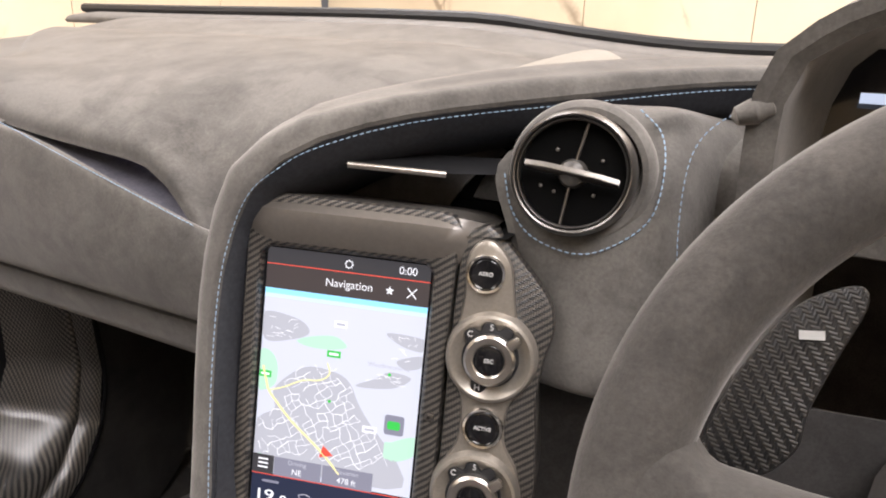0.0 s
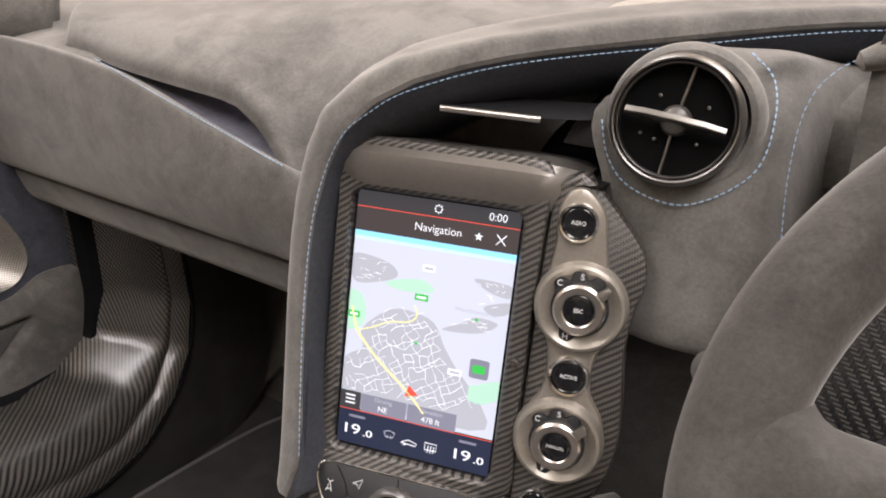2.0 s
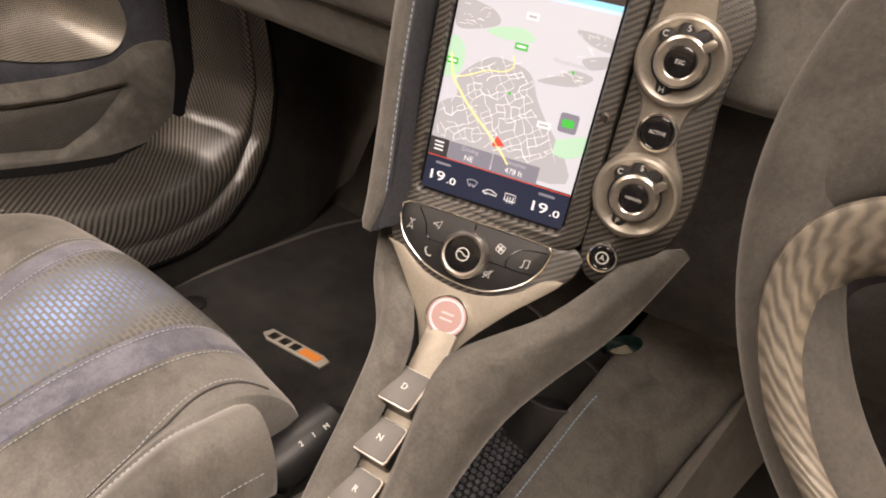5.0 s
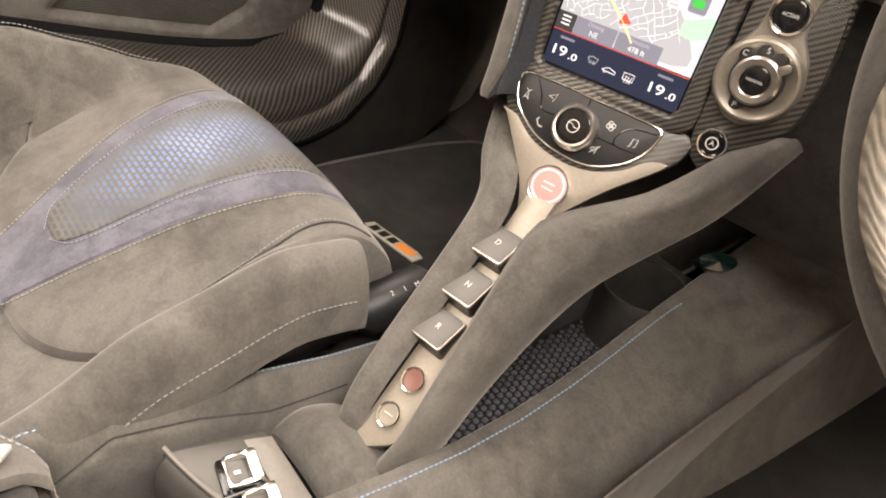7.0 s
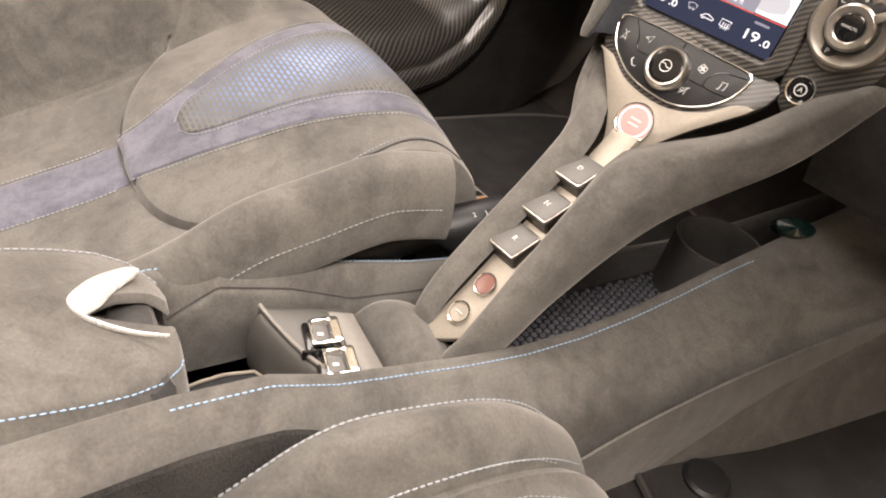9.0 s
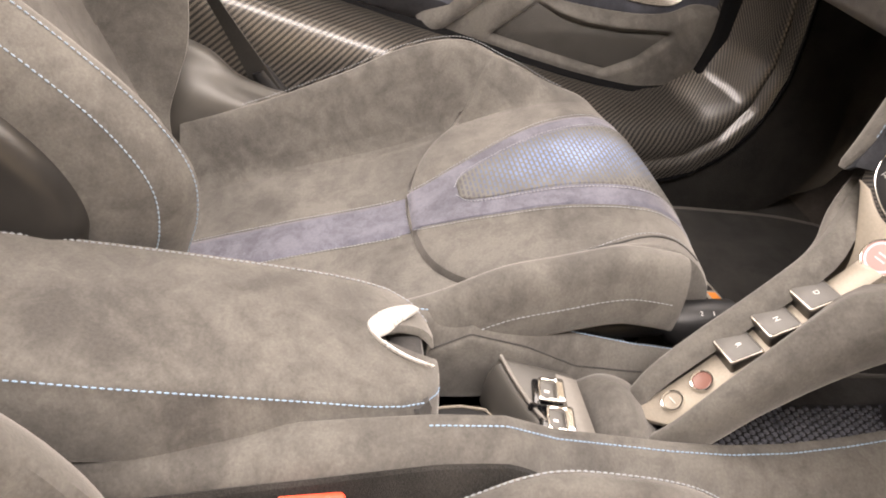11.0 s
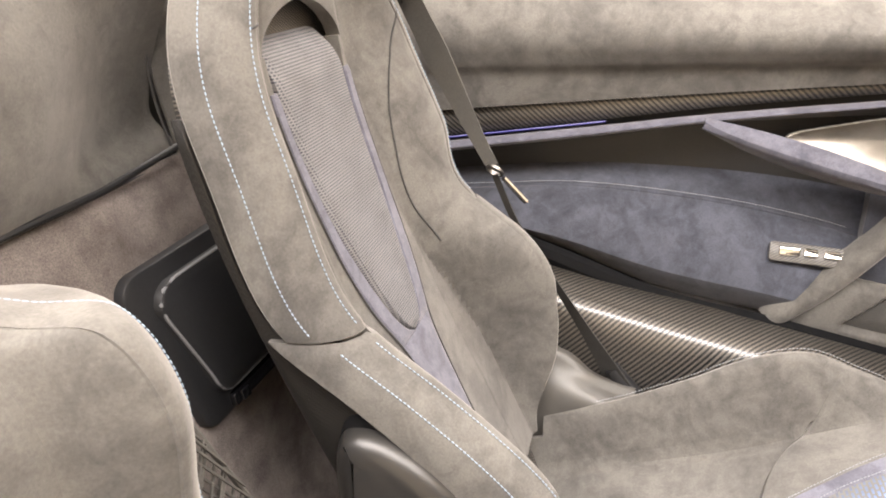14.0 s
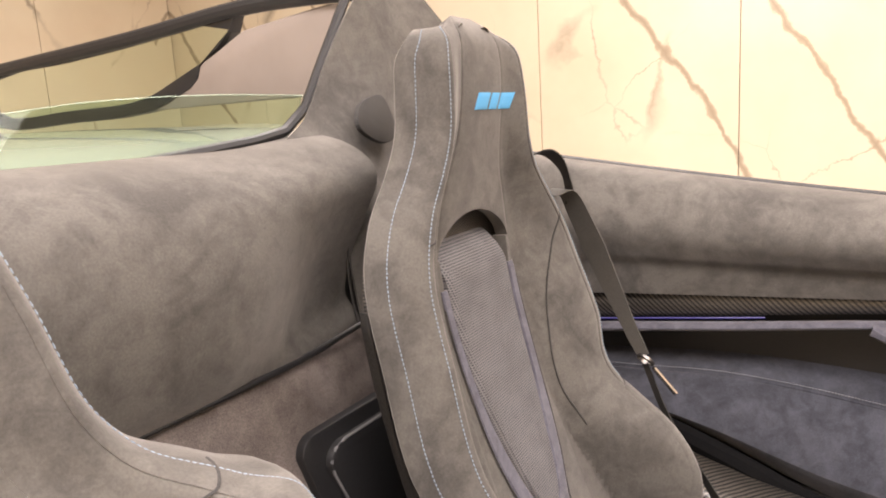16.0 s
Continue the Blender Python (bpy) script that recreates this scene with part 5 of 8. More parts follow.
part("lid", sheet(Geo(), lid, 0, lambda v: min(1.0, lerp(NOTCH, v)), 0, 1, 64, 100, 0, 0.006, 0.004, -1), SUEDE, arm, "padded suede lid")
part("stitching", stitches(Geo(), on(lid, [(0.02, 0.655), (0.5, 0.655), (0.985, 0.655)], 120, 0.0006, -1), 0.0055, 0.0008), THREAD_BLUE, arm)
part("stitching", stitches(Geo(), on(lid, [(0.02, 0.27), (0.5, 0.27), (0.97, 0.27)], 120, 0.0006, -1), 0.0055, 0.0008), THREAD, arm)
part("bin_front", Geo().box(pose(-0.012, -0.085, 0.47), 0.12, 0.03, 0.10, 0.01), SUEDE_DARK, arm)
part("finger_scoop", sheet(Geo(), curve_fn([[(x, y, z) for x in (-0.056, -0.02, 0.016, 0.036)] for y, z in ((-0.130, 0.527), (-0.105, 0.515), (-0.080, 0.500), (-0.062, 0.478), (-0.056, 0.440))]), 0, 1, 0, 1, 16, 16, 0, 0.004, 0.003, 1), SUEDE, arm, "suede finger scoop behind the latch")
LATCH_EDGES = [((-0.0455, -0.0736), (-0.0425, -0.0745)), ((-0.0478, -0.0780), (-0.0345, -0.0815)), ((-0.0460, -0.0855), (-0.0240, -0.0915)), ((-0.0388, -0.0992), (-0.0128, -0.0990)), ((-0.0284, -0.1104), (-0.0065, -0.1055)), ((-0.0164, -0.1173), (-0.0040, -0.1085)), ((-0.0043, -0.1130), (0.0002, -0.1070)), ((0.0060, -0.1010), (0.0036, -0.1005)), ((0.0134, -0.0857), (0.0112, -0.0857)), ((0.0173, -0.0678), (0.0157, -0.0680))]
up_edge, low_edge = even([a for a, _ in LATCH_EDGES], 44), even([b for _, b in LATCH_EDGES], 44)
rows = []
for a, b in zip(up_edge, low_edge):
    c, h = (a + b) / 2, (a - b) / 2
    lift = 0.0014 + 0.30 * np.linalg.norm(h)
    rows.append([(c[0] + h[0] * math.cos(q), c[1] + h[1] * math.cos(q), 0.5425 - 0.25 * (c[1] + h[1] * math.cos(q) + 0.117) + lift * math.sin(q)) for q in np.linspace(0, 2 * math.pi, 15)[:-1]])
part("latch", Geo().grid(rows, close_v=True), LATCH, arm, "polished hook-shaped latch")

# ---- floor and footwell ----
g = Geo().box(pose(-0.02, 0.1, 0.285), 1.30, 1.9, 0.03)
tagged(part("floor", g, CARPET, smooth=False), "black carpeted cabin floor", "floor", kind="structure")
g = Geo().grid([[(x, y, z) for x in np.linspace(-0.62, 0.62, 12)] for y, z in ((0.70, 0.302), (0.76, 0.33), (0.86, 0.50), (0.90, 0.74), (0.90, 0.90))])
tagged(part("firewall", g, CARPET_FOOT), "black carpeted firewall below the dashboard", "firewall", kind="structure")
fm = thing("floor_mat", (-0.33, 0.45, 0.301), "black carpet floor mat with a small metal badge", "floor mat")
MAT_EDGE = smooth_loop([(-0.555, 0.06), (-0.560, 0.30), (-0.553, 0.50), (-0.530, 0.66), (-0.47, 0.71), (-0.20, 0.71), (-0.14, 0.65), (-0.13, 0.40), (-0.14, 0.10)], 70)
part("carpet_panel", Geo().prism(MAT_EDGE, 0.300, 0.310, pose(0, 0, 0), 0.004), CARPET, fm)
part("edging", Geo().tube([(x, y, 0.3095) for x, y in MAT_EDGE + MAT_EDGE[:1]], 0.0030, 6), plain("grey_binding", (0.11, 0.10, 0.092), 0.6, 0, 0.2, 400), fm, "grey bound edge")
fastener = part("fastener", Geo().lathe([(0.016, -0.004), (0.016, 0.003), (0.013, 0.005), (0.0001, 0.0055)], pose(-0.505, 0.36, 0.310), 24), BLACK, fm, "round black mat fastener")

BM = frame_of((-0.342, 0.402, 0.3110), (0.985, 0.16, 0), (-0.16, 0.98, 0))
badge = part("badge", Geo().prism([(-0.046, 0.010), (-0.052, -0.003), (-0.040, -0.010), (0.050, -0.010), (0.053, 0.006), (0.040, 0.010)], 0, 0.0025, BM, 0.0008), PALE_TRIM, fm, "slanted satin metal badge")
for k in range(3):
    part("badge_bar", Geo().prism([(-0.042 + 0.018 * k, -0.006), (-0.030 + 0.018 * k, -0.006), (-0.027 + 0.018 * k, 0.006), (-0.039 + 0.018 * k, 0.006)], 0.0025, 0.0030, BM), DARK_METAL, badge, smooth=False)
part("badge_bar", Geo().prism([(0.010, -0.006), (0.040, -0.006), (0.043, 0.006), (0.013, 0.006)], 0.0025, 0.0030, BM), ORANGE, badge, "orange printed bar", smooth=False)

g = Geo().box(pose(0.385, 0.43, 0.336), 0.51, 0.56, 0.072, 0.006)
tagged(part("driver_floor", g, CARPET, smooth=False), "raised black carpeted floor in the driver's footwell", "floor", kind="structure")
dm = thing("floor_mat", (0.40, 0.42, 0.372), "black carpet floor mat with a stitched edge and round fastener", "floor mat")
DRIVER_MAT = smooth_loop([(0.140, 0.262), (0.127, 0.285), (0.140, 0.345), (0.146, 0.42), (0.150, 0.52), (0.17, 0.66), (0.25, 0.69), (0.54, 0.69), (0.60, 0.64), (0.61, 0.40), (0.60, 0.24), (0.35, 0.225)], 80)
part("carpet_panel", Geo().prism(DRIVER_MAT, 0.371, 0.380, pose(0, 0, 0), 0.003), CARPET, dm)
part("edging", Geo().tube([(x, y, 0.3795) for x, y in DRIVER_MAT + DRIVER_MAT[:1]], 0.0032, 6), plain("dark_binding", (0.05, 0.046, 0.042), 0.6, 0, 0.2, 400), dm, "dark bound edge")
part("fastener", Geo().lathe([(0.020, -0.004), (0.020, 0.003), (0.017, 0.006), (0.0001, 0.007)], pose(0.166, 0.315, 0.380), 28), BLACK, dm, "round black mat fastener")
g = Geo().box(pose(-0.66, 0.80, 0.60), 0.03, 0.40, 0.66)
tagged(part("kick_panel", g, CARPET, smooth=False), "black carpeted side wall of the footwell", "footwell wall", kind="structure")
g = Geo().box(pose(0.66, 0.72, 0.60), 0.03, 0.46, 0.66).box(pose(0.66, 0.07, 0.38), 0.05, 0.84, 0.20)
tagged(part("driver_kick_panel", g, CARPET_FOOT, smooth=False), "black carpeted side wall beside the driver", "footwell wall", kind="structure")

# ---- sill ----
sill = thing("door_sill", (-0.6, 0.0, 0.30), "satin carbon fibre door sill curving up into the pillar", "door sill")
TOP_EDGE = [(-0.62, 0.70), (-0.40, 0.635), (-0.17, 0.575), (0.0, 0.535), (0.2, 0.485), (0.30, 0.466)]
SILL_PROFILE = [(0.0, -0.700), (-0.006, -0.668), (-0.006, -0.636), (0.004, -0.604), (0.024, -0.577), (0.050, -0.561), (0.066, -0.557), (0.078, -0.549), (0.093, -0.546)]
PILLAR_PROFILE = [(0.0, -0.700), (0.016, -0.672), (0.036, -0.650), (0.060, -0.630), (0.077, -0.611), (0.084, -0.601), (0.090, -0.5985), (0.097, -0.586), (0.104, -0.580)]


def sill_row(k):
    """One line along the tub edge: back along the sill, round the corner, up the pillar."""
    (d, x), (e, u) = SILL_PROFILE[k], PILLAR_PROFILE[k]
    row = [(x, y, z - d * (1.0 if k < 5 else 1.0 + 2.2 * max(0.0, 0.2 - y))) for y, z in TOP_EDGE]
    for a in (-90, -75, -60, -45, -30, -15, 0):
        q = (a + 90) / 90
        q = q * q * (3 - 2 * q)
        r = 0.118 + d * (1 - q) + e * q + 0.010 * math.sin(radians(-2 * a)) * k / 8
        row.append((x * (1 - q) + u * q, 0.34 + r * math.cos(radians(a)), 0.58 + r * math.sin(radians(a))))
    return row + [(u - 0.13 * (z - 0.58), 0.458 + e - 0.06 * max(0.0, z - 0.62), z) for z in (0.65, 0.74, 0.90)]


R0, R4 = sill_row(0), sill_row(8)
sill_fn = curve_fn([sill_row(k) for k in range(9)])
part("carbon_tub", sheet(Geo(), sill_fn, 0, 1, 0, 1, 120, 54, 0, 0.006, 0.003, 1), CARBON_SILL, sill, "satin carbon fibre tub edge")
def flank_row(k):
    """Carpet from the tub's edge: down to the floor along the sill, forward to the firewall beside the pillar."""
    out = []
    for i, (x, y, z) in enumerate(R4):
        a = radians(-90 if i < 6 else min(0.0, -90 + 15.0 * (i - 6)))
        run = min((z - 0.300) / max(0.02, -math.sin(a)), (0.70 - y) / max(0.02, math.cos(a)))
        out.append((x - 0.004 - 0.012 * k, y + math.cos(a) * run * k, z + math.sin(a) * run * k))
    return out


part("lower_trim", sheet(Geo(), curve_fn([flank_row(k) for k in (0.0, 0.25, 0.6, 1.0)]), 0, 1, 0, 1, 80, 14, -0.002, 0.003, 0.002, 1), CARPET, sill, "black carpeted sill flank")
part("edge_bead", Geo().tube(even([(p[0] + 0.002, p[1], p[2]) for p in R4], 80), 0.0045, 8), GLOSS_BLACK, sill, "glossy black edge bead")
part("seal", Geo().tube(even([(p[0] - 0.004, p[1], p[2] + 0.002) for p in R0], 80), 0.017, 10), RUBBER, sill, "black rubber door seal")

# ---- passenger seat ----
XC = -0.280
SPINE = [(0.36, -0.300), (0.40, -0.315), (0.50, -0.362), (0.60, -0.405), (0.709, -0.450), (0.85, -0.500), (1.0, -0.538), (1.10, -0.538), (1.20, -0.522), (1.27, -0.520), (1.302, -0.528)]
HALF = [(0.36, 0.185), (0.45, 0.195), (0.60, 0.212), (0.80, 0.212), (0.95, 0.205), (1.04, 0.194), (1.09, 0.172), (1.13, 0.140), (1.17, 0.118), (1.22, 0.110), (1.26, 0.103), (1.285, 0.090), (1.298, 0.070), (1.304, 0.045)]
WING_NEAR = [(0.36, 0.03), (0.45, 0.065), (0.54, 0.120), (0.58, 0.148), (0.62, 0.164), (0.66, 0.160), (0.70, 0.140), (0.75, 0.103), (0.805, 0.056), (0.85, 0.043), (0.95, 0.045), (1.03, 0.038), (1.12, 0.026), (1.20, 0.014), (1.27, 0.006), (1.30, 0.0)]
FAR_WIDE = [(0.60, 0.0), (0.66, 0.004), (0.74, 0.012), (0.79, 0.020), (0.86, 0.018), (0.91, 0.029), (0.97, 0.034), (1.02, 0.034), (1.06, 0.020), (1.09, 0.007), (1.12, 0.0)]
WING_FAR = [(0.36, 0.0), (0.45, 0.005), (0.487, 0.020), (0.53, 0.052), (0.573, 0.084), (0.62, 0.108), (0.653, 0.120), (0.70, 0.134), (0.75, 0.122), (0.79, 0.086), (0.82, 0.062), (0.85, 0.056), (0.91, 0.062), (1.03, 0.044), (1.12, 0.026), (1.20, 0.014), (1.27, 0.006), (1.30, 0.0)]
FOLD = [(0.36, 0.80), (0.55, 0.78), (0.63, 0.74), (0.70, 0.63), (0.77, 0.50), (0.85, 0.44), (1.0, 0.47), (1.06, 0.50), (1.12, 0.50), (1.2, 0.45)]


def soft_step(q):
    q = min(1.0, max(0.0, q))
    return q * q * (3 - 2 * q)


def seat_back(a, z):
    """Front of the backrest: a from -1 (outboard) to 1 (inboard) across, z the height."""
    w, b, s, f = lerp(HALF, z), lerp(WING_NEAR if a > 0 else WING_FAR, z), abs(a), lerp(FOLD, z)
    if a > 0:
        f = max(f, 0.66 - 0.2 * min(1.0, max(0.0, (z - 1.05) / 0.08)))
    k = min(1.0, max(0.0, (s - f) / (0.84 - f)))
    soft = min(1.0, max(0.0, (z - 1.0) / 0.12))
    o = b * ((1 - soft) * math.sin(k * math.pi / 2) + soft * k * k * (3 - 2 * k))
    if s > 0.8:
        q = min(1.0, (s - 0.8) / 0.2)
        o -= 0.058 * (1 - 0.55 * min(1.0, max(0.0, z - 1.235) / 0.06) ** 2) * (1 - math.sqrt(max(0.0, 1 - q * q)))
    if s > 1.0:
        o -= (s - 1.0) * 0.36
    top = max(0.0, z - 1.255) / 0.048
    if a < 0:
        w += lerp(FAR_WIDE, z) * min(1.0, max(0.0, (s - 0.3) / 0.5))
    x = XC + math.copysign(min(s, 1.0 - 0.04 * (s - 1)), a) * w
    return (x, lerp(SPINE, z) + o - 0.016 * min(1.0, top) ** 3, z - 0.014 * min(1.0, top) * soft_step((min(1.0, s) - 0.45) / 0.55))


seat = thing("passenger_seat", (XC, -0.1, 0.30), "grey suede bucket seat with lavender stripe and perforated centre", "seat", "bucket seats")
ARCH = lambda s: 1.030 + 0.050 * math.sqrt(max(0.0, 1 - min(1.0, abs(s) / 0.46) ** 2))
swap_b = lambda z, a: seat_back(a, z)
FORK_O = [(0.40, 0.10), (0.52, 0.12), (0.64, 0.165), (0.70, 0.205), (0.735, 0.275), (0.76, 0.325), (0.80, 0.375), (0.855, 0.410), (0.924, 0.435), (1.0, 0.455)]
FORK_I = [(0.709, 0.0), (0.716, 0.07), (0.735, 0.14), (0.76, 0.19), (0.80, 0.25), (0.855, 0.315), (0.92, 0.352), (1.02, 0.385), (1.035, 0.375)]
whole = lambda p: tuple(p)


def backrest(owner, warp=whole, thread=1.0, double=True):
    """The padded front of a backrest, its fork, mesh, stitching and mark."""

    def piece(name, g, material, label=""):
        g.v = [warp(p) for p in g.v]
        part(name, g, material, owner, label)

    piece("back_centre", sheet(Geo(), swap_b, 0.375, lambda a: 1.034 if abs(a) > 0.42 else 1.0, -0.50, 0.50, 60, 60, -0.0005, 0.02, 0.0005, 1), SUEDE, "plain suede back panel")
    piece("head_panel", sheet(Geo(), swap_b, ARCH, 1.303, -0.46, 0.46, 40, 50, 0.0, 0.018, 0.0008, 1), SUEDE, "suede head panel")
    piece("back_side", sheet(Geo(), swap_b, 0.42, 1.303, 0.46, 0.82, 80, 20, 0.0, 0.018, 0.0008, 1), SUEDE, "suede side panel")
    piece("back_side", sheet(Geo(), swap_b, 0.455, 1.303, -0.82, -0.46, 80, 20, 0.0, 0.018, 0.0008, 1), SUEDE, "suede side panel")
    for sgn in (-1, 1):
        a0, a1 = (0.80, 1.01)
        lo, hi = (a0, a1) if sgn > 0 else (-a1, -a0)
        piece("upper_wing", sheet(Geo(), seat_back, lo, hi, 0.808, 1.303, 26, 70, 0.0014, 0.02, 0.0025, -1), SUEDE, "suede side wing with double stitching")
        piece("lower_wing", sheet(Geo(), seat_back, lo - (0.14 if sgn > 0 else 0), hi + (0.06 if sgn > 0 else 0.01), 0.40 if sgn > 0 else 0.455, 0.806, 26, 56, 0.0022 if sgn > 0 else 0.0010, 0.02, 0.005 if sgn > 0 else 0.001, -1), SUEDE, "deep suede side bolster")
        for a in (0.855, 0.982) if double else (0.93,):
            piece("stitching", stitches(Geo(), on(seat_back, [(sgn * a, z) for z in (0.815, 0.9, 1.0, 1.1, 1.2, 1.27, 1.295)], 150, 0.0020, -1), 0.0055, 0.00088 * thread), THREAD_SEAT)
        for a in ((0.86, 0.965) if double else (0.985,)) if sgn > 0 else ():
            piece("stitching", stitches(Geo(), on(seat_back, [(sgn * a, z) for z in (0.43, 0.5, 0.6, 0.7, 0.80)], 110, 0.0030, -1), 0.0055, (0.0009 if a > 0.9 else 0.0008) * thread), THREAD_SEAT)
    piece("centre_stripe", sheet(Geo(), seat_back, lambda z: -lerp(FORK_O, z), lambda z: lerp(FORK_O, z), 0.38, 0.7085, 16, 40, 0.0025, 0.004, 0.002, -1), LAVENDER, "lavender suede stripe")
    piece("fork", sheet(Geo(), seat_back, lambda z: lerp(FORK_I, z) + 0.012, lambda z: lerp(FORK_O, z), 0.709, 1.0, 10, 50, 0.0025, 0.004, 0.002, -1), LAVENDER, "lavender suede fork")
    piece("fork", sheet(Geo(), seat_back, lambda z: -lerp(FORK_O, z), lambda z: -lerp(FORK_I, z) - 0.012, 0.709, 1.0, 10, 50, 0.0025, 0.004, 0.002, -1), LAVENDER, "lavender suede fork")
    for sgn in (-1, 1):
        piece("seam_piping", Geo().tube(on(seat_back, [(sgn * (lerp(FORK_O, z) + 0.004), z) for z in (0.42, 0.5, 0.6, 0.68, 0.72, 0.76, 0.82, 0.9, 0.98)], 70, 0.0012, -1), 0.0011, 6), SUEDE_DARK)
    piece("shoulder_seam", Geo().tube(on(seat_back, [(0.85, 1.066), (0.78, 1.069), (0.70, 1.072), (0.56, 1.078)] if double else [(0.97, 1.094), (0.84, 1.088), (0.72, 1.074), (0.58, 1.018), (0.50, 0.985), (0.42, 0.94)], 30, 0.0018, -1), 0.0011, 6), SUEDE_DARK)
    piece("shoulder_seam", Geo().tube(on(seat_back, [(-0.86, 1.058), (-0.70, 1.02), (-0.58, 0.96), (-0.52, 0.90), (-0.50, 0.83), (-0.55, 0.77)], 50, 0.0008, -1), 0.0013, 6), SUEDE_DARK)
    piece("mesh_insert", sheet(Geo(), lambda a, z: (lambda p: (p[0], p[1] - 0.035 * max(0.0, (z - 1.0) / 0.05) ** 2, p[2]))(seat_back(a, z)), lambda z: -lerp(FORK_I, z), lambda z: lerp(FORK_I, z), 0.7095, 1.048, 24, 60, 0.0045, 0.010, 0.004, -1), MESH, "woven mesh back insert")
    piece("opening_lining", sheet(Geo(), lambda a, z: (XC + a * 0.09, -0.590 + 0.5 * max(0.0, z - 1.06), z), -1, 1, 0.98, 1.095, 16, 12, 0, 0.01, 0.003, -1), SUEDE_BLUE, "dark lining inside the harness opening")


backrest(seat)
# embroidered mark on the head panel: slanted blue bars
for x0, x1 in ((0.018, -0.012), (-0.017, -0.037), (-0.042, -0.066)):
    sheet_lo = lambda z, x1=x1: x1 / 0.112 - (z - 1.2) * 4.5
    sheet_hi = lambda z, x0=x0: x0 / 0.112 - (z - 1.2) * 4.5
    part("embroidered_bar", sheet(Geo(), seat_back, sheet_lo, sheet_hi, 1.1975, 1.2165, 8, 8, 0.0016, 0.002, 0.0008, -1), BLUE_PRINT, seat, "bright blue embroidered bar")
# carbon shell behind
shell_fn = lambda a, z: (lambda p: (p[0], p[1] - 0.030 + 0.006 * abs(a) ** 3, p[2]))((XC + a * (lerp(HALF, z) - 0.016), lerp(SPINE, z), z))
part("shell", sheet(Geo(), shell_fn, -1.0, 1.0, 0.36, 1.245, 40, 60, 0, 0.012, 0.004, -1), CARBON, seat, "carbon fibre seat shell")
for sgn in (-1, 1):
    side_fn = lambda t, z, sgn=sgn: (XC + sgn * (lerp(HALF, z) - 0.009), (1 - t) * (lerp(SPINE, z) - 0.040) + t * (seat_back(sgn * 1.0, z)[1] - 0.012), z)
    part("shell_side", sheet(Geo(), side_fn, 0, 1, 0.40, 1.0, 10, 50, 0, 0.008, 0.003, sgn), CARBON_SHELL, seat, "carbon fibre shell flank")
# hinge cover
COVER = smooth_loop([(-0.440, 0.58), (-0.448, 0.66), (-0.440, 0.702), (-0.424, 0.714), (-0.395, 0.710), (-0.355, 0.682), (-0.320, 0.642), (-0.303, 0.606), (-0.302, 0.575), (-0.325, 0.54), (-0.42, 0.53)], 56)
for sgn in (-1, 1):
    M = Matrix(((0, 0, sgn, XC + sgn * 0.190), (1, 0, 0, -0.016), (0, 1, 0, 0.010), (0, 0, 0, 1)))
    part("hinge_cover", Geo().prism(COVER, 0.0, 0.043, M, 0.022), HINGE, seat, "smooth dark satin hinge cover", sharp=60)
    part("hinge_gap", Geo().prism([(y * 1.06 + 0.020 if y > -0.37 else y * 1.0 + 0.002, z * 1.03 - 0.010) for y, z in COVER], -0.004, 0.019, M, 0.004), RUBBER, seat, "black gap lining round the hinge cover")

# cushion
CY = [(-0.36, -0.36), (0.20, 0.20), (0.23, 0.226), (0.26, 0.236), (0.30, 0.230)]
CZ = [(-0.36, 0.375), (-0.31, 0.388), (-0.20, 0.421), (-0.05, 0.463), (0.02, 0.492), (0.10, 0.524), (0.165, 0.535), (0.20, 0.526), (0.23, 0.498), (0.26, 0.455), (0.30, 0.400)]
FAR_H = [(-0.36, 0.080), (-0.31, 0.080), (-0.22, 0.086), (-0.13, 0.102), (-0.05, 0.118), (0.02, 0.105), (0.08, 0.060), (0.15, 0.015), (0.22, 0.0)]
NEAR_H = [(-0.36, 0.035), (-0.20, 0.035), (-0.07, 0.048), (0.0, 0.058), (0.065, 0.044), (0.13, 0.032), (0.165, 0.020), (0.22, 0.0)]
CROWN = [(-0.08, 0.0), (-0.04, 0.003), (0.02, 0.009), (0.10, 0.013), (0.18, 0.012), (0.24, 0.006)]


def seat_cushion(a, v):
    """Top of the cushion: a from -1 (outboard) to 1 (inboard), v from the back to the front roll."""
    s = abs(a)
    h = lerp(FAR_H if a < 0 else NEAR_H, v)
    k = min(1.0, max(0.0, (s - 0.70) / 0.20))
    z = lerp(CZ, v) + h * k * k * (3 - 2 * k) + lerp(CROWN, v) * max(0.0, 1 - (s / 0.86) ** 2)
    if s > 0.9:
        q = min(1.0, (s - 0.9) / 0.1)
        z -= 0.045 * (1 - math.sqrt(max(0.0, 1 - q * q)))
    if s > 1.0:
        z -= (s - 1.0) * 0.4
    w = 0.212 + 0.010 * math.exp(-((v + 0.03) / 0.1) ** 2)
    y = lerp(CY, v) - 0.012 * s ** 3 * (1 if v > 0.1 else 0) * min(1.0, max(0.0, (v - 0.1) / 0.1))
    return (XC + math.copysign(min(s, 1.0 + 0.02 * (s - 1)), a) * w, y, z)




def thigh_top(a, v):
    """The inboard thigh bolster keeps its height up to a blunt nose."""
    x, y, z = seat_cushion(a, v)
    return (x, y, z if v < 0.12 or a < 0 else seat_cushion(a, 0.12)[2] + 0.25 * (z - seat_cushion(a, 0.12)[2]) - 0.10 * (v - 0.12))


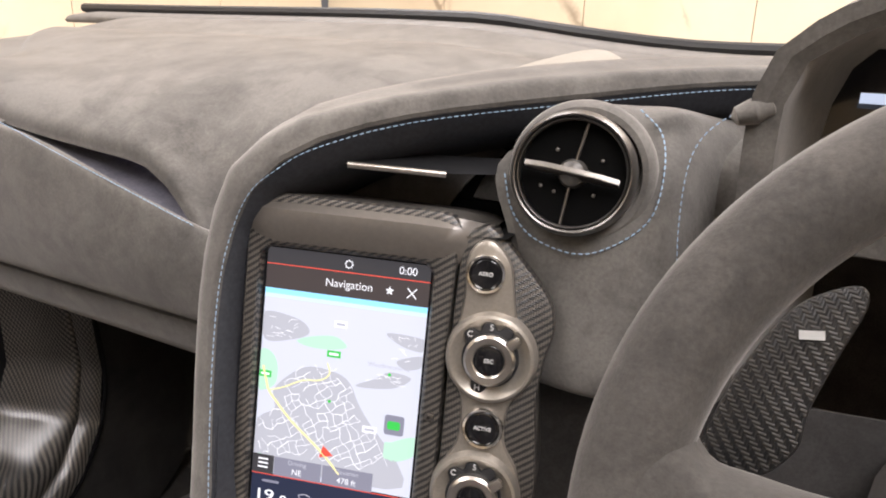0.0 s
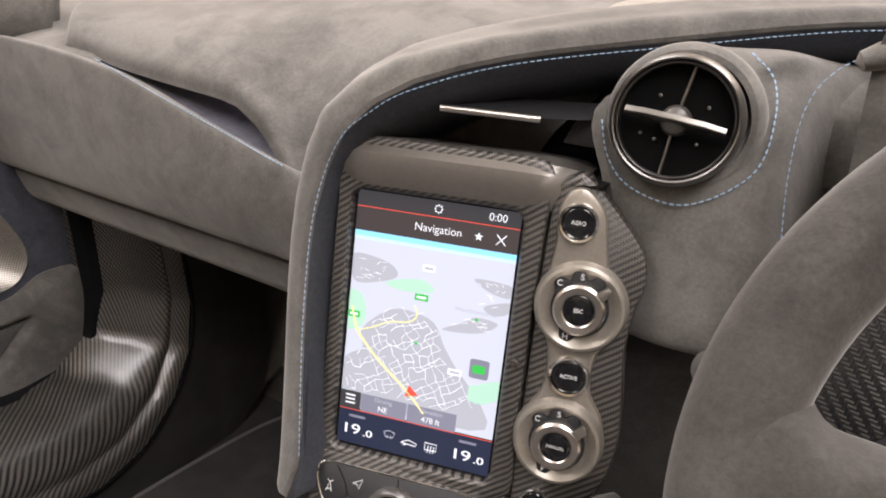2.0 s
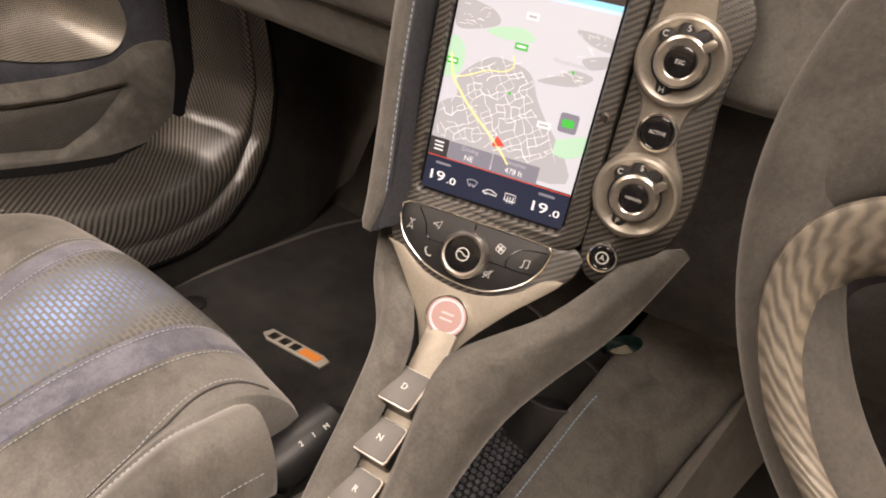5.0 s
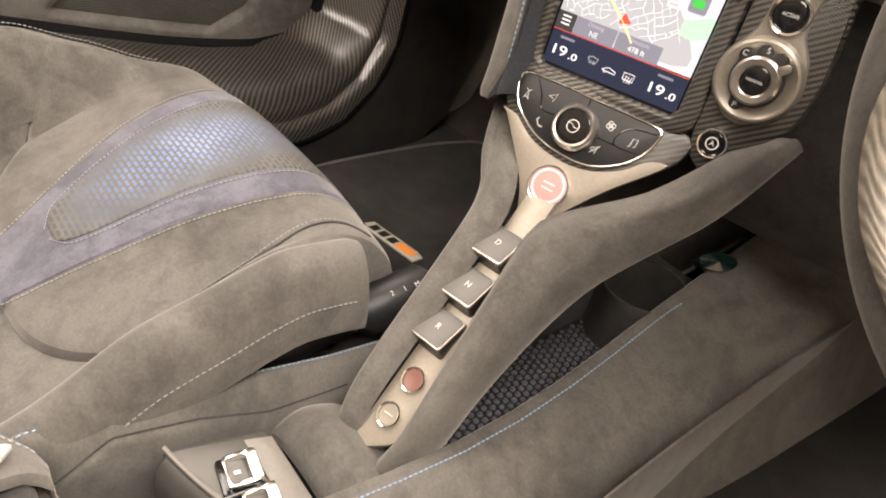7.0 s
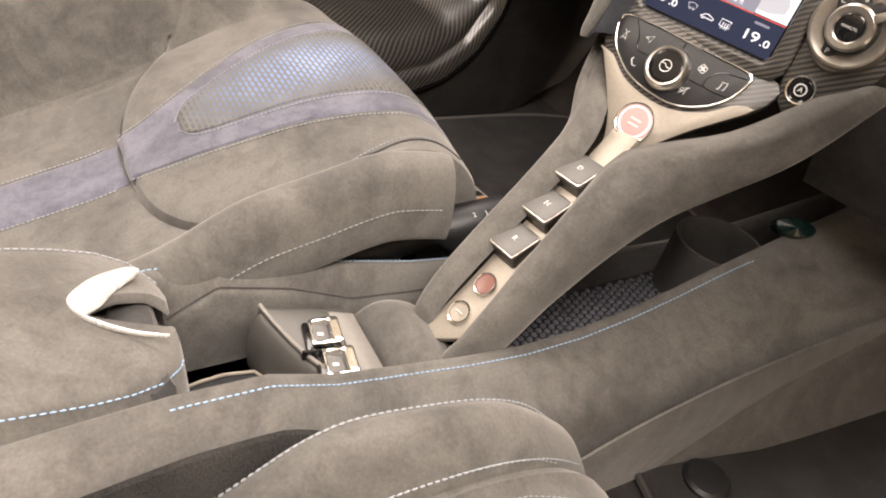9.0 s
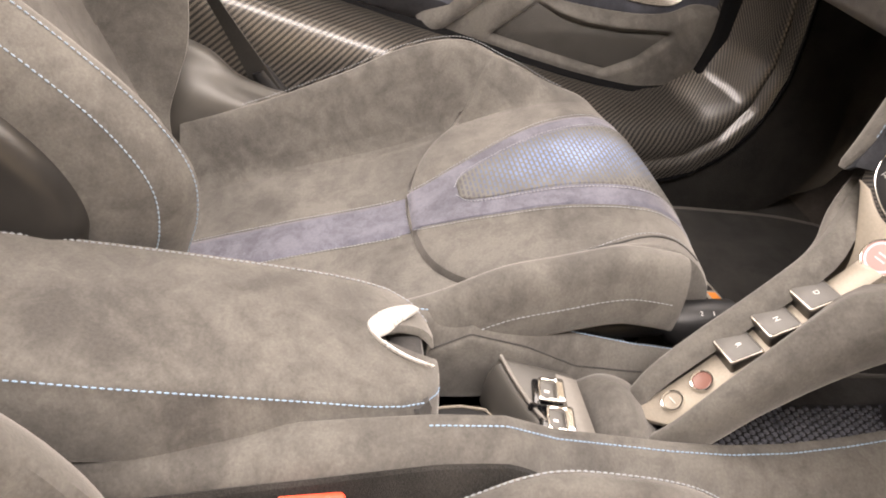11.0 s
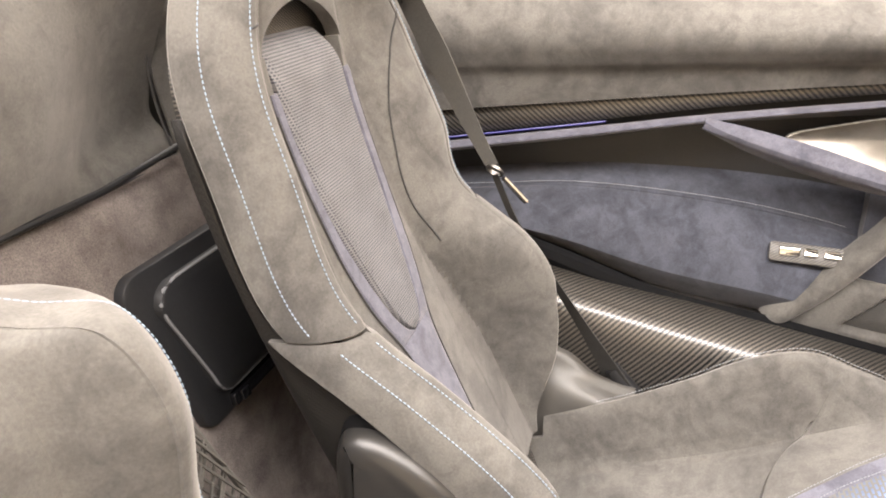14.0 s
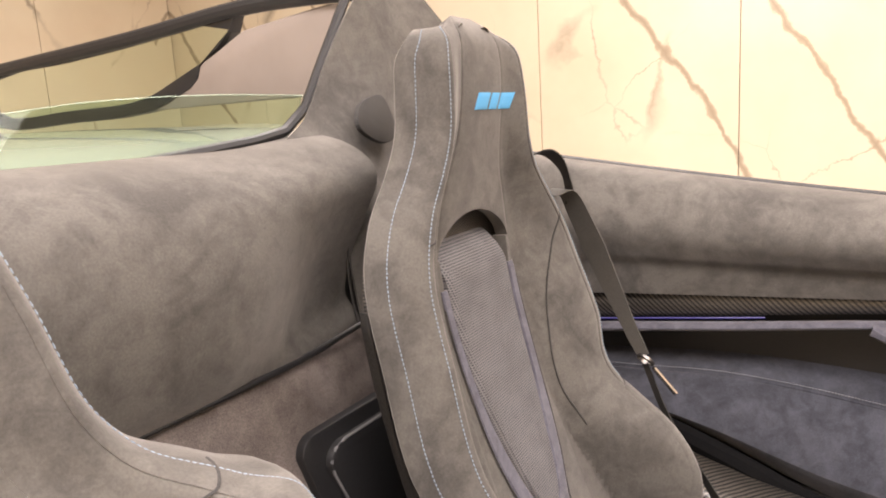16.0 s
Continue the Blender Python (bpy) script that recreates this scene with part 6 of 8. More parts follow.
swap_c = lambda v, a: seat_cushion(a, v)
REAR = [(-0.95, 0.075), (-0.80, 0.035), (-0.62, -0.012), (-0.40, -0.040), (-0.14, -0.054), (0.16, -0.054), (0.40, -0.045), (0.60, -0.020), (0.80, 0.030), (0.95, 0.09)]
pad_edge = lambda a: lerp(REAR, a)
part("cushion_centre", sheet(Geo(), swap_c, -0.355, pad_edge, -0.82, 0.76, 50, 64, 0, 0.02, 0.0015, -1), SUEDE, seat, "suede cushion panel")
part("cushion_stripe", sheet(Geo(), swap_c, -0.35, lambda a: pad_edge(a) - 0.001, -0.15, 0.155, 40, 12, 0.0022, 0.004, 0.002, -1), LAVENDER, seat, "lavender suede stripe")
part("thigh_pad", sheet(Geo(), swap_c, pad_edge, 0.30, -0.90, 0.80, 60, 60, 0.007, 0.060, 0.014, -1), SUEDE, seat, "raised suede thigh pad")
PATCH_A = [(-0.002, 0.0), (0.002, 0.09), (0.015, 0.16), (0.05, 0.24), (0.12, 0.35), (0.18, 0.42), (0.215, 0.45), (0.25, 0.46)]
BAND_A = [(-0.056, 0.165), (-0.03, 0.20), (0.02, 0.30), (0.06, 0.39), (0.12, 0.50), (0.18, 0.57), (0.215, 0.60), (0.25, 0.61)]
part("patch_base", sheet(Geo(), seat_cushion, lambda v: -0.86 * lerp(BAND_A, v), lambda v: (1.0 - 0.14 * min(1.0, max(0.0, v + 0.05) / 0.12)) * lerp(BAND_A, v), -0.052, 0.25, 40, 60, 0.0085, 0.004, 0.003, 1), LAVENDER, seat, "lavender suede band round the patch")
part("perforated_patch", sheet(Geo(), seat_cushion, lambda v: -0.80 * lerp(PATCH_A, v), lambda v: 0.78 * lerp(PATCH_A, v), -0.001, 0.252, 36, 56, 0.0100, 0.004, 0.003, 1), PATCH, seat, "perforated patch with bright blue backing")
for sgn in (-1, 1):
    part("cushion_stitching", stitches(Geo(), on(seat_cushion, [(sgn * (0.78 if sgn > 0 else 0.80) * (lerp(PATCH_A, v) + 0.02), v) for v in (-0.001, 0.01, 0.03, 0.06, 0.12, 0.18, 0.24)], 100, 0.0092, 1), 0.005, 0.0006), THREAD, seat)
    part("cushion_stitching", stitches(Geo(), on(seat_cushion, [(sgn * ((1.0 - 0.14 * min(1.0, max(0.0, v + 0.05) / 0.12)) if sgn > 0 else 0.86) * (lerp(BAND_A, v) + 0.012), v) for v in (-0.05, -0.02, 0.02, 0.06, 0.12, 0.18, 0.24)], 100, 0.0078, 1), 0.005, 0.0006), THREAD, seat)
    part("cushion_stitching", stitches(Geo(), on(seat_cushion, [(0.005 + sgn * 0.163, v) for v in (-0.34, -0.2, -0.06)], 60, 0.0012, 1), 0.005, 0.0007), THREAD, seat)
for lo, hi, sgn, v1 in ((0.755, 1.06, 1, 0.188), (-1.22, -0.755, -1, 0.28)):
    part("thigh_bolster", sheet(Geo(), thigh_top, lo, hi, -0.33, v1, 30, 80, 0.004 if sgn > 0 else 0.0010, 0.045 if sgn > 0 else 0.02, 0.012 if sgn > 0 else 0.0008, 1), SUEDE, seat, "suede thigh bolster")
    part("cushion_stitching", stitches(Geo(), on(thigh_top, [(sgn * (0.997 if sgn > 0 else 0.93), v) for v in (-0.30, -0.15, 0.0, 0.10, 0.17)], 120, 0.0046, 1), 0.0055, 0.00065), THREAD, seat)
part("cushion_stitching", stitches(Geo(), on(thigh_top, [(0.80, v) for v in (-0.25, -0.1, 0.0, 0.08, 0.15)], 90, 0.0044, 1), 0.0055, 0.00055), THREAD, seat)
CAP = [(0.745, 0.060), (0.735, 0.095), (0.70, 0.130), (0.675, 0.160), (0.69, 0.190), (0.74, 0.208)]
part("cap_seam", Geo().tube(on(seat_cushion, CAP, 50, 0.0072, 1), 0.0012, 6), SUEDE_DARK, seat, "dark piped seam on the pad's nose")
part("cushion_stitching", stitches(Geo(), on(seat_cushion, [(a - 0.022, v - 0.002) for a, v in CAP], 50, 0.0074, 1), 0.005, 0.0005), THREAD, seat)
part("base_shell", Geo().box(pose(XC, -0.04, 0.345), 0.34, 0.42, 0.07, 0.02), BLACK, seat, "black seat base")
kn = part("seat_switch", Geo().tube([(-0.098, 0.00, 0.452), (-0.098, 0.12, 0.463), (-0.099, 0.178, 0.470), (-0.101, 0.190, 0.468), (-0.101, 0.254, 0.470), (-0.102, 0.264, 0.469)], [0.012, 0.013, 0.013, 0.023, 0.023, 0.014], 16), BLACK, seat, "black seat switch bar")
for k, ch in enumerate(("2", "1", "M")):
    text("lettering", ch, 0.0065, frame_of((-0.0890, 0.212 + 0.013 * k, 0.4905), (0.0, 1.0, 0.1), (-1, 0, 0.6)), WHITE, kn)
part("seat_rail", Geo().box(pose(XC + 0.17, -0.05, 0.32), 0.03, 0.50, 0.035, 0.006), DARK_METAL, seat)

# driver's seat: the same seat mirrored, set lower and with its shoulders further forward
driver = thing("driver_seat", (0.325, -0.045, 0.30), "grey suede bucket seat with stitched shoulder", "seat", "bucket seats")
DRIVER_Z = [(0.40, -0.075), (0.60, -0.070), (0.70, -0.061), (0.80, -0.051), (0.88, -0.042), (0.95, -0.040), (1.02, -0.060), (1.08, -0.109), (1.14, -0.137), (1.23, -0.129), (1.30, -0.116)]
DRIVER_Y = [(0.40, -0.010), (0.60, -0.005), (0.70, 0.006), (0.80, 0.021), (0.88, 0.042), (0.95, 0.069), (1.02, 0.068), (1.08, 0.035), (1.14, -0.010), (1.23, -0.056), (1.30, -0.099)]
backrest(driver, lambda p: (0.335 - (p[0] - XC), p[1] + lerp(DRIVER_Y, p[2]), p[2] + lerp(DRIVER_Z, p[2])), 0.8, False)


def on_driver(p):
    """A point of the passenger cushion carried over to the driver's, which sits further forward and dips at both ends."""
    y = p[1] - 0.008
    return (0.322 - (p[0] - XC), y, p[2] - 0.010 - 2.0 * max(0.0, y + 0.03) ** 2 - 2.0 * max(0.0, -0.07 - y) ** 2)


for a, size in ((0.935, 0.0010), (0.80, 0.0009)):
    part("cushion_stitching", stitches(Geo(), [on_driver(p) for p in on(seat_cushion, [(a, v) for v in (-0.25, -0.15, -0.05, 0.05, 0.12, 0.17)], 120, 0.0052, 1)], 0.0055, size), THREAD, driver)
for c in list(seat.children):
    if c.name.split(".")[0] in ("cushion_centre", "cushion_stripe", "thigh_pad", "patch_base", "perforated_patch", "thigh_bolster", "cushion_stitching", "base_shell", "seat_rail"):
        me = c.data.copy()
        for q in me.vertices:
            low = q.co.z <= 0.36
            q.co = on_driver(q.co) if not low else (0.322 + XC - q.co.x, q.co.y, q.co.z)
        me.flip_normals()
        d = new(c.name.split(".")[0], me)
        d.parent = driver
        d.matrix_parent_inverse = Matrix.Translation(-driver.location)

# ---- seat belt ----
belt = thing("seat_belt", (-0.52, -0.4, 0.9), "grey webbing seat belt with metal tongue beside the seat", "seat belt")


def ribbon(pts, widths, dirs, th=0.0016, n=40):
    c, w, d = even(pts, n), np.interp(np.linspace(0, 1, n), np.linspace(0, 1, len(widths)), widths), catmull(dirs, n)
    tan = np.gradient(c, axis=0)
    g = Geo()
    rows = []
    for i in range(n):
        u = d[i] / np.linalg.norm(d[i])
        nn = np.cross(u, tan[i])
        nn /= np.linalg.norm(nn) + 1e-12
        rows.append([c[i] + u * w[i] / 2 + nn * th / 2, c[i] - u * w[i] / 2 + nn * th / 2, c[i] - u * w[i] / 2 - nn * th / 2, c[i] + u * w[i] / 2 - nn * th / 2])
    return g.grid(rows, close_v=True)


part("shoulder_loop", ribbon([(-0.425, -0.575, 1.105), (-0.437, -0.545, 1.130), (-0.462, -0.520, 1.136), (-0.492, -0.508, 1.115), (-0.515, -0.507, 1.080), (-0.523, -0.509, 1.058)], [0.030, 0.034, 0.036, 0.034, 0.028, 0.020], [(0.5, 0.8, -0.2), (0.6, 0.75, 0), (0.7, 0.6, 0.3), (0.7, 0.5, 0.5), (0.4, 0.8, 0.4)]), DARK_BELT, belt, "dark webbing loop over the shoulder")
part("shoulder_strap", ribbon([(-0.508, -0.535, 1.070), (-0.516, -0.512, 1.076), (-0.521, -0.490, 1.030), (-0.523, -0.460, 0.960), (-0.523, -0.425, 0.880), (-0.522, -0.403, 0.835)], [0.044, 0.046, 0.044, 0.034, 0.024, 0.018], [(0.5, 0.8, 0), (0.4, 0.9, 0), (0.35, 0.9, 0.3), (0.2, 0.9, 0.3), (0.1, 0.9, 0.3)]), BELT, belt)
part("lap_strap", ribbon([(-0.522, -0.400, 0.822), (-0.530, -0.370, 0.740), (-0.530, -0.310, 0.640), (-0.530, -0.255, 0.545), (-0.530, -0.225, 0.490)], [0.010, 0.012, 0.014, 0.024, 0.040], [(0.3, 0.8, 0.3), (0.5, 0.8, 0.3), (0.5, 0.8, 0.3), (0.4, 0.9, 0.3)]), DARK_BELT, belt)
part("tongue", Geo().lathe([(0.010, -0.003), (0.0135, -0.002), (0.0135, 0.002), (0.010, 0.003), (0.010, -0.003)], frame_of((-0.516, -0.398, 0.830), (0, 1, -0.5), (0.7, 0.2, 0.6)), 20), DARK_METAL, belt)
part("tongue_blade", Geo().box(frame_of((-0.520, -0.372, 0.800), (0, 0.62, -0.70), (0.7, 0.3, 0.5)), 0.048, 0.015, 0.003, 0.001), CHROME, belt, "polished steel tongue blade")
part("anchor", Geo().tube([(-0.535, -0.235, 0.515), (-0.535, -0.20, 0.455)], [0.012, 0.022], 12), BLACK, belt)
anchor = thing("anchor_cover", (-0.51, -0.29, 0.48), "curved grey satin cover over the belt anchor", "trim cover")
part("cover", sheet(Geo(), curve_fn([[(-0.550, y, z - 0.03) for y, z in ((-0.42, 0.53), (-0.36, 0.55), (-0.30, 0.525), (-0.25, 0.490), (-0.19, 0.470))], [(-0.525, y, z) for y, z in ((-0.40, 0.550), (-0.35, 0.556), (-0.30, 0.540), (-0.26, 0.505), (-0.20, 0.484))], [(-0.505, y, z) for y, z in ((-0.39, 0.532), (-0.345, 0.532), (-0.30, 0.520), (-0.25, 0.494), (-0.20, 0.478))], [(-0.478, y, z) for y, z in ((-0.38, 0.490), (-0.33, 0.490), (-0.29, 0.486), (-0.24, 0.480), (-0.20, 0.470))], [(-0.470, y, 0.42) for y in (-0.38, -0.33, -0.29, -0.24, -0.20)]]), 0, 1, 0, 1, 30, 20, 0, 0.004, 0.003, 1), SHELL, anchor)
buckle = thing("belt_buckle", (0.13, -0.16, 0.44), "black seat belt buckle with a red release button", "buckle")
part("housing", Geo().box(pose(0.130, -0.158, 0.481, -8, 12, 6), 0.030, 0.062, 0.075, 0.005), BLACK, buckle)
part("release_button", Geo().box(pose(0.123, -0.156, 0.5180, -8, 12, 6), 0.018, 0.044, 0.010, 0.003), RED, buckle, "red release button")

# ---- passenger door ----
door = thing("passenger_door", (-0.70, 0.0, 0.45), "grey suede door panel with carbon strip and lavender ledge", "door")
YD = (-0.66, -0.52, -0.30, -0.10, 0.10, 0.30, 0.50)
belt_z = lambda y: lerp([(-0.70, 1.108), (-0.615, 1.096), (-0.396, 1.064), (-0.107, 1.027), (0.2, 0.994), (0.55, 0.95)], y)
st_z = lambda y: lerp([(-0.70, 0.868), (-0.519, 0.878), (-0.305, 0.888), (-0.10, 0.897), (0.2, 0.908), (0.55, 0.92)], y)
sb_z = lambda y: lerp([(-0.70, 0.812), (-0.52, 0.830), (-0.304, 0.850), (-0.10, 0.870), (0.2, 0.890), (0.55, 0.908)], y)
lb_z = lambda y: lerp([(-0.70, 0.786), (-0.521, 0.805), (-0.304, 0.827), (-0.10, 0.850), (0.2, 0.874), (0.55, 0.895)], y)
mid_z = lambda y: lerp([(-0.70, 0.735), (-0.453, 0.745), (-0.30, 0.749), (-0.094, 0.726), (0.05, 0.695), (0.16, 0.66), (0.30, 0.62), (0.55, 0.58)], y)
low_z = lambda y: lerp([(-0.70, 0.72), (-0.50, 0.70), (-0.351, 0.654), (-0.169, 0.579), (0.007, 0.540), (0.2, 0.492), (0.367, 0.468), (0.44, 0.50), (0.472, 0.56)], y)
upper = curve_fn([[(x, y, zf(y)) for y in YD] for x, zf in ((-0.800, lambda y: belt_z(y) + 0.004), (-0.745, lambda y: belt_z(y) + 0.006), (-0.705, lambda y: belt_z(y) - 0.012), (-0.668, lambda y: belt_z(y) * 0.62 + st_z(y) * 0.38), (-0.678, lambda y: belt_z(y) * 0.40 + st_z(y) * 0.60), (-0.694, lambda y: belt_z(y) * 0.26 + st_z(y) * 0.74), (-0.704, st_z))])
part("door_core", Geo().box(pose(-0.795, -0.10, 0.80), 0.06, 1.20, 0.48, 0.02), BLACK, door, "black inner door frame")
part("upper_pad", sheet(Geo(), upper, 0, 1, 0, 1, 50, 40, 0, 0.006, 0.004, 1), SUEDE, door, "padded suede door top")
part("stitching", stitches(Geo(), on(upper, [(0.02, 0.72), (0.15, 0.78), (0.3, 0.82), (0.6, 0.83), (0.98, 0.82)], 120, 0.0006, 1), 0.0055, 0.0008), THREAD, door)
part("belt_rail", Geo().tube([(-0.752, y, belt_z(y) + 0.006) for y in np.linspace(-0.70, 0.5, 30)], 0.004, 8), DARK_METAL, door, "thin metal belt rail")
part("window_seal", Geo().tube([(-0.772, y, belt_z(y) + 0.008) for y in np.linspace(-0.70, 0.5, 30)], 0.009, 8), BLACK, door)
strip_fn = lambda y, t: (-0.712 + 0.004 * math.sin(t * 3.14), y, sb_z(y) + (st_z(y) - sb_z(y)) * t)
part("carbon_strip", sheet(Geo(), strip_fn, -0.68, 0.50, 0, 1, 40, 8, 0, 0.004, 0.002, 1), CARBON_SILL, door, "carbon fibre door strip")
part("strip_trim", Geo().tube([(-0.706, y, st_z(y) - 0.001) for y in np.linspace(-0.68, 0.5, 40)], 0.0022, 8), SATIN_METAL, door, "thin bright trim line")
part("strip_light", Geo().tube([(-0.7035, y, sb_z(y) - 0.0005) for y in np.linspace(-0.66, -0.26, 30)], 0.0014, 6), glowing("blue_strip_light", (0.10, 0.09, 0.50), 0.22), door, "dim blue strip light")
part("ledge", sheet(Geo(), lambda y, t: (-0.706 + 0.022 * math.sin(t * 3.14), y, lb_z(y) + (sb_z(y) - 0.004 - lb_z(y)) * t), -0.68, 0.50, 0, 1, 40, 10, 0, 0.004, 0.003, 1), LAVENDER, door, "lavender suede ledge")
middle = lambda y, t: (-0.716 - 0.062 * min(1.0, t / 0.15) + 0.066 * max(0.0, (t - 0.5) / 0.5) ** 2, y, lb_z(y) + (mid_z(y) - lb_z(y)) * t)
part("recess_panel", sheet(Geo(), middle, -0.68, 0.46, 0, 1, 40, 14, 0, 0.004, 0.003, -1), SUEDE_BLUE, door, "slate suede door recess")
armr = lambda y, t: (-0.714 + 0.062 * math.sin(min(1.0, t * 1.25) * 1.57) - 0.034 * max(0.0, t - 0.70) / 0.30, y, mid_z(y) + (low_z(y) - mid_z(y)) * t)
part("arm_bulge", sheet(Geo(), armr, -0.66, lambda t: 0.155 - 0.14 * t, 0, 1, 44, 24, 0, 0.005, 0.004, -1), SUEDE_BLUE, door, "slate suede armrest bulge")
POCKET = [(0.104, 0.544), (0.135, 0.570), (0.166, 0.594), (0.205, 0.576), (0.245, 0.566), (0.31, 0.561), (0.386, 0.563), (0.375, 0.552), (0.345, 0.524), (0.297, 0.502), (0.20, 0.522)]
SLATE_LINE = [(0.02, 0.63), (0.10, 0.622), (0.162, 0.610), (0.234, 0.599), (0.324, 0.593), (0.38, 0.598), (0.42, 0.615), (0.468, 0.614)]


def edge_distance(y, z, loop):
    """Distance to a closed outline, positive outside it."""
    best, found = 9.0, False
    for (a, b), (c, d) in zip(loop, loop[1:] + loop[:1]):
        t = min(1.0, max(0.0, ((y - a) * (c - a) + (z - b) * (d - b)) / ((c - a) ** 2 + (d - b) ** 2)))
        best = min(best, math.hypot(y - a - t * (c - a), z - b - t * (d - b)))
        if (b > z) != (d > z) and y < (c - a) * (z - b) / (d - b) + a:
            found = not found
    return -best if found else best


def low_panel(y, t):
    z = lerp(SLATE_LINE, y) + (low_z(y) - lerp(SLATE_LINE, y)) * t
    return (-0.679 + 0.008 * math.sin(t * 2.6) + 0.015 * soft_step((edge_distance(y, z, POCKET) + 0.003) / 0.014) * soft_step((t + 0.04) / 0.22) - 0.012 * soft_step((y - 0.44) / 0.03), y, z)


part("lower_panel", sheet(Geo(), low_panel, lambda t: 0.085 - 0.085 * t, 0.472, 0, 1, 100, 60, 0, 0.008, 0.006, -1), SUEDE, door, "suede lower door panel with a pressed pocket")
part("stitching", stitches(Geo(), on(middle, [(y, 0.985) for y in (-0.62, -0.4, -0.2, 0.0, 0.1)], 100, 0.002, -1), 0.0055, 0.0008), THREAD, door)
part("door_seal", Geo().tube(even([(-0.657, y, low_z(y) - 0.005) for y in np.linspace(-0.64, 0.34, 12)] + [(-0.658, 0.385, 0.464), (-0.660, 0.425, 0.471), (-0.663, 0.458, 0.498), (-0.667, 0.476, 0.545), (-0.672, 0.483, 0.62), (-0.680, 0.484, 0.80)], 90), 0.0180, 8), RUBBER, door, "black rubber door seal")
LOW_DISH = [(0.188, 0.682), (0.200, 0.657), (0.222, 0.639), (0.262, 0.621), (0.32, 0.609), (0.380, 0.607), (0.405, 0.628), (0.408, 0.655), (0.394, 0.69), (0.365, 0.74), (0.33, 0.79), (0.28, 0.80), (0.235, 0.755)]
UP_DISH = [(-0.004, 0.834), (0.07, 0.806), (0.145, 0.774), (0.205, 0.776), (0.262, 0.826), (0.235, 0.860), (0.15, 0.862), (0.07, 0.852)]
LOW_LOOP = smooth_loop(LOW_DISH, 96)


def slate_reach(c, q):
    """How far the ray from c through q runs inside the slate panel."""
    d = (q - c) / np.linalg.norm(q - c)
    r = np.linalg.norm(q - c)
    while True:
        y, z = c + d * (r + 0.002)
        if not (0.112 < y < 0.470 and lerp(SLATE_LINE, y) - 0.012 < z < (0.765 if y < 0.275 else 0.905)):
            return c + d * r
        r += 0.002


centre = np.mean(LOW_LOOP, axis=0)
inner = [np.array(q) for q in LOW_LOOP]
outer = [slate_reach(centre, q) for q in inner]
rows = [[(-0.680 + dx, *(a * (1 - k) + b * k)) for a, b in zip(inner, outer)] for k, dx in ((0.0, -0.020), (0.0, -0.002), (0.02, 0.0), (0.3, 0.001), (0.6, 0.0), (0.9, -0.001), (0.98, -0.003), (1.0, -0.020))]
part("front_panel", Geo().grid(rows, close_v=True), SUEDE_BLUE, door, "slate suede panel round the dished trims")
strap = curve_fn([[(-0.668 + dx, y + dy, z + dz) for y, z in ((-0.005, 0.545), (0.05, 0.588), (0.10, 0.638), (0.161, 0.712), (0.200, 0.775), (0.235, 0.845))] for dx, dy, dz in ((-0.02, 0.012, -0.018), (0.012, 0.008, -0.012), (0.022, 0.0, 0.0), (0.010, -0.010, 0.012), (-0.02, -0.016, 0.016))])
part("pull_strap", sheet(Geo(), strap, 0, 1, 0, 1, 36, 16, 0, 0.004, 0.004, 1), SUEDE, door, "suede diagonal pull strap")
blade = curve_fn([[(x, y, z) for x, y, z in r] for r in (
    [(-0.690, -0.117, 0.850), (-0.680, -0.05, 0.815), (-0.670, 0.03, 0.785), (-0.664, 0.10, 0.765), (-0.662, 0.167, 0.753), (-0.664, 0.215, 0.764), (-0.675, 0.26, 0.81)],
    [(-0.676, -0.117, 0.853), (-0.656, -0.05, 0.830), (-0.644, 0.025, 0.805), (-0.636, 0.09, 0.785), (-0.634, 0.160, 0.764), (-0.636, 0.208, 0.770), (-0.650, 0.255, 0.81)],
    [(-0.690, -0.117, 0.856), (-0.672, -0.05, 0.844), (-0.664, 0.02, 0.824), (-0.658, 0.08, 0.802), (-0.656, 0.150, 0.775), (-0.658, 0.200, 0.777), (-0.665, 0.25, 0.81)])])
part("pull_handle", sheet(Geo(), blade, 0, 1, 0, 1, 36, 14, 0, 0.006, 0.004, -1), LAVENDER, door, "lavender suede pull handle")
SIDE = Matrix(((0, 0, 1, 0), (1, 0, 0, 0), (0, 1, 0, 0), (0, 0, 0, 1)))


def dish(name, outline, x, depth, material, label):
    """A dished oval trim in the door: rings shrink inward and sink."""
    o = np.array(smooth_loop(outline, 48))
    c = o.mean(0)
    rows = [[(x + dx, *(c + (q - c) * k)) for q in o] for k, dx in [(1.015, -0.006), (1.012, 0.0012), (1.0, 0.0018), (0.985, 0.0)] + [(k, -depth * (1 - (k / 0.985) ** 2)) for k in (0.96, 0.92, 0.85, 0.75, 0.6, 0.4, 0.2, 0.001)]]
    return part(name, Geo().grid(rows, close_v=True), material, door, label)


dish("lower_dish", LOW_DISH, -0.679, 0.052, DOOR_MESH, "dished satin metal mesh trim")
dish("upper_dish", UP_DISH, -0.676, 0.016, DOOR_MESH, "dished satin metal mesh pull cup")
part("speaker_grille", Geo().prism(POCKET, -0.004, 0.002, Matrix.Translation((-0.6695, 0, 0)) @ SIDE, 0.001), GRILLE, door, "dark speaker grille in the pocket")
MS = frame_of((-0.6735, 0.042, 0.655), (0, 0.99, -0.10), (-0.55, 0.0, 0.83))
swp = part("switch_plate", Geo().prism(rounded(-0.054, -0.016, 0.054, 0.014, 0.006), -0.004, 0.0025, MS, 0.001), CARBON, door, "small carbon switch plate")
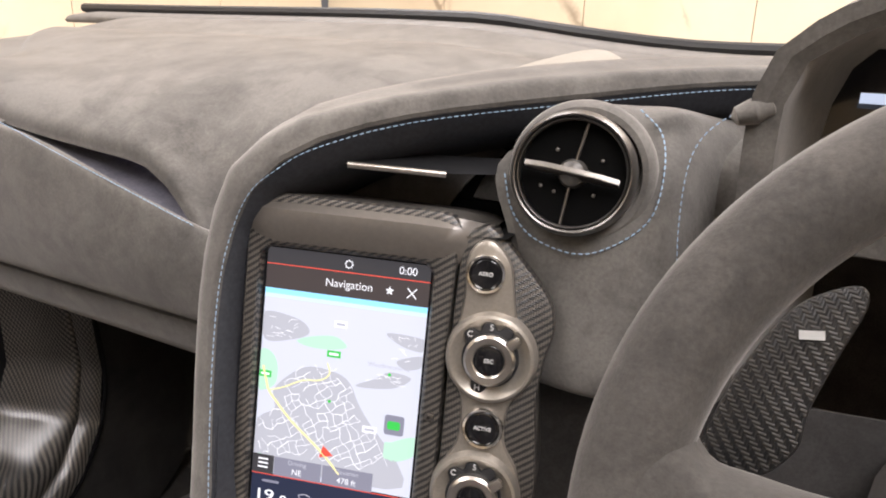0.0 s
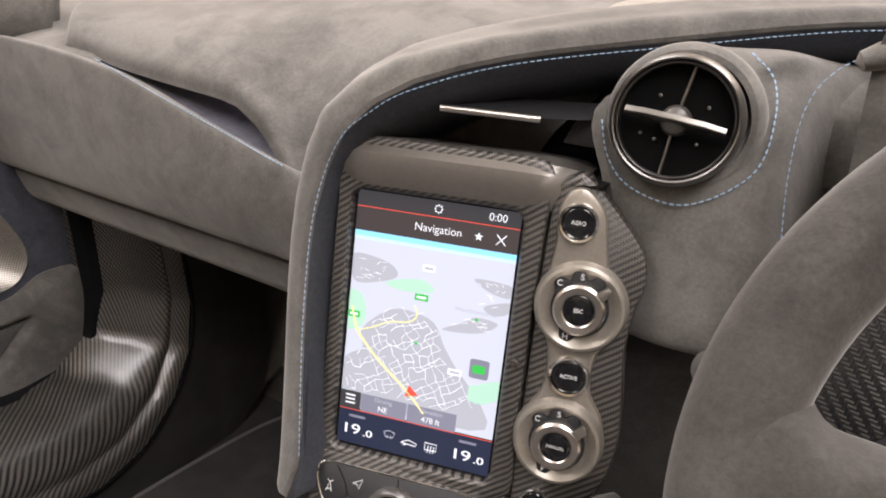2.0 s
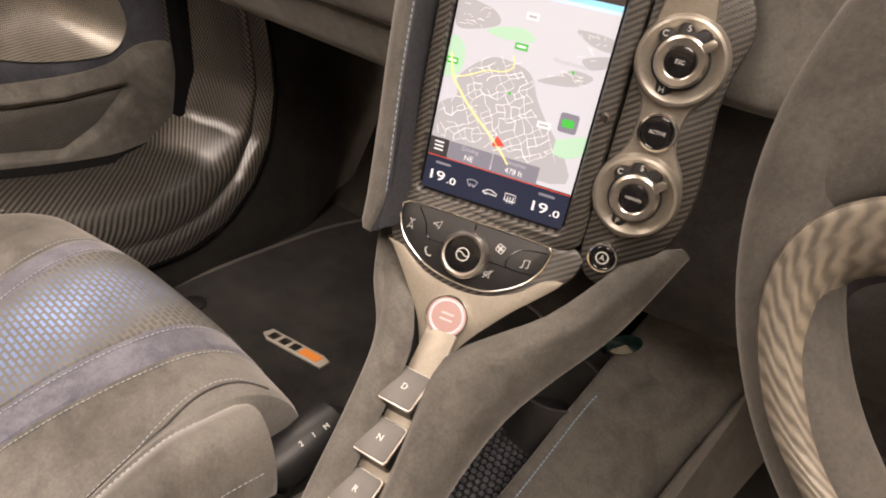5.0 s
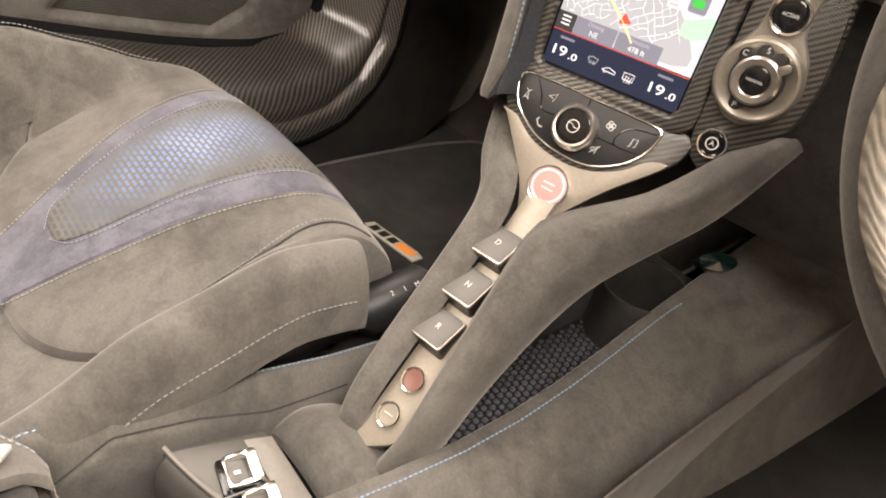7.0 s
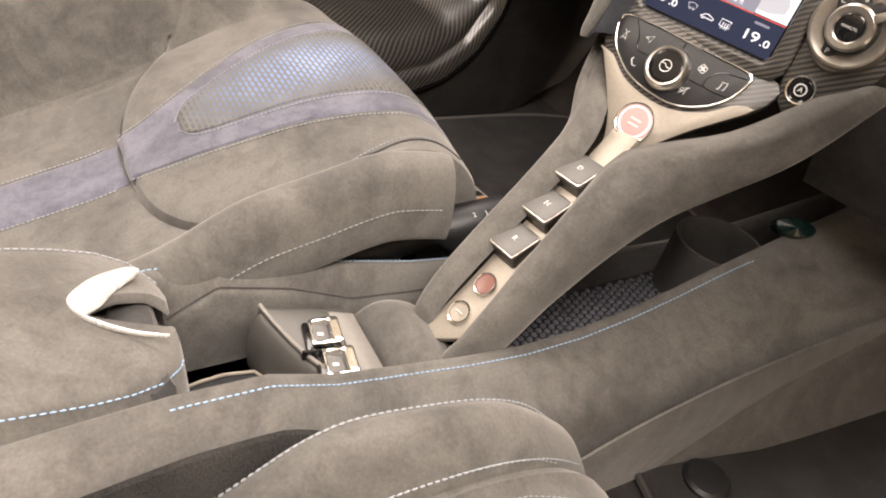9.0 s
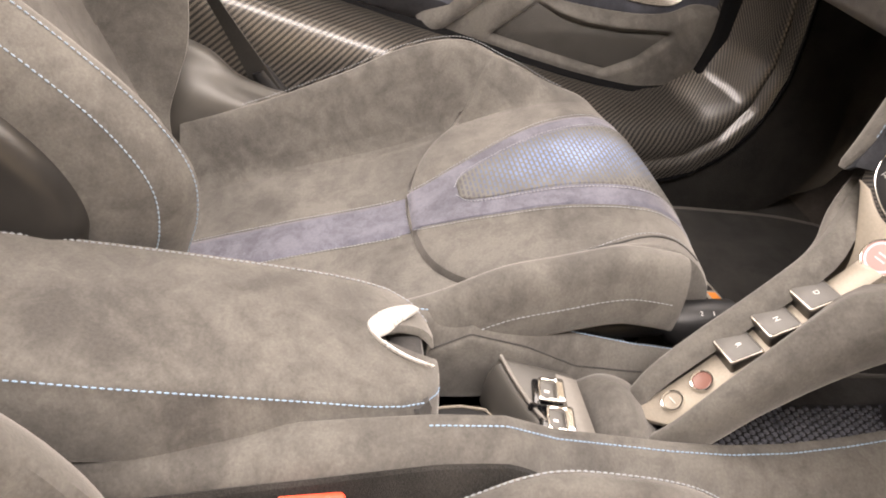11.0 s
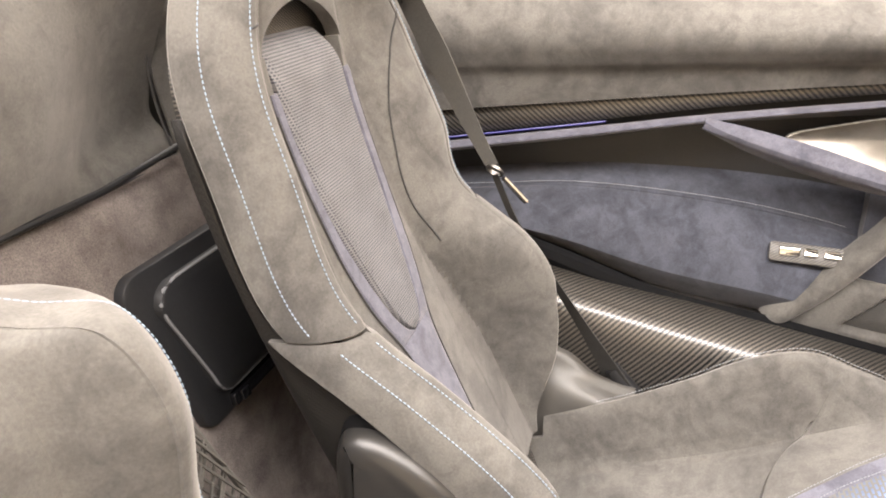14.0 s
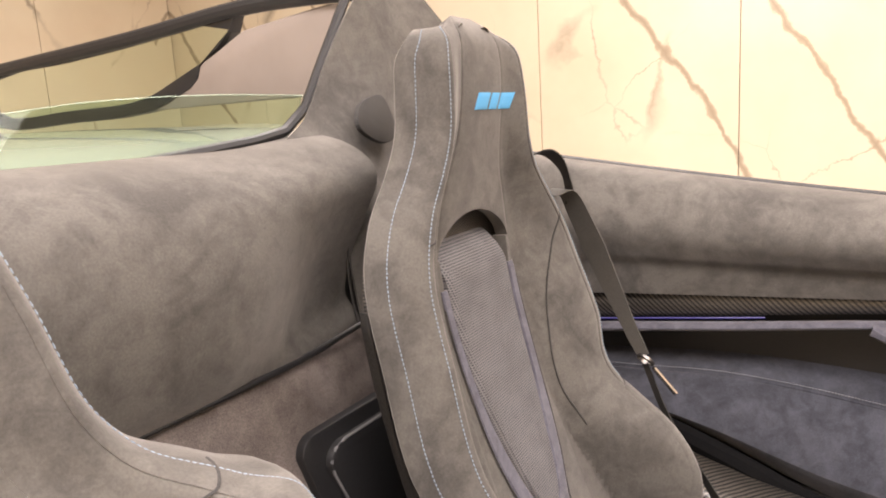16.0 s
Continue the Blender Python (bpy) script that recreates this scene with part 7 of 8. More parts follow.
for k, (x, w) in enumerate(((-0.026, 0.030), (0.004, 0.020), (0.034, 0.024))):
    part("switch", Geo().prism(rounded(x - w / 2, -0.006, x + w / 2, 0.007, 0.003), 0.002, 0.007, MS @ pose(0, 0, 0, 14 if k == 0 else -10, 0, 0), 0.002), CHROME, swp, "polished door switch")

# ---- dashboard ----
dash = thing("dashboard", (-0.3, 0.5, 0.72), "grey suede dashboard with stitched pad and slot", "dashboard")
XD = (-0.85, -0.70, -0.55, -0.40, -0.28, -0.19, -0.12)
prof = lambda pts: [[(x, y + dy(x), z + dz(x)) for x in XD] for y, z, dy, dz in pts]
zero = lambda x: 0.0
slot_rise = lambda x: lerp([(-0.85, 0.056), (-0.52, 0.055), (-0.445, 0.0505), (-0.418, 0.0455), (-0.37, 0.0335), (-0.318, 0.0205), (-0.25, 0.004), (-0.19, -0.0105), (-0.12, -0.02)], x)
lower = curve_fn(prof([(0.560, 0.700, zero, zero), (0.455, 0.704, zero, zero), (0.432, 0.713, zero, zero), (0.422, 0.735, zero, zero), (0.417, 0.754, zero, zero)]))
part("lower_roll", sheet(Geo(), lower, 0, 1, 0, 1, 40, 20, 0, 0.006, 0.004, 1), SUEDE, dash, "suede lower dashboard roll")
face = curve_fn(prof([(0.430, 0.752, zero, zero), (0.408, 0.760, zero, zero), (0.398, 0.785, zero, zero), (0.392, 0.815, zero, lambda x: slot_rise(x) * 0.5), (0.3935, 0.846, zero, slot_rise), (0.398, 0.8555, zero, slot_rise), (0.406, 0.852, zero, slot_rise)]))
part("face", sheet(Geo(), face, 0, 1, 0, 1, 50, 40, 0, 0.006, 0.004, 1), SUEDE, dash, "suede dashboard face")
part("stitching", stitches(Geo(), [(x, 0.3962, 0.8562 + slot_rise(x)) for x in np.linspace(-0.430, -0.19, 60)], 0.0052, 0.0006), THREAD_BLUE, dash)
XL = (-0.445, -0.41, -0.37, -0.33, -0.29, -0.25, -0.22, -0.19, -0.14)
part("slot_lining", sheet(Geo(), curve_fn([[(x, y, 0.8545 + slot_rise(x) + dz) for x in XL] for y, dz in ((0.3995, -0.002), (0.410, -0.008), (0.426, -0.007), (0.442, 0.002), (0.454, 0.016))]), 0, 1, 0, 1, 40, 12, 0, 0.003, 0.002, 1), LAVENDER, dash, "violet-lit slot lining")
part("face_top", sheet(Geo(), curve_fn([[(x, y, 0.8535 + slot_rise(x) + dz) for x in (-0.85, -0.75, -0.65, -0.55, -0.49, -0.460, -0.442)] for y, dz in ((0.399, -0.006), (0.406, -0.001), (0.43, 0.006), (0.48, 0.016), (0.56, 0.028))]), 0, 1, 0, 1, 30, 20, 0, 0.004, 0.003, 1), SUEDE, dash, "suede ledge under the airbag pad")
AMBIENT = glowing("violet_strip_light", (0.30, 0.29, 0.52), 1.1)
part("strip_light", Geo().tube([(x, 0.446, 0.8555 + slot_rise(x) + 0.006) for x in np.linspace(-0.40, -0.215, 40)], 0.0022, 6), AMBIENT, dash, "dim violet strip light in the slot")
pad_lip = lambda x: lerp([(-0.60, 0.905), (-0.494, 0.905), (-0.45, 0.899), (-0.418, 0.895), (-0.337, 0.888), (-0.280, 0.884), (-0.262, 0.881), (-0.246, 0.874), (-0.228, 0.858), (-0.211, 0.835), (-0.197, 0.818), (-0.17, 0.79), (-0.12, 0.75)], x)
spread = lambda y: lerp([(0.412, 1.0), (0.44, 1.083), (0.48, 1.22), (0.53, 1.35), (0.60, 1.6), (0.70, 1.94), (0.82, 2.1)], y)
padf = curve_fn([[(-0.16 + (x + 0.16) * spread(max(0.412, y)), y, z(x) - (0.022 if x < -0.509 else (0.006 if x < -0.503 else 0.0)) * (1.0 if y < 0.66 else 0.3) - 0.22 * max(0.0, x + 0.16)) for x in (-0.512, -0.505, -0.490, -0.45, -0.40, -0.358, -0.31, -0.275, -0.250, -0.225, -0.195, -0.16, -0.12, -0.08, -0.03)] for y, z in (
    (0.470, lambda x: pad_lip(x) - 0.003), (0.418, lambda x: pad_lip(x) - 0.001), (0.411, lambda x: pad_lip(x) + 0.004), (0.417, lambda x: pad_lip(x) + 0.020), (0.455, lambda x: max(pad_lip(x), 0.86) + 0.042), (0.54, lambda x: 0.952), (0.64, lambda x: 0.970), (0.74, lambda x: 0.974), (0.82, lambda x: 0.945))])
part("airbag_pad", sheet(Geo(), padf, 0, 1, 0, 1, 60, 50, 0, 0.006, 0.004, 1), SUEDE, dash, "raised suede airbag pad")
part("embossed_bars", Geo().box(pose(-0.47, 0.500, 0.9355, 14, 0, 0), 0.030, 0.004, 0.001), THREAD, dash, "small embossed mark")
far_drop = lambda x: lerp([(-0.85, 0.013), (-0.25, 0.013), (-0.11, -0.001), (0.04, -0.014), (0.16, -0.015), (0.85, -0.012)], x)
topf = curve_fn([[(x, y, z + far_drop(x) * min(1.0, max(0.0, (y - 0.66) / 0.2))) for x in np.linspace(-0.95, 0.85, 16)] for y, z in ((0.50, 0.875), (0.535, 0.925), (0.66, 0.950), (0.80, 0.958), (0.88, 0.968), (0.97, 0.985))])
part("top", sheet(Geo(), topf, 0, 1, 0, 1, 40, 24, 0, 0.006, 0.004, 1), SUEDE, dash, "suede dashboard top")
vp = frame_of((-0.665, 0.405, 0.945), (0.97, -0.22, 0), (0.03, 0.2, 0.97))
part("vent_pod", Geo().lathe([(0.075, -0.06), (0.072, -0.02), (0.064, -0.006), (0.052, 0.0), (0.044, 0.0), (0.044, -0.03)], vp, 48), SUEDE, dash, "suede pod round the outer vent")
part("stitching", stitches(Geo(), [vp @ Vector((0.062 * math.cos(a), 0.062 * math.sin(a), -0.0035)) for a in np.linspace(0, 6.28, 90)], 0.005, 0.0006), THREAD_BLUE, dash)
# hood fin over the display
S = [(-0.1030, 0.290, 0.650), (-0.094, 0.299, 0.685), (-0.101, 0.310, 0.725), (-0.108, 0.324, 0.780), (-0.111, 0.338, 0.835), (-0.106, 0.347, 0.871), (-0.094, 0.352, 0.897), (-0.081, 0.359, 0.911), (-0.060, 0.374, 0.926), (-0.012, 0.412, 0.942), (0.067, 0.476, 0.954), (0.149, 0.541, 0.964), (0.22, 0.58, 0.966)]
O = [(-0.1210, 0.308, 0.642), (-0.123, 0.314, 0.685), (-0.128, 0.326, 0.725), (-0.135, 0.341, 0.780), (-0.141, 0.356, 0.830), (-0.138, 0.368, 0.875), (-0.124, 0.372, 0.905), (-0.104, 0.376, 0.924), (-0.077, 0.388, 0.940), (-0.023, 0.429, 0.956), (0.059, 0.495, 0.969), (0.144, 0.563, 0.975), (0.22, 0.60, 0.976)]
IN = [(-0.0860, 0.292, 0.660), (-0.092, 0.306, 0.690), (-0.099, 0.320, 0.728), (-0.105, 0.336, 0.780), (-0.107, 0.352, 0.832), (-0.103, 0.364, 0.862), (-0.094, 0.372, 0.882), (-0.078, 0.384, 0.893), (-0.056, 0.400, 0.905), (-0.010, 0.438, 0.920), (0.068, 0.500, 0.930), (0.150, 0.56, 0.940), (0.22, 0.60, 0.945)]
off = lambda P, dx, dy, dz: [(x + dx, y + dy, z + dz) for x, y, z in P]
B1 = [(x - 0.006, y + 0.035, z + 0.004) for x, y, z in O]
B2 = [(x - 0.004 - 0.02 * (i < 7), y + 0.10, z - 0.012 - 0.01 * (i > 7)) for i, (x, y, z) in enumerate(O)]
fin = curve_fn([B2, B1, O, [((a[0] + b[0]) / 2 - 0.004 * (k < 7), (a[1] + b[1]) / 2 - 0.004, (a[2] + b[2]) / 2 + 0.004 * (k > 5)) for k, (a, b) in enumerate(zip(O, S))], S])
part("hood_fin", sheet(Geo(), fin, 0, 1, 0, 1, 110, 28, 0, 0.004, 0.002, -1), SUEDE, dash, "sweeping suede hood round the display")
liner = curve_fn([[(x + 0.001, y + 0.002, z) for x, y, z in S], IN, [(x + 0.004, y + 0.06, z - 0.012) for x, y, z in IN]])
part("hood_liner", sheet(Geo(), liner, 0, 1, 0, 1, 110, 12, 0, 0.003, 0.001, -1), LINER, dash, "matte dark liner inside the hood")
part("stitching", stitches(Geo(), [(x + 0.0006, y - 0.0010, z - 0.0006) for x, y, z in even([((a[0] * 0.86 + b[0] * 0.14), a[1] * 0.86 + b[1] * 0.14 - 0.0008, a[2] * 0.86 + b[2] * 0.14) for a, b in zip(S, IN)][1:], 260)], 0.0052, 0.00048), THREAD_BLUE, dash)
# vent housing wall and driver-side panel
VENT = frame_of((0.088, 0.433, 0.921), (0.983, 0.186, 0), (-0.038, 0.199, 0.979))
panel = curve_fn([[at(VENT, x, y, z) for x, z in zip(xs, (za, zb, zc, zc - 0.055, zc - 0.100))] for y, xs, za, zb, zc in (
    (0.044, (0.006, 0.028, 0.052, 0.086, 0.14), -0.110, -0.110, -0.110),
    (0.042, (0.004, 0.026, 0.051, 0.085, 0.14), -0.062, -0.064, -0.064),
    (0.033, (0.002, 0.024, 0.050, 0.085, 0.14), -0.029, -0.032, -0.033),
    (0.0, (-0.050, 0.0, 0.050, 0.085, 0.14), -0.012, -0.014, -0.018),
    (-0.045, (-0.040, 0.0, 0.050, 0.085, 0.14), -0.006, -0.006, -0.012),
    (-0.088, (-0.030, 0.012, 0.055, 0.085, 0.14), -0.022, -0.006, -0.012),
    (-0.128, (-0.028, 0.016, 0.058, 0.088, 0.14), -0.026, -0.004, -0.012),
    (-0.140, (-0.027, 0.017, 0.060, 0.090, 0.14), -0.032, -0.010, -0.018),
    (-0.145, (-0.026, 0.018, 0.060, 0.090, 0.14), -0.050, -0.040, -0.050))])
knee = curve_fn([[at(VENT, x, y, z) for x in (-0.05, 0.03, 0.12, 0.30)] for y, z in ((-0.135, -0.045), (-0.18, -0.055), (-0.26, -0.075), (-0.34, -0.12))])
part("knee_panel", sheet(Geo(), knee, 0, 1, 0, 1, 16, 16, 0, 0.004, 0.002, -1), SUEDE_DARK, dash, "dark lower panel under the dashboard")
part("driver_panel", sheet(Geo(), panel, 0, 1, 0, 1, 40, 40, 0, 0.006, 0.004, -1), SUEDE, dash, "suede panel round the round vent")
part("stitching", stitches(Geo(), [at(VENT, x, y, lerp([(-0.06, -0.0020), (-0.03, -0.0040), (0.0, -0.0105), (0.045, -0.030)], y) - 0.09 * max(0.0, x)) for x, y in even([(0.030, 0.036), (0.044, 0.022), (0.048, 0.0), (0.044, -0.027), (0.026, -0.045), (0.004, -0.053), (-0.023, -0.046), (-0.038, -0.030), (-0.046, -0.006)], 90)], 0.0050, 0.0007), THREAD_BLUE, dash)
part("stitching", stitches(Geo(), even([(0.185, 0.475, 0.962), (0.160, 0.452, 0.950), (0.148, 0.445, 0.930), (0.147, 0.440, 0.892), (0.152, 0.435, 0.850), (0.156, 0.43, 0.81)], 60), 0.0050, 0.00045), THREAD_BLUE, dash)
vent = thing("round_air_vent", at(VENT, 0, 0), "round air vent with satin ring and cross blade", "air vent")
VC = local(VENT, -0.0025, -0.006, 0.0) @ Matrix.Diagonal((0.835, 0.835, 1.0, 1.0))
BLADE = plain("brushed_blade", (0.20, 0.188, 0.172), 0.40, 1.0, 0.15, 900)
part("collar", Geo().lathe([(0.0455, -0.075), (0.0450, -0.016), (0.0430, -0.009), (0.0395, -0.006), (0.0360, -0.006)], local(VENT, 0.0005, -0.006, 0.0), 64), SUEDE, vent, "suede covered vent collar")
part("outer_ring", Geo().lathe([(0.0445, -0.022), (0.0440, 0.002), (0.0425, 0.008), (0.0405, 0.0105), (0.0394, 0.010), (0.0388, 0.004), (0.0386, -0.02)], VC, 64), DARK_METAL, vent, "dark satin vent ring")
part("inner_ring", Geo().lathe([(0.0387, 0.0085), (0.0378, 0.0095), (0.0368, 0.0085), (0.0366, -0.015)], VC, 64), DARK_METAL, vent, "thin inner ring")
part("duct", Geo().lathe([(0.0370, 0.006), (0.0368, 0.0012), (0.0001, 0.0012)], VC, 40), plain("duct_black", (0.004, 0.004, 0.004), 0.8, spec=0.04), vent)
part("hub", Geo().lathe([(0.0105, -0.01), (0.0105, 0.002), (0.0085, 0.0085), (0.004, 0.0115), (0.0001, 0.012)], VC, 32), SHELL, vent)
for a in (78, 262):
    part("spoke", Geo().tube([VC @ Vector((r * math.cos(radians(a)), r * math.sin(radians(a)), 0.0035)) for r in (0.009, 0.0365)], 0.0009, 8), DARK_METAL, vent)
for a, r in ((28, 0.022), (128, 0.020), (205, 0.024), (228, 0.018), (318, 0.021)):
    part("duct_pin", Geo().lathe([(0.0013, 0.001), (0.0012, 0.0028), (0.0001, 0.0030)], VC @ pose(r * math.cos(radians(a)), r * math.sin(radians(a)), 0), 10), DARK_METAL, vent)
part("blade", Geo().prism([(-0.0330, 0.0030), (-0.02, 0.0052), (0.0, 0.0058), (0.02, 0.0052), (0.0330, 0.0030), (0.0330, -0.0030), (-0.0330, -0.0030)], -0.0015, 0.0025, VC @ pose(0, 0, 0.009, 62, 0, -8), 0.001), BLADE, vent, "satin cross blade")
copy_thing(vent, Matrix.Translation(vp.translation) @ (vp.to_3x3() @ VENT.to_3x3().inverted()).to_4x4())
vent2 = thing("slot_air_vent", (-0.01, 0.42, 0.91), "narrow slot vent with a knurled satin blade", "air vent")
part("cavity", Geo().grid([[(x, y, z) for x, y, z in r] for r in ([(-0.10, 0.40, 0.905), (0.00, 0.455, 0.935), (0.055, 0.49, 0.945)], [(-0.10, 0.46, 0.90), (0.0, 0.51, 0.92), (0.055, 0.53, 0.93)], [(-0.10, 0.46, 0.87), (0.0, 0.51, 0.87), (0.055, 0.53, 0.875)], [(-0.10, 0.38, 0.868), (0.0, 0.40, 0.872), (0.055, 0.41, 0.875)])]), plain("cavity_black", (0.006, 0.006, 0.006), 0.7, spec=0.1), vent2)
part("blade", Geo().tube([(-0.048, 0.393, 0.911), (-0.02, 0.406, 0.909), (0.008, 0.419, 0.907)], 0.0022, 12), SATIN_METAL, vent2, "knurled satin blade")
part("blade_rear", Geo().grid([[(-0.050, 0.396, 0.911), (0.012, 0.424, 0.907), (0.045, 0.444, 0.907)], [(-0.048, 0.43, 0.914), (0.012, 0.46, 0.912), (0.045, 0.48, 0.911)]]), BLACK, vent2)

# ---- windscreen base, cowl and speaker ----
COWL_GREY = plain("cowl_grey", (0.135, 0.125, 0.112), 0.6, 0, 0.12, 60)
cowl = thing("windscreen_cowl", (0.0, 0.98, 0.97), "black windscreen base seal with pale cowl behind", "cowl", kind="structure")
part("seal", Geo().tube([(x, 0.972, 0.991 + far_drop(x)) for x in np.linspace(-1.1, 0.85, 40)], 0.0085, 8), BLACK, cowl, "black rubber windscreen seal")
part("cowl_strip", sheet(Geo(), curve_fn([[(x, y, 0.984 + far_drop(x) + dz) for x in np.linspace(-1.1, 0.85, 14)] for y, dz in ((0.925, -0.012), (0.935, -0.004), (0.955, 0.0), (0.972, 0.002))]), 0, 1, 0, 1, 40, 12, 0, 0.010, 0.004, 1), COWL_GREY, cowl, "smooth grey cowl strip")
spk = thing("dash_speaker", (0.02, 0.66, 0.94), "pale centre speaker grille on the dashboard top", "speaker")
part("grille", sheet(Geo(), curve_fn([[(-0.075, 0.62, 0.948), (0.01, 0.60, 0.953), (0.060, 0.62, 0.950)], [(-0.062, 0.69, 0.957), (-0.02, 0.70, 0.971), (0.013, 0.70, 0.977), (0.035, 0.70, 0.969), (0.055, 0.70, 0.960)], [(-0.05, 0.76, 0.945), (0.015, 0.78, 0.955), (0.055, 0.76, 0.945)]]), 0, 1, 0, 1, 24, 20, 0, 0.005, 0.004, 1), plain("beige_speaker_cloth", (0.24, 0.22, 0.185), 0.85, 0, 0.15, 900), spk)

# ---- steering wheel ----
WHEEL = frame_of((0.330, 0.260, 0.840), (1, 0, 0), (0, 0.407, 0.914))
wheel = thing("steering_wheel", (0.330, 0.260, 0.840), "dark suede steering wheel with carbon spokes and paddles", "steering wheel")


def rim(a):
    r = 0.1605
    return WHEEL @ Vector((r * math.cos(radians(a)), r * math.sin(radians(a)), 0))


g = Geo()
rows = []
for k in range(120):
    a = 3 * k
    c, t = np.array(rim(a)), np.array(rim(a + 1)) - np.array(rim(a - 1))
    t /= np.linalg.norm(t)
    n = np.array(WHEEL.to_3x3() @ Vector((0, 0, 1)))
    s = np.cross(t, n)
    rows.append([c + 0.0190 * math.cos(q) * s + 0.0185 * math.sin(q) * n for q in np.linspace(0, 2 * math.pi, 21)[:-1]])
part("rim", g.grid(rows, close_u=True, close_v=True), SUEDE_WHEEL, wheel, "suede wrapped rim")
part("hub", Geo().prism(smooth_loop([(-0.07, 0.03), (0.0, 0.045), (0.07, 0.03), (0.06, -0.04), (0.0, -0.075), (-0.06, -0.04)], 40), -0.03, 0.02, WHEEL, 0.015), SUEDE_DARK, wheel, "dark padded hub")
SP_TOP = [(0.158, 0.034), (0.141, 0.026), (0.134, 0.0185), (0.120, 0.0175), (0.095, 0.017), (0.050, 0.022)]
SP_LOW = [(0.157, -0.045), (0.149, -0.034), (0.137, -0.022), (0.120, -0.0135), (0.092, -0.004), (0.050, -0.002)]
IN_OUT = [(0.082, -0.001), (0.105, -0.008), (0.120, -0.0135), (0.137, -0.022), (0.149, -0.034), (0.1545, -0.052), (0.150, -0.077), (0.133, -0.106), (0.105, -0.130)]
IN_LOW = [(0.080, -0.036), (0.098, -0.038), (0.112, -0.041), (0.126, -0.047), (0.133, -0.056), (0.132, -0.068), (0.122, -0.090), (0.104, -0.113), (0.085, -0.128)]
for sgn in (-1, 1):
    on_wheel = lambda pts, z, f=1.0: [WHEEL @ Vector((sgn * x, y, z)) for x, y in pts]
    blend = lambda A, B, k: [(a[0] * (1 - k) + b[0] * k, a[1] * (1 - k) + b[1] * k) for a, b in zip(A, B)]
    sp = curve_fn([on_wheel(SP_TOP, -0.008), on_wheel(blend(SP_TOP, SP_LOW, 0.05), 0.006), on_wheel(blend(SP_TOP, SP_LOW, 0.22), 0.0155), on_wheel(blend(SP_TOP, SP_LOW, 0.6), 0.0175), on_wheel(blend(SP_TOP, SP_LOW, 0.92), 0.0150), on_wheel(SP_LOW, 0.0115)])
    part("spoke", sheet(Geo(), sp, 0, 1, 0, 1, 30, 26, 0, 0.008, 0.002, sgn), SUEDE_WHEEL, wheel, "broad suede covered spoke")
    inl = curve_fn([on_wheel(IN_OUT, 0.0195), on_wheel(blend(IN_OUT, IN_LOW, 0.25), 0.0200), on_wheel(blend(IN_OUT, IN_LOW, 0.7), 0.0165), on_wheel(IN_LOW, 0.004)])
    part("carbon_inlay", sheet(Geo(), inl, 0, 1, 0, 1, 44, 12, 0.0015, 0.006, 0.002, -sgn), CARBON_BROAD, wheel, "woven carbon fibre rim inlay")
    lin = curve_fn([on_wheel(IN_LOW, 0.002), on_wheel([(x * 0.975, y * 0.98 - 0.002) for x, y in IN_LOW], -0.010), on_wheel([(x * 0.985, y * 0.99) for x, y in IN_LOW], -0.020)])
    part("rim_lining", sheet(Geo(), lin, 0, 1, 0, 1, 40, 8, 0, 0.004, 0.001, -sgn), LINER, wheel, "dark inner rim lining")
    pad_o = [(0.142, 0.014), (0.139, 0.003), (0.121, 0.009), (0.108, 0.024), (0.106, 0.040), (0.100, 0.062), (0.093, 0.084), (0.096, 0.092), (0.107, 0.088), (0.119, 0.078), (0.130, 0.057), (0.137, 0.039)]
    part("shift_paddle", Geo().prism(smooth_loop([(sgn * x, y) for x, y in pad_o], 44), -0.052, -0.045, WHEEL, 0.002), CARBON_PADDLE, wheel, "carbon fibre shift paddle")
    part("paddle_mark", Geo().box(WHEEL @ pose(sgn * 0.110, 0.0695, -0.0440, 0, 0, 10), 0.009, 0.0035, 0.0015), WHITE, wheel, "small white paddle mark")
column = part("column_shroud", Geo().tube([WHEEL @ Vector((0.0, -0.012, z)) for z in (-0.02, -0.05, -0.12, -0.24)], [0.040, 0.052, 0.058, 0.060], 24), SUEDE_DARK, wheel, "dark steering column shroud")
for sgn in (-1, 1):
    part("stalk", Geo().tube([WHEEL @ Vector((sgn * x, -0.016, z)) for x, z in ((0.04, -0.060), (0.075, -0.058), (0.105, -0.052), (0.112, -0.051))], [0.007, 0.008, 0.010, 0.007], 12), BLACK, column, "black column stalk")
knob_ob = thing("column_knob", (0.143, 0.345, 0.828), "small rounded grey satin knob on the lower dashboard", "knob")
part("cap", Geo().lathe([(0.004, -0.030), (0.0085, -0.024), (0.0105, -0.008), (0.0108, 0.004), (0.0090, 0.011), (0.0045, 0.0145), (0.0001, 0.0150)], frame_of((0.1490, 0.340, 0.8215), (0.7, -0.5, -0.4), (0.6, 0.2, 0.75)), 28), SHELL, knob_ob)
binn = thing("instrument_binnacle", (0.33, 0.46, 0.92), "suede instrument binnacle with pale top and dark display", "instrument binnacle")
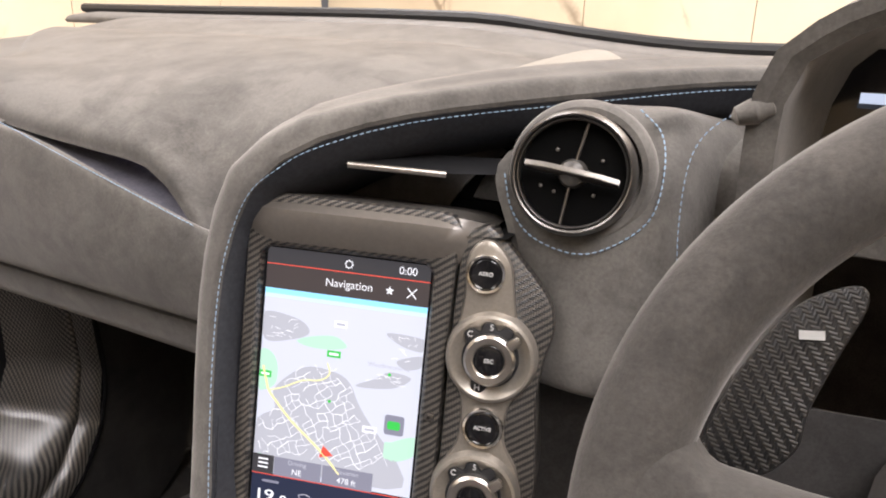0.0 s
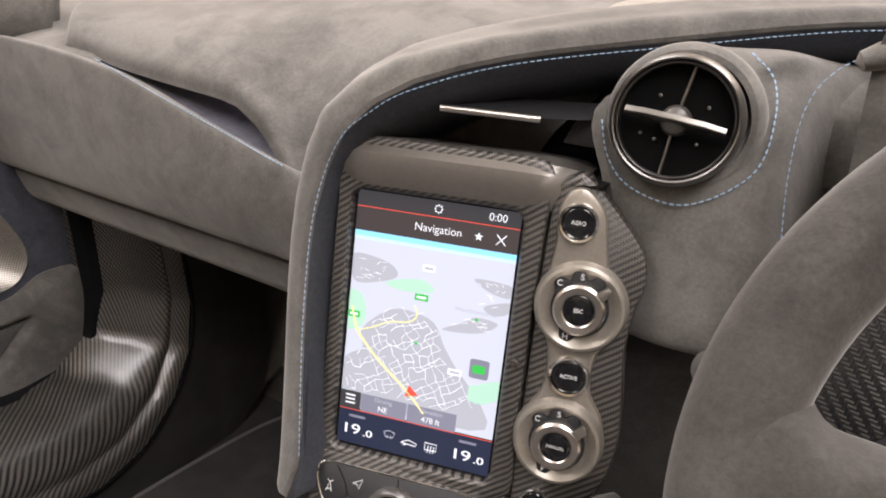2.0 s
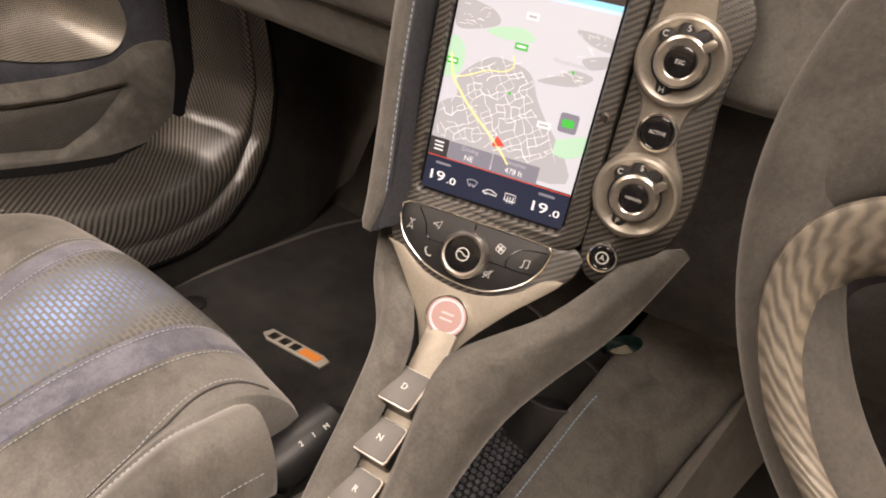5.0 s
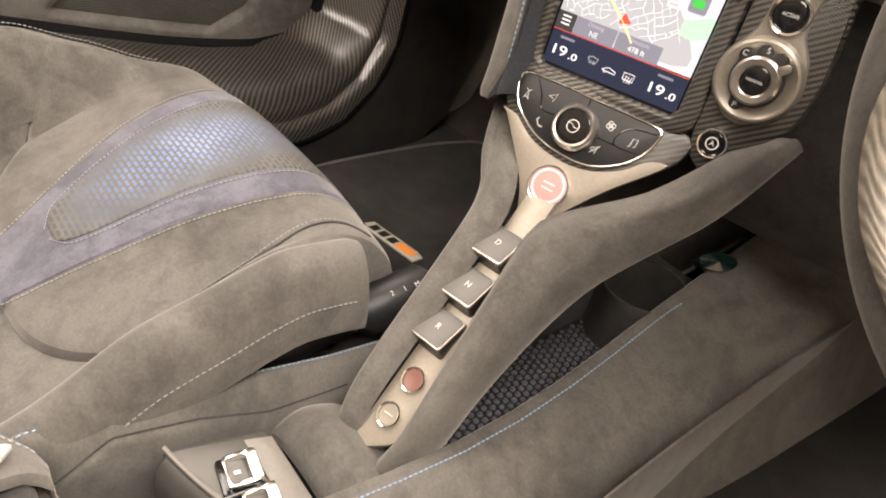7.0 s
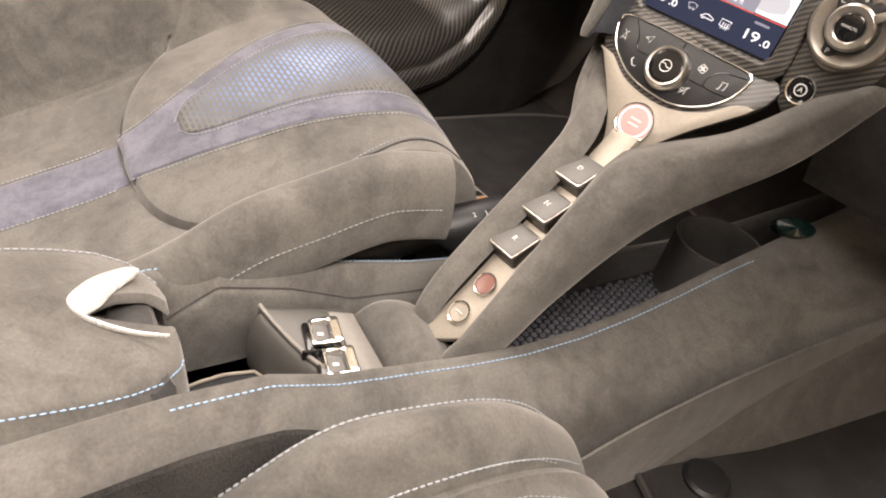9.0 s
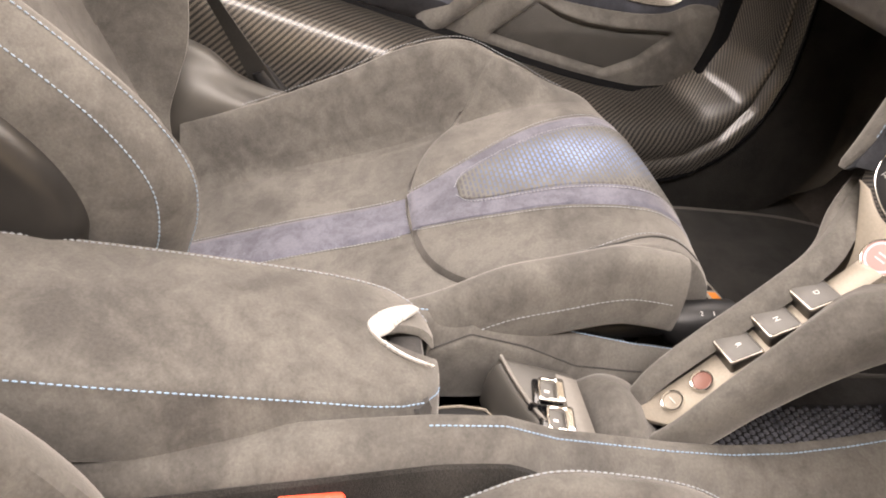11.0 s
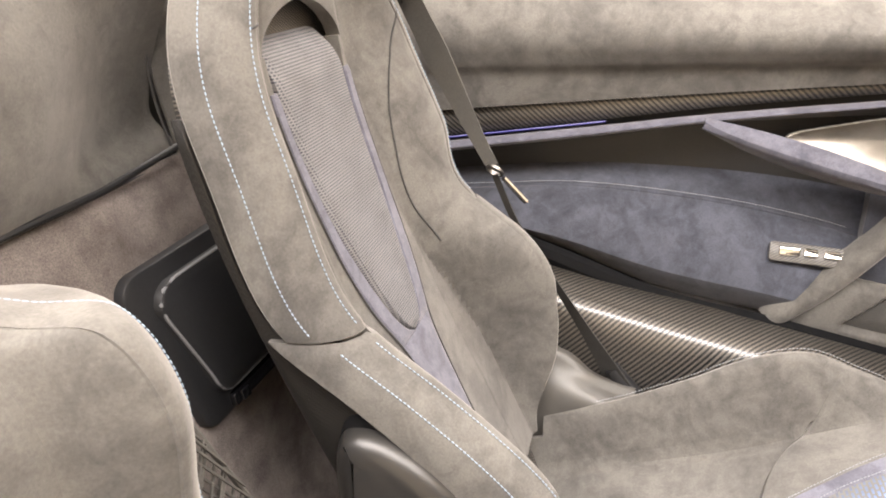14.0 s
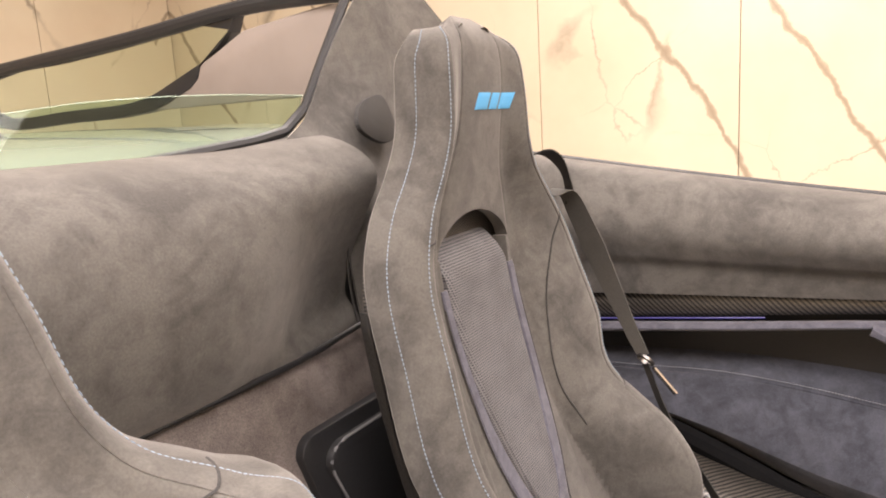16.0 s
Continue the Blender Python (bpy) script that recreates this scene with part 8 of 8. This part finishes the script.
bf = curve_fn([[(x, y, z) for x, y, z in r] for r in (
    [(0.186, 0.445, 0.78), (0.190, 0.442, 0.880), (0.189, 0.440, 0.945), (0.193, 0.438, 0.978), (0.225, 0.436, 1.000), (0.30, 0.435, 1.022), (0.40, 0.436, 1.02), (0.48, 0.45, 0.98), (0.50, 0.45, 0.90)],
    [(0.196, 0.49, 0.78), (0.200, 0.49, 0.880), (0.199, 0.49, 0.945), (0.206, 0.49, 0.983), (0.238, 0.49, 1.008), (0.31, 0.49, 1.030), (0.41, 0.49, 1.03), (0.485, 0.49, 0.99), (0.505, 0.49, 0.90)],
    [(0.225, 0.58, 0.78), (0.225, 0.58, 0.880), (0.225, 0.58, 0.94), (0.232, 0.58, 0.975), (0.26, 0.58, 0.998), (0.33, 0.58, 1.015), (0.42, 0.58, 1.01), (0.48, 0.58, 0.97), (0.50, 0.58, 0.90)])])
part("hood", sheet(Geo(), bf, 0, 1, 0, 1, 50, 20, 0, 0.016, 0.008, -1), SUEDE, binn, "suede binnacle hood")
part("hood_top", sheet(Geo(), bf, 0.40, 0.80, 0.10, 0.98, 30, 14, 0.003, 0.006, 0.003, -1), plain("beige_leather", (0.30, 0.265, 0.225), 0.5, 0, 0.10, 200), binn, "pale beige leather top")
part("side_tab", Geo().lathe([(0.0001, -0.012), (0.008, -0.009), (0.0115, 0.0), (0.008, 0.009), (0.0001, 0.012)], pose(0.176, 0.448, 0.957, 0, 70, 12) @ Matrix.Diagonal((0.62, 1.2, 1.0, 1.0)), 20), SUEDE, binn, "small suede side tab")
part("display", Geo().prism(rounded(-0.14, -0.05, 0.14, 0.05, 0.01), 0, 0.004, frame_of((0.34, 0.53, 0.94), (1, 0, 0), (0, 0.25, 1))), GLOSS_BLACK, binn, "dark instrument display")
for k in range(2):
    part("display_line", Geo().box(frame_of((0.24 + 0.01 * k, 0.522 + 0.008 * k, 0.962 - 0.035 * k), (1, 0, 0), (0, 0.25, 1)), 0.03, 0.006, 0.001), glowing("display_text", (0.75, 0.85, 1.0), 0.7), binn)

# ---- rear bulkhead, hatch, glass ----
bulk = thing("rear_bulkhead", (0.0, -0.70, 0.60), "rounded suede rear bulkhead over brown carpet", "bulkhead")
XB = np.linspace(0.75, -0.235, 16)
tuck = lambda x: (lambda q: q * q * (3 - 2 * q))(min(1.0, max(0.0, (0.02 - x) / 0.20)))
deck = curve_fn([[(x, y - 0.062 * tuck(x) * min(1.0, max(0.0, (1.10 - z) / 0.05)) * min(1.0, max(0.0, (z - 0.925) / 0.03)), z + 0.012 * (x < -0.1) * (x + 0.1) / -0.13) for x in XB] for y, z in ((-0.700, 0.920), (-0.680, 0.933), (-0.655, 0.965), (-0.638, 1.020), (-0.636, 1.070), (-0.652, 1.118), (-0.690, 1.150), (-0.745, 1.163), (-0.775, 1.160))])
part("bulkhead_roll", sheet(Geo(), deck, 0, 1, 0, 1, 50, 40, 0, 0.006, 0.003, -1), SUEDE, bulk, "smooth rounded suede roll")
side = curve_fn([[(x, y, z) for x, y, z in r] for r in (
    [(-0.232, -0.690, 0.932), (-0.236, -0.702, 1.034), (-0.250, -0.690, 1.095), (-0.225, -0.700, 1.138), (-0.185, -0.745, 1.170)],
    [(-0.275, -0.70, 0.93), (-0.285, -0.690, 1.03), (-0.30, -0.70, 1.11), (-0.28, -0.715, 1.165), (-0.235, -0.75, 1.205)],
    [(-0.36, -0.71, 0.92), (-0.37, -0.71, 1.03), (-0.38, -0.72, 1.13), (-0.36, -0.735, 1.22), (-0.30, -0.76, 1.285)],
    [(-0.52, -0.72, 0.90), (-0.52, -0.72, 1.03), (-0.50, -0.73, 1.15), (-0.46, -0.745, 1.27), (-0.38, -0.76, 1.375)],
    [(-0.78, -0.70, 0.86), (-0.78, -0.70, 1.03), (-0.74, -0.71, 1.16), (-0.64, -0.74, 1.30), (-0.48, -0.77, 1.43)])])
part("pillar_trim", sheet(Geo(), side, 0, 1, 0, 1, 40, 30, 0, 0.006, 0.003, 1), SUEDE, bulk, "suede rear pillar trim")
part("pillar_speaker", Geo().prism(smooth_loop([(-0.046, 0.0), (-0.03, 0.026), (0.01, 0.036), (0.05, 0.03), (0.05, -0.02), (0.0, -0.026)], 36), -0.002, 0.004, frame_of((-0.312, -0.700, 1.188), (-0.97, -0.16, 0.10), (0.05, -0.25, 0.97)), 0.0015), SPEAKER_DARK, bulk, "oval pillar speaker grille")
carp = curve_fn([[(x, y, z) for x in (0.70, 0.3, -0.1, -0.4, -0.72)] for y, z in ((-0.690, 0.930), (-0.668, 0.89), (-0.640, 0.70), (-0.620, 0.50), (-0.56, 0.38), (-0.40, 0.312))])
part("carpet", sheet(Geo(), carp, 0, 1, 0, 1, 40, 40, 0, 0.006, 0.003, 1), CARPET_BROWN, bulk, "brown carpet lining")
part("gap_trim", Geo().tube(even([(0.75, -0.690, 0.915), (0.2, -0.690, 0.917), (-0.15, -0.692, 0.919), (-0.28, -0.700, 0.912), (-0.50, -0.715, 0.90), (-0.75, -0.70, 0.865)], 40), 0.015, 8), BLACK, bulk, "black gap trim under the roll")
# black tube draws the shadow line where roll meets carpet
part("shade_line", Geo().tube([(x, -0.672, 0.934 + 0.012 * (x < -0.1) * (x + 0.1) / -0.13) for x in np.linspace(0.72, -0.225, 30)], 0.0036, 8), BLACK, bulk, "thin black bead drawn as the shadow line under the roll")
part("corner_seam", Geo().tube(even([(-0.209, -0.677, 1.159), (-0.222, -0.668, 1.125), (-0.236, -0.672, 1.092), (-0.226, -0.690, 1.050), (-0.222, -0.692, 1.0), (-0.216, -0.680, 0.945)], 30), 0.0014, 6), SUEDE_DARK, bulk, "fine corner seam")
part("back_plate", Geo().box(pose(0.0, -0.79, 0.70), 1.60, 0.03, 0.84), BLACK, bulk, "black inner bulkhead plate", smooth=False)
hatch = thing("storage_hatch", (-0.2, -0.65, 0.77), "black plastic storage hatch with rounded frame", "hatch")
HF = frame_of((-0.195, -0.6350, 0.765), (-1, 0.02, 0.0), (0, -0.125, 1))
HATCH = lambda g, r: [(x - (0.20 - x) / 0.32 * (0.044 if y > 0 else 0.0), y) for x, y in rounded(-0.098 + g, -0.096 + g, 0.20, 0.096 - 0.75 * g, r, 8)]
part("frame", Geo().prism(HATCH(0.0, 0.022), -0.02, 0.006, HF, 0.004), BLACK, hatch, "black hatch surround")
lidh = part("lid", Geo().prism(HATCH(0.026, 0.024), 0.004, 0.016, HF, 0.007), BLACK, hatch, "black hatch lid")
RIM = resample(HATCH(0.028, 0.024), 72)
# paler grey paints the bright edge that the lid catches
part("lid_rim", Geo().tube([at(HF, x, y, 0.0125) for x, y in RIM + RIM[:1]], 0.0020, 6), plain("edge_highlight_grey", (0.16, 0.16, 0.165), 0.30), lidh, "paler rim painted as the lid's edge highlight")
part("emblem", Geo().tube([at(HF, 0.048 + x, -0.030 + y, 0.0165) for x, y in ((-0.010, -0.010), (-0.010, 0.008), (0.004, 0.012), (0.012, 0.004), (0.012, -0.010), (-0.010, -0.010))], 0.0006, 5), DARK_METAL, lidh, "faint square outline mark")
part("pull_bar", Geo().prism(rounded(-0.052, -0.092, 0.20, -0.076, 0.004), 0.005, 0.013, HF, 0.003), GLOSS_BLACK, hatch, "black bar under the lid")
part("lock", Geo().box(HF @ pose(-0.036, -0.084, 0.014), 0.014, 0.012, 0.006, 0.001), GLOSS_BLACK, hatch)
net = thing("cargo_net", (0.0, -0.55, 0.70), "dark knotted elastic storage net", "net")
edge_x = lambda z: 0.012 + (z - 0.70) * 0.42
g = Geo()
for d in (-1, 1):
    for k in range(-31, 50):
        run = [(0.0060 * k + d * 0.62 * q, -0.500 + 0.0015 * d + 0.006 * math.sin(9 * q + k), 0.700 + q) for q in np.linspace(0.0, 0.15, 26)]
        run = [(x, y, z) for x, y, z in run if edge_x(z) < x < 0.165]
        if len(run) > 2:
            g.tube(run, 0.0013, 5)
tagged(part("netting", g, BELT, net), kind="stuff")
part("hem", Geo().tube([(0.165, -0.498, 0.697), (0.09, -0.498, 0.697), (0.016, -0.498, 0.700)], 0.0032, 8), BELT, net, "pale bound hem")
part("side_hem", Geo().tube([(edge_x(z), -0.500, z) for z in np.linspace(0.70, 0.85, 10)], 0.0025, 8), BELT, net)

rear_glass = thing("rear_window", (0.0, -0.77, 1.17), "green tinted rear window pane in black seal", "window")
pane = part("pane", Geo().prism([(-0.75, -0.062), (-0.14, -0.0175), (-0.033, -0.008), (0.196, 0.012), (0.233, 0.022), (0.267, 0.065)] + [tuple(q) for q in even([(0.255, 0.0655), (0.121, 0.066), (-0.022, 0.060), (-0.129, 0.048), (-0.40, 0.012), (-0.75, -0.04)], 24)], -0.002, 0.002, frame_of((0, -0.765, 1.168), (-1, 0, 0), (0, -0.25, 0.97))), GLASS_REAR, rear_glass, smooth=False)
part("seal", Geo().tube([(0.75, -0.762, 1.150), (0.147, -0.755, 1.152), (0.012, -0.755, 1.162), (-0.15, -0.755, 1.177), (-0.20, -0.755, 1.186), (-0.245, -0.757, 1.215), (-0.292, -0.762, 1.275), (-0.365, -0.77, 1.365), (-0.42, -0.775, 1.42)], 0.007, 8), BLACK, rear_glass, "black rubber window seal")
rd = thing("engine_deck", (0.0, -1.2, 1.05), "pale painted rear deck behind the window", "body panel")
part("deck_panel", sheet(Geo(), curve_fn([[(x, y, z) for x in (0.6, 0.2, -0.2, -0.5)] for y, z in ((-0.80, 1.145), (-1.0, 1.185), (-1.3, 1.19), (-1.7, 1.11))]), 0, 1, 0, 1, 20, 20, 0, 0.01, 0.004, -1), BODY, rd)
part("deck_vent", sheet(Geo(), curve_fn([[(0.6, -0.9, 1.176), (0.1, -0.92, 1.179), (-0.35, -0.96, 1.187)], [(0.6, -1.05, 1.194), (0.1, -1.04, 1.195), (-0.35, -1.0, 1.194)]]), 0, 1, 0, 1, 20, 8, 0.004, 0.006, 0.003, -1), BLACK, rd, "black deck vent")
but = thing("flying_buttress", (-0.5, -1.1, 1.3), "glazed flying buttress with black frame", "buttress")

WX = Matrix(((0, 0, 1, -0.62), (1, 0, 0, 0), (0, 1, 0, 0), (0, 0, 0, 1)))
BWIN = smooth_loop([(-2.16, 1.369), (-1.85, 1.383), (-1.60, 1.396), (-1.40, 1.411), (-1.29, 1.419), (-1.268, 1.405), (-1.31, 1.362), (-1.44, 1.315), (-1.592, 1.274), (-1.85, 1.268), (-2.16, 1.268)], 60)
part("frame", ring_plate(Geo(), [(x + (0.02 if x > -1.6 else -0.02), y + (0.014 if y > 1.33 else -0.03)) for x, y in BWIN], BWIN, -0.03, 0.0, WX, 0.004, 0.012), BLACK, but, "black window frame")
part("pane", Geo().prism(BWIN, -0.012, -0.008, WX), GLASS, but, "green tinted quarter pane", smooth=False)
part("inner_panel", Geo().prism([(-1.235, 1.392), (-1.013, 1.415), (-0.98, 1.412), (-1.04, 1.25), (-1.56, 1.25), (-1.44, 1.312), (-1.315, 1.358)], -0.02, -0.004, WX, 0.004), PAINT_PINK, but, "pale satin inner panel")
part("top_rail", Geo().tube([(-0.62, y, z) for y, z in even([(-2.2, 1.388), (-1.6, 1.412), (-1.25, 1.434), (-1.05, 1.432), (-0.86, 1.42)], 30)], 0.016, 10), BLACK, but, "black roof rail")
part("post", Geo().tube([(-0.62, -0.86, 1.42), (-0.55, -0.80, 1.36), (-0.40, -0.775, 1.23)], 0.012, 10), BLACK, but)
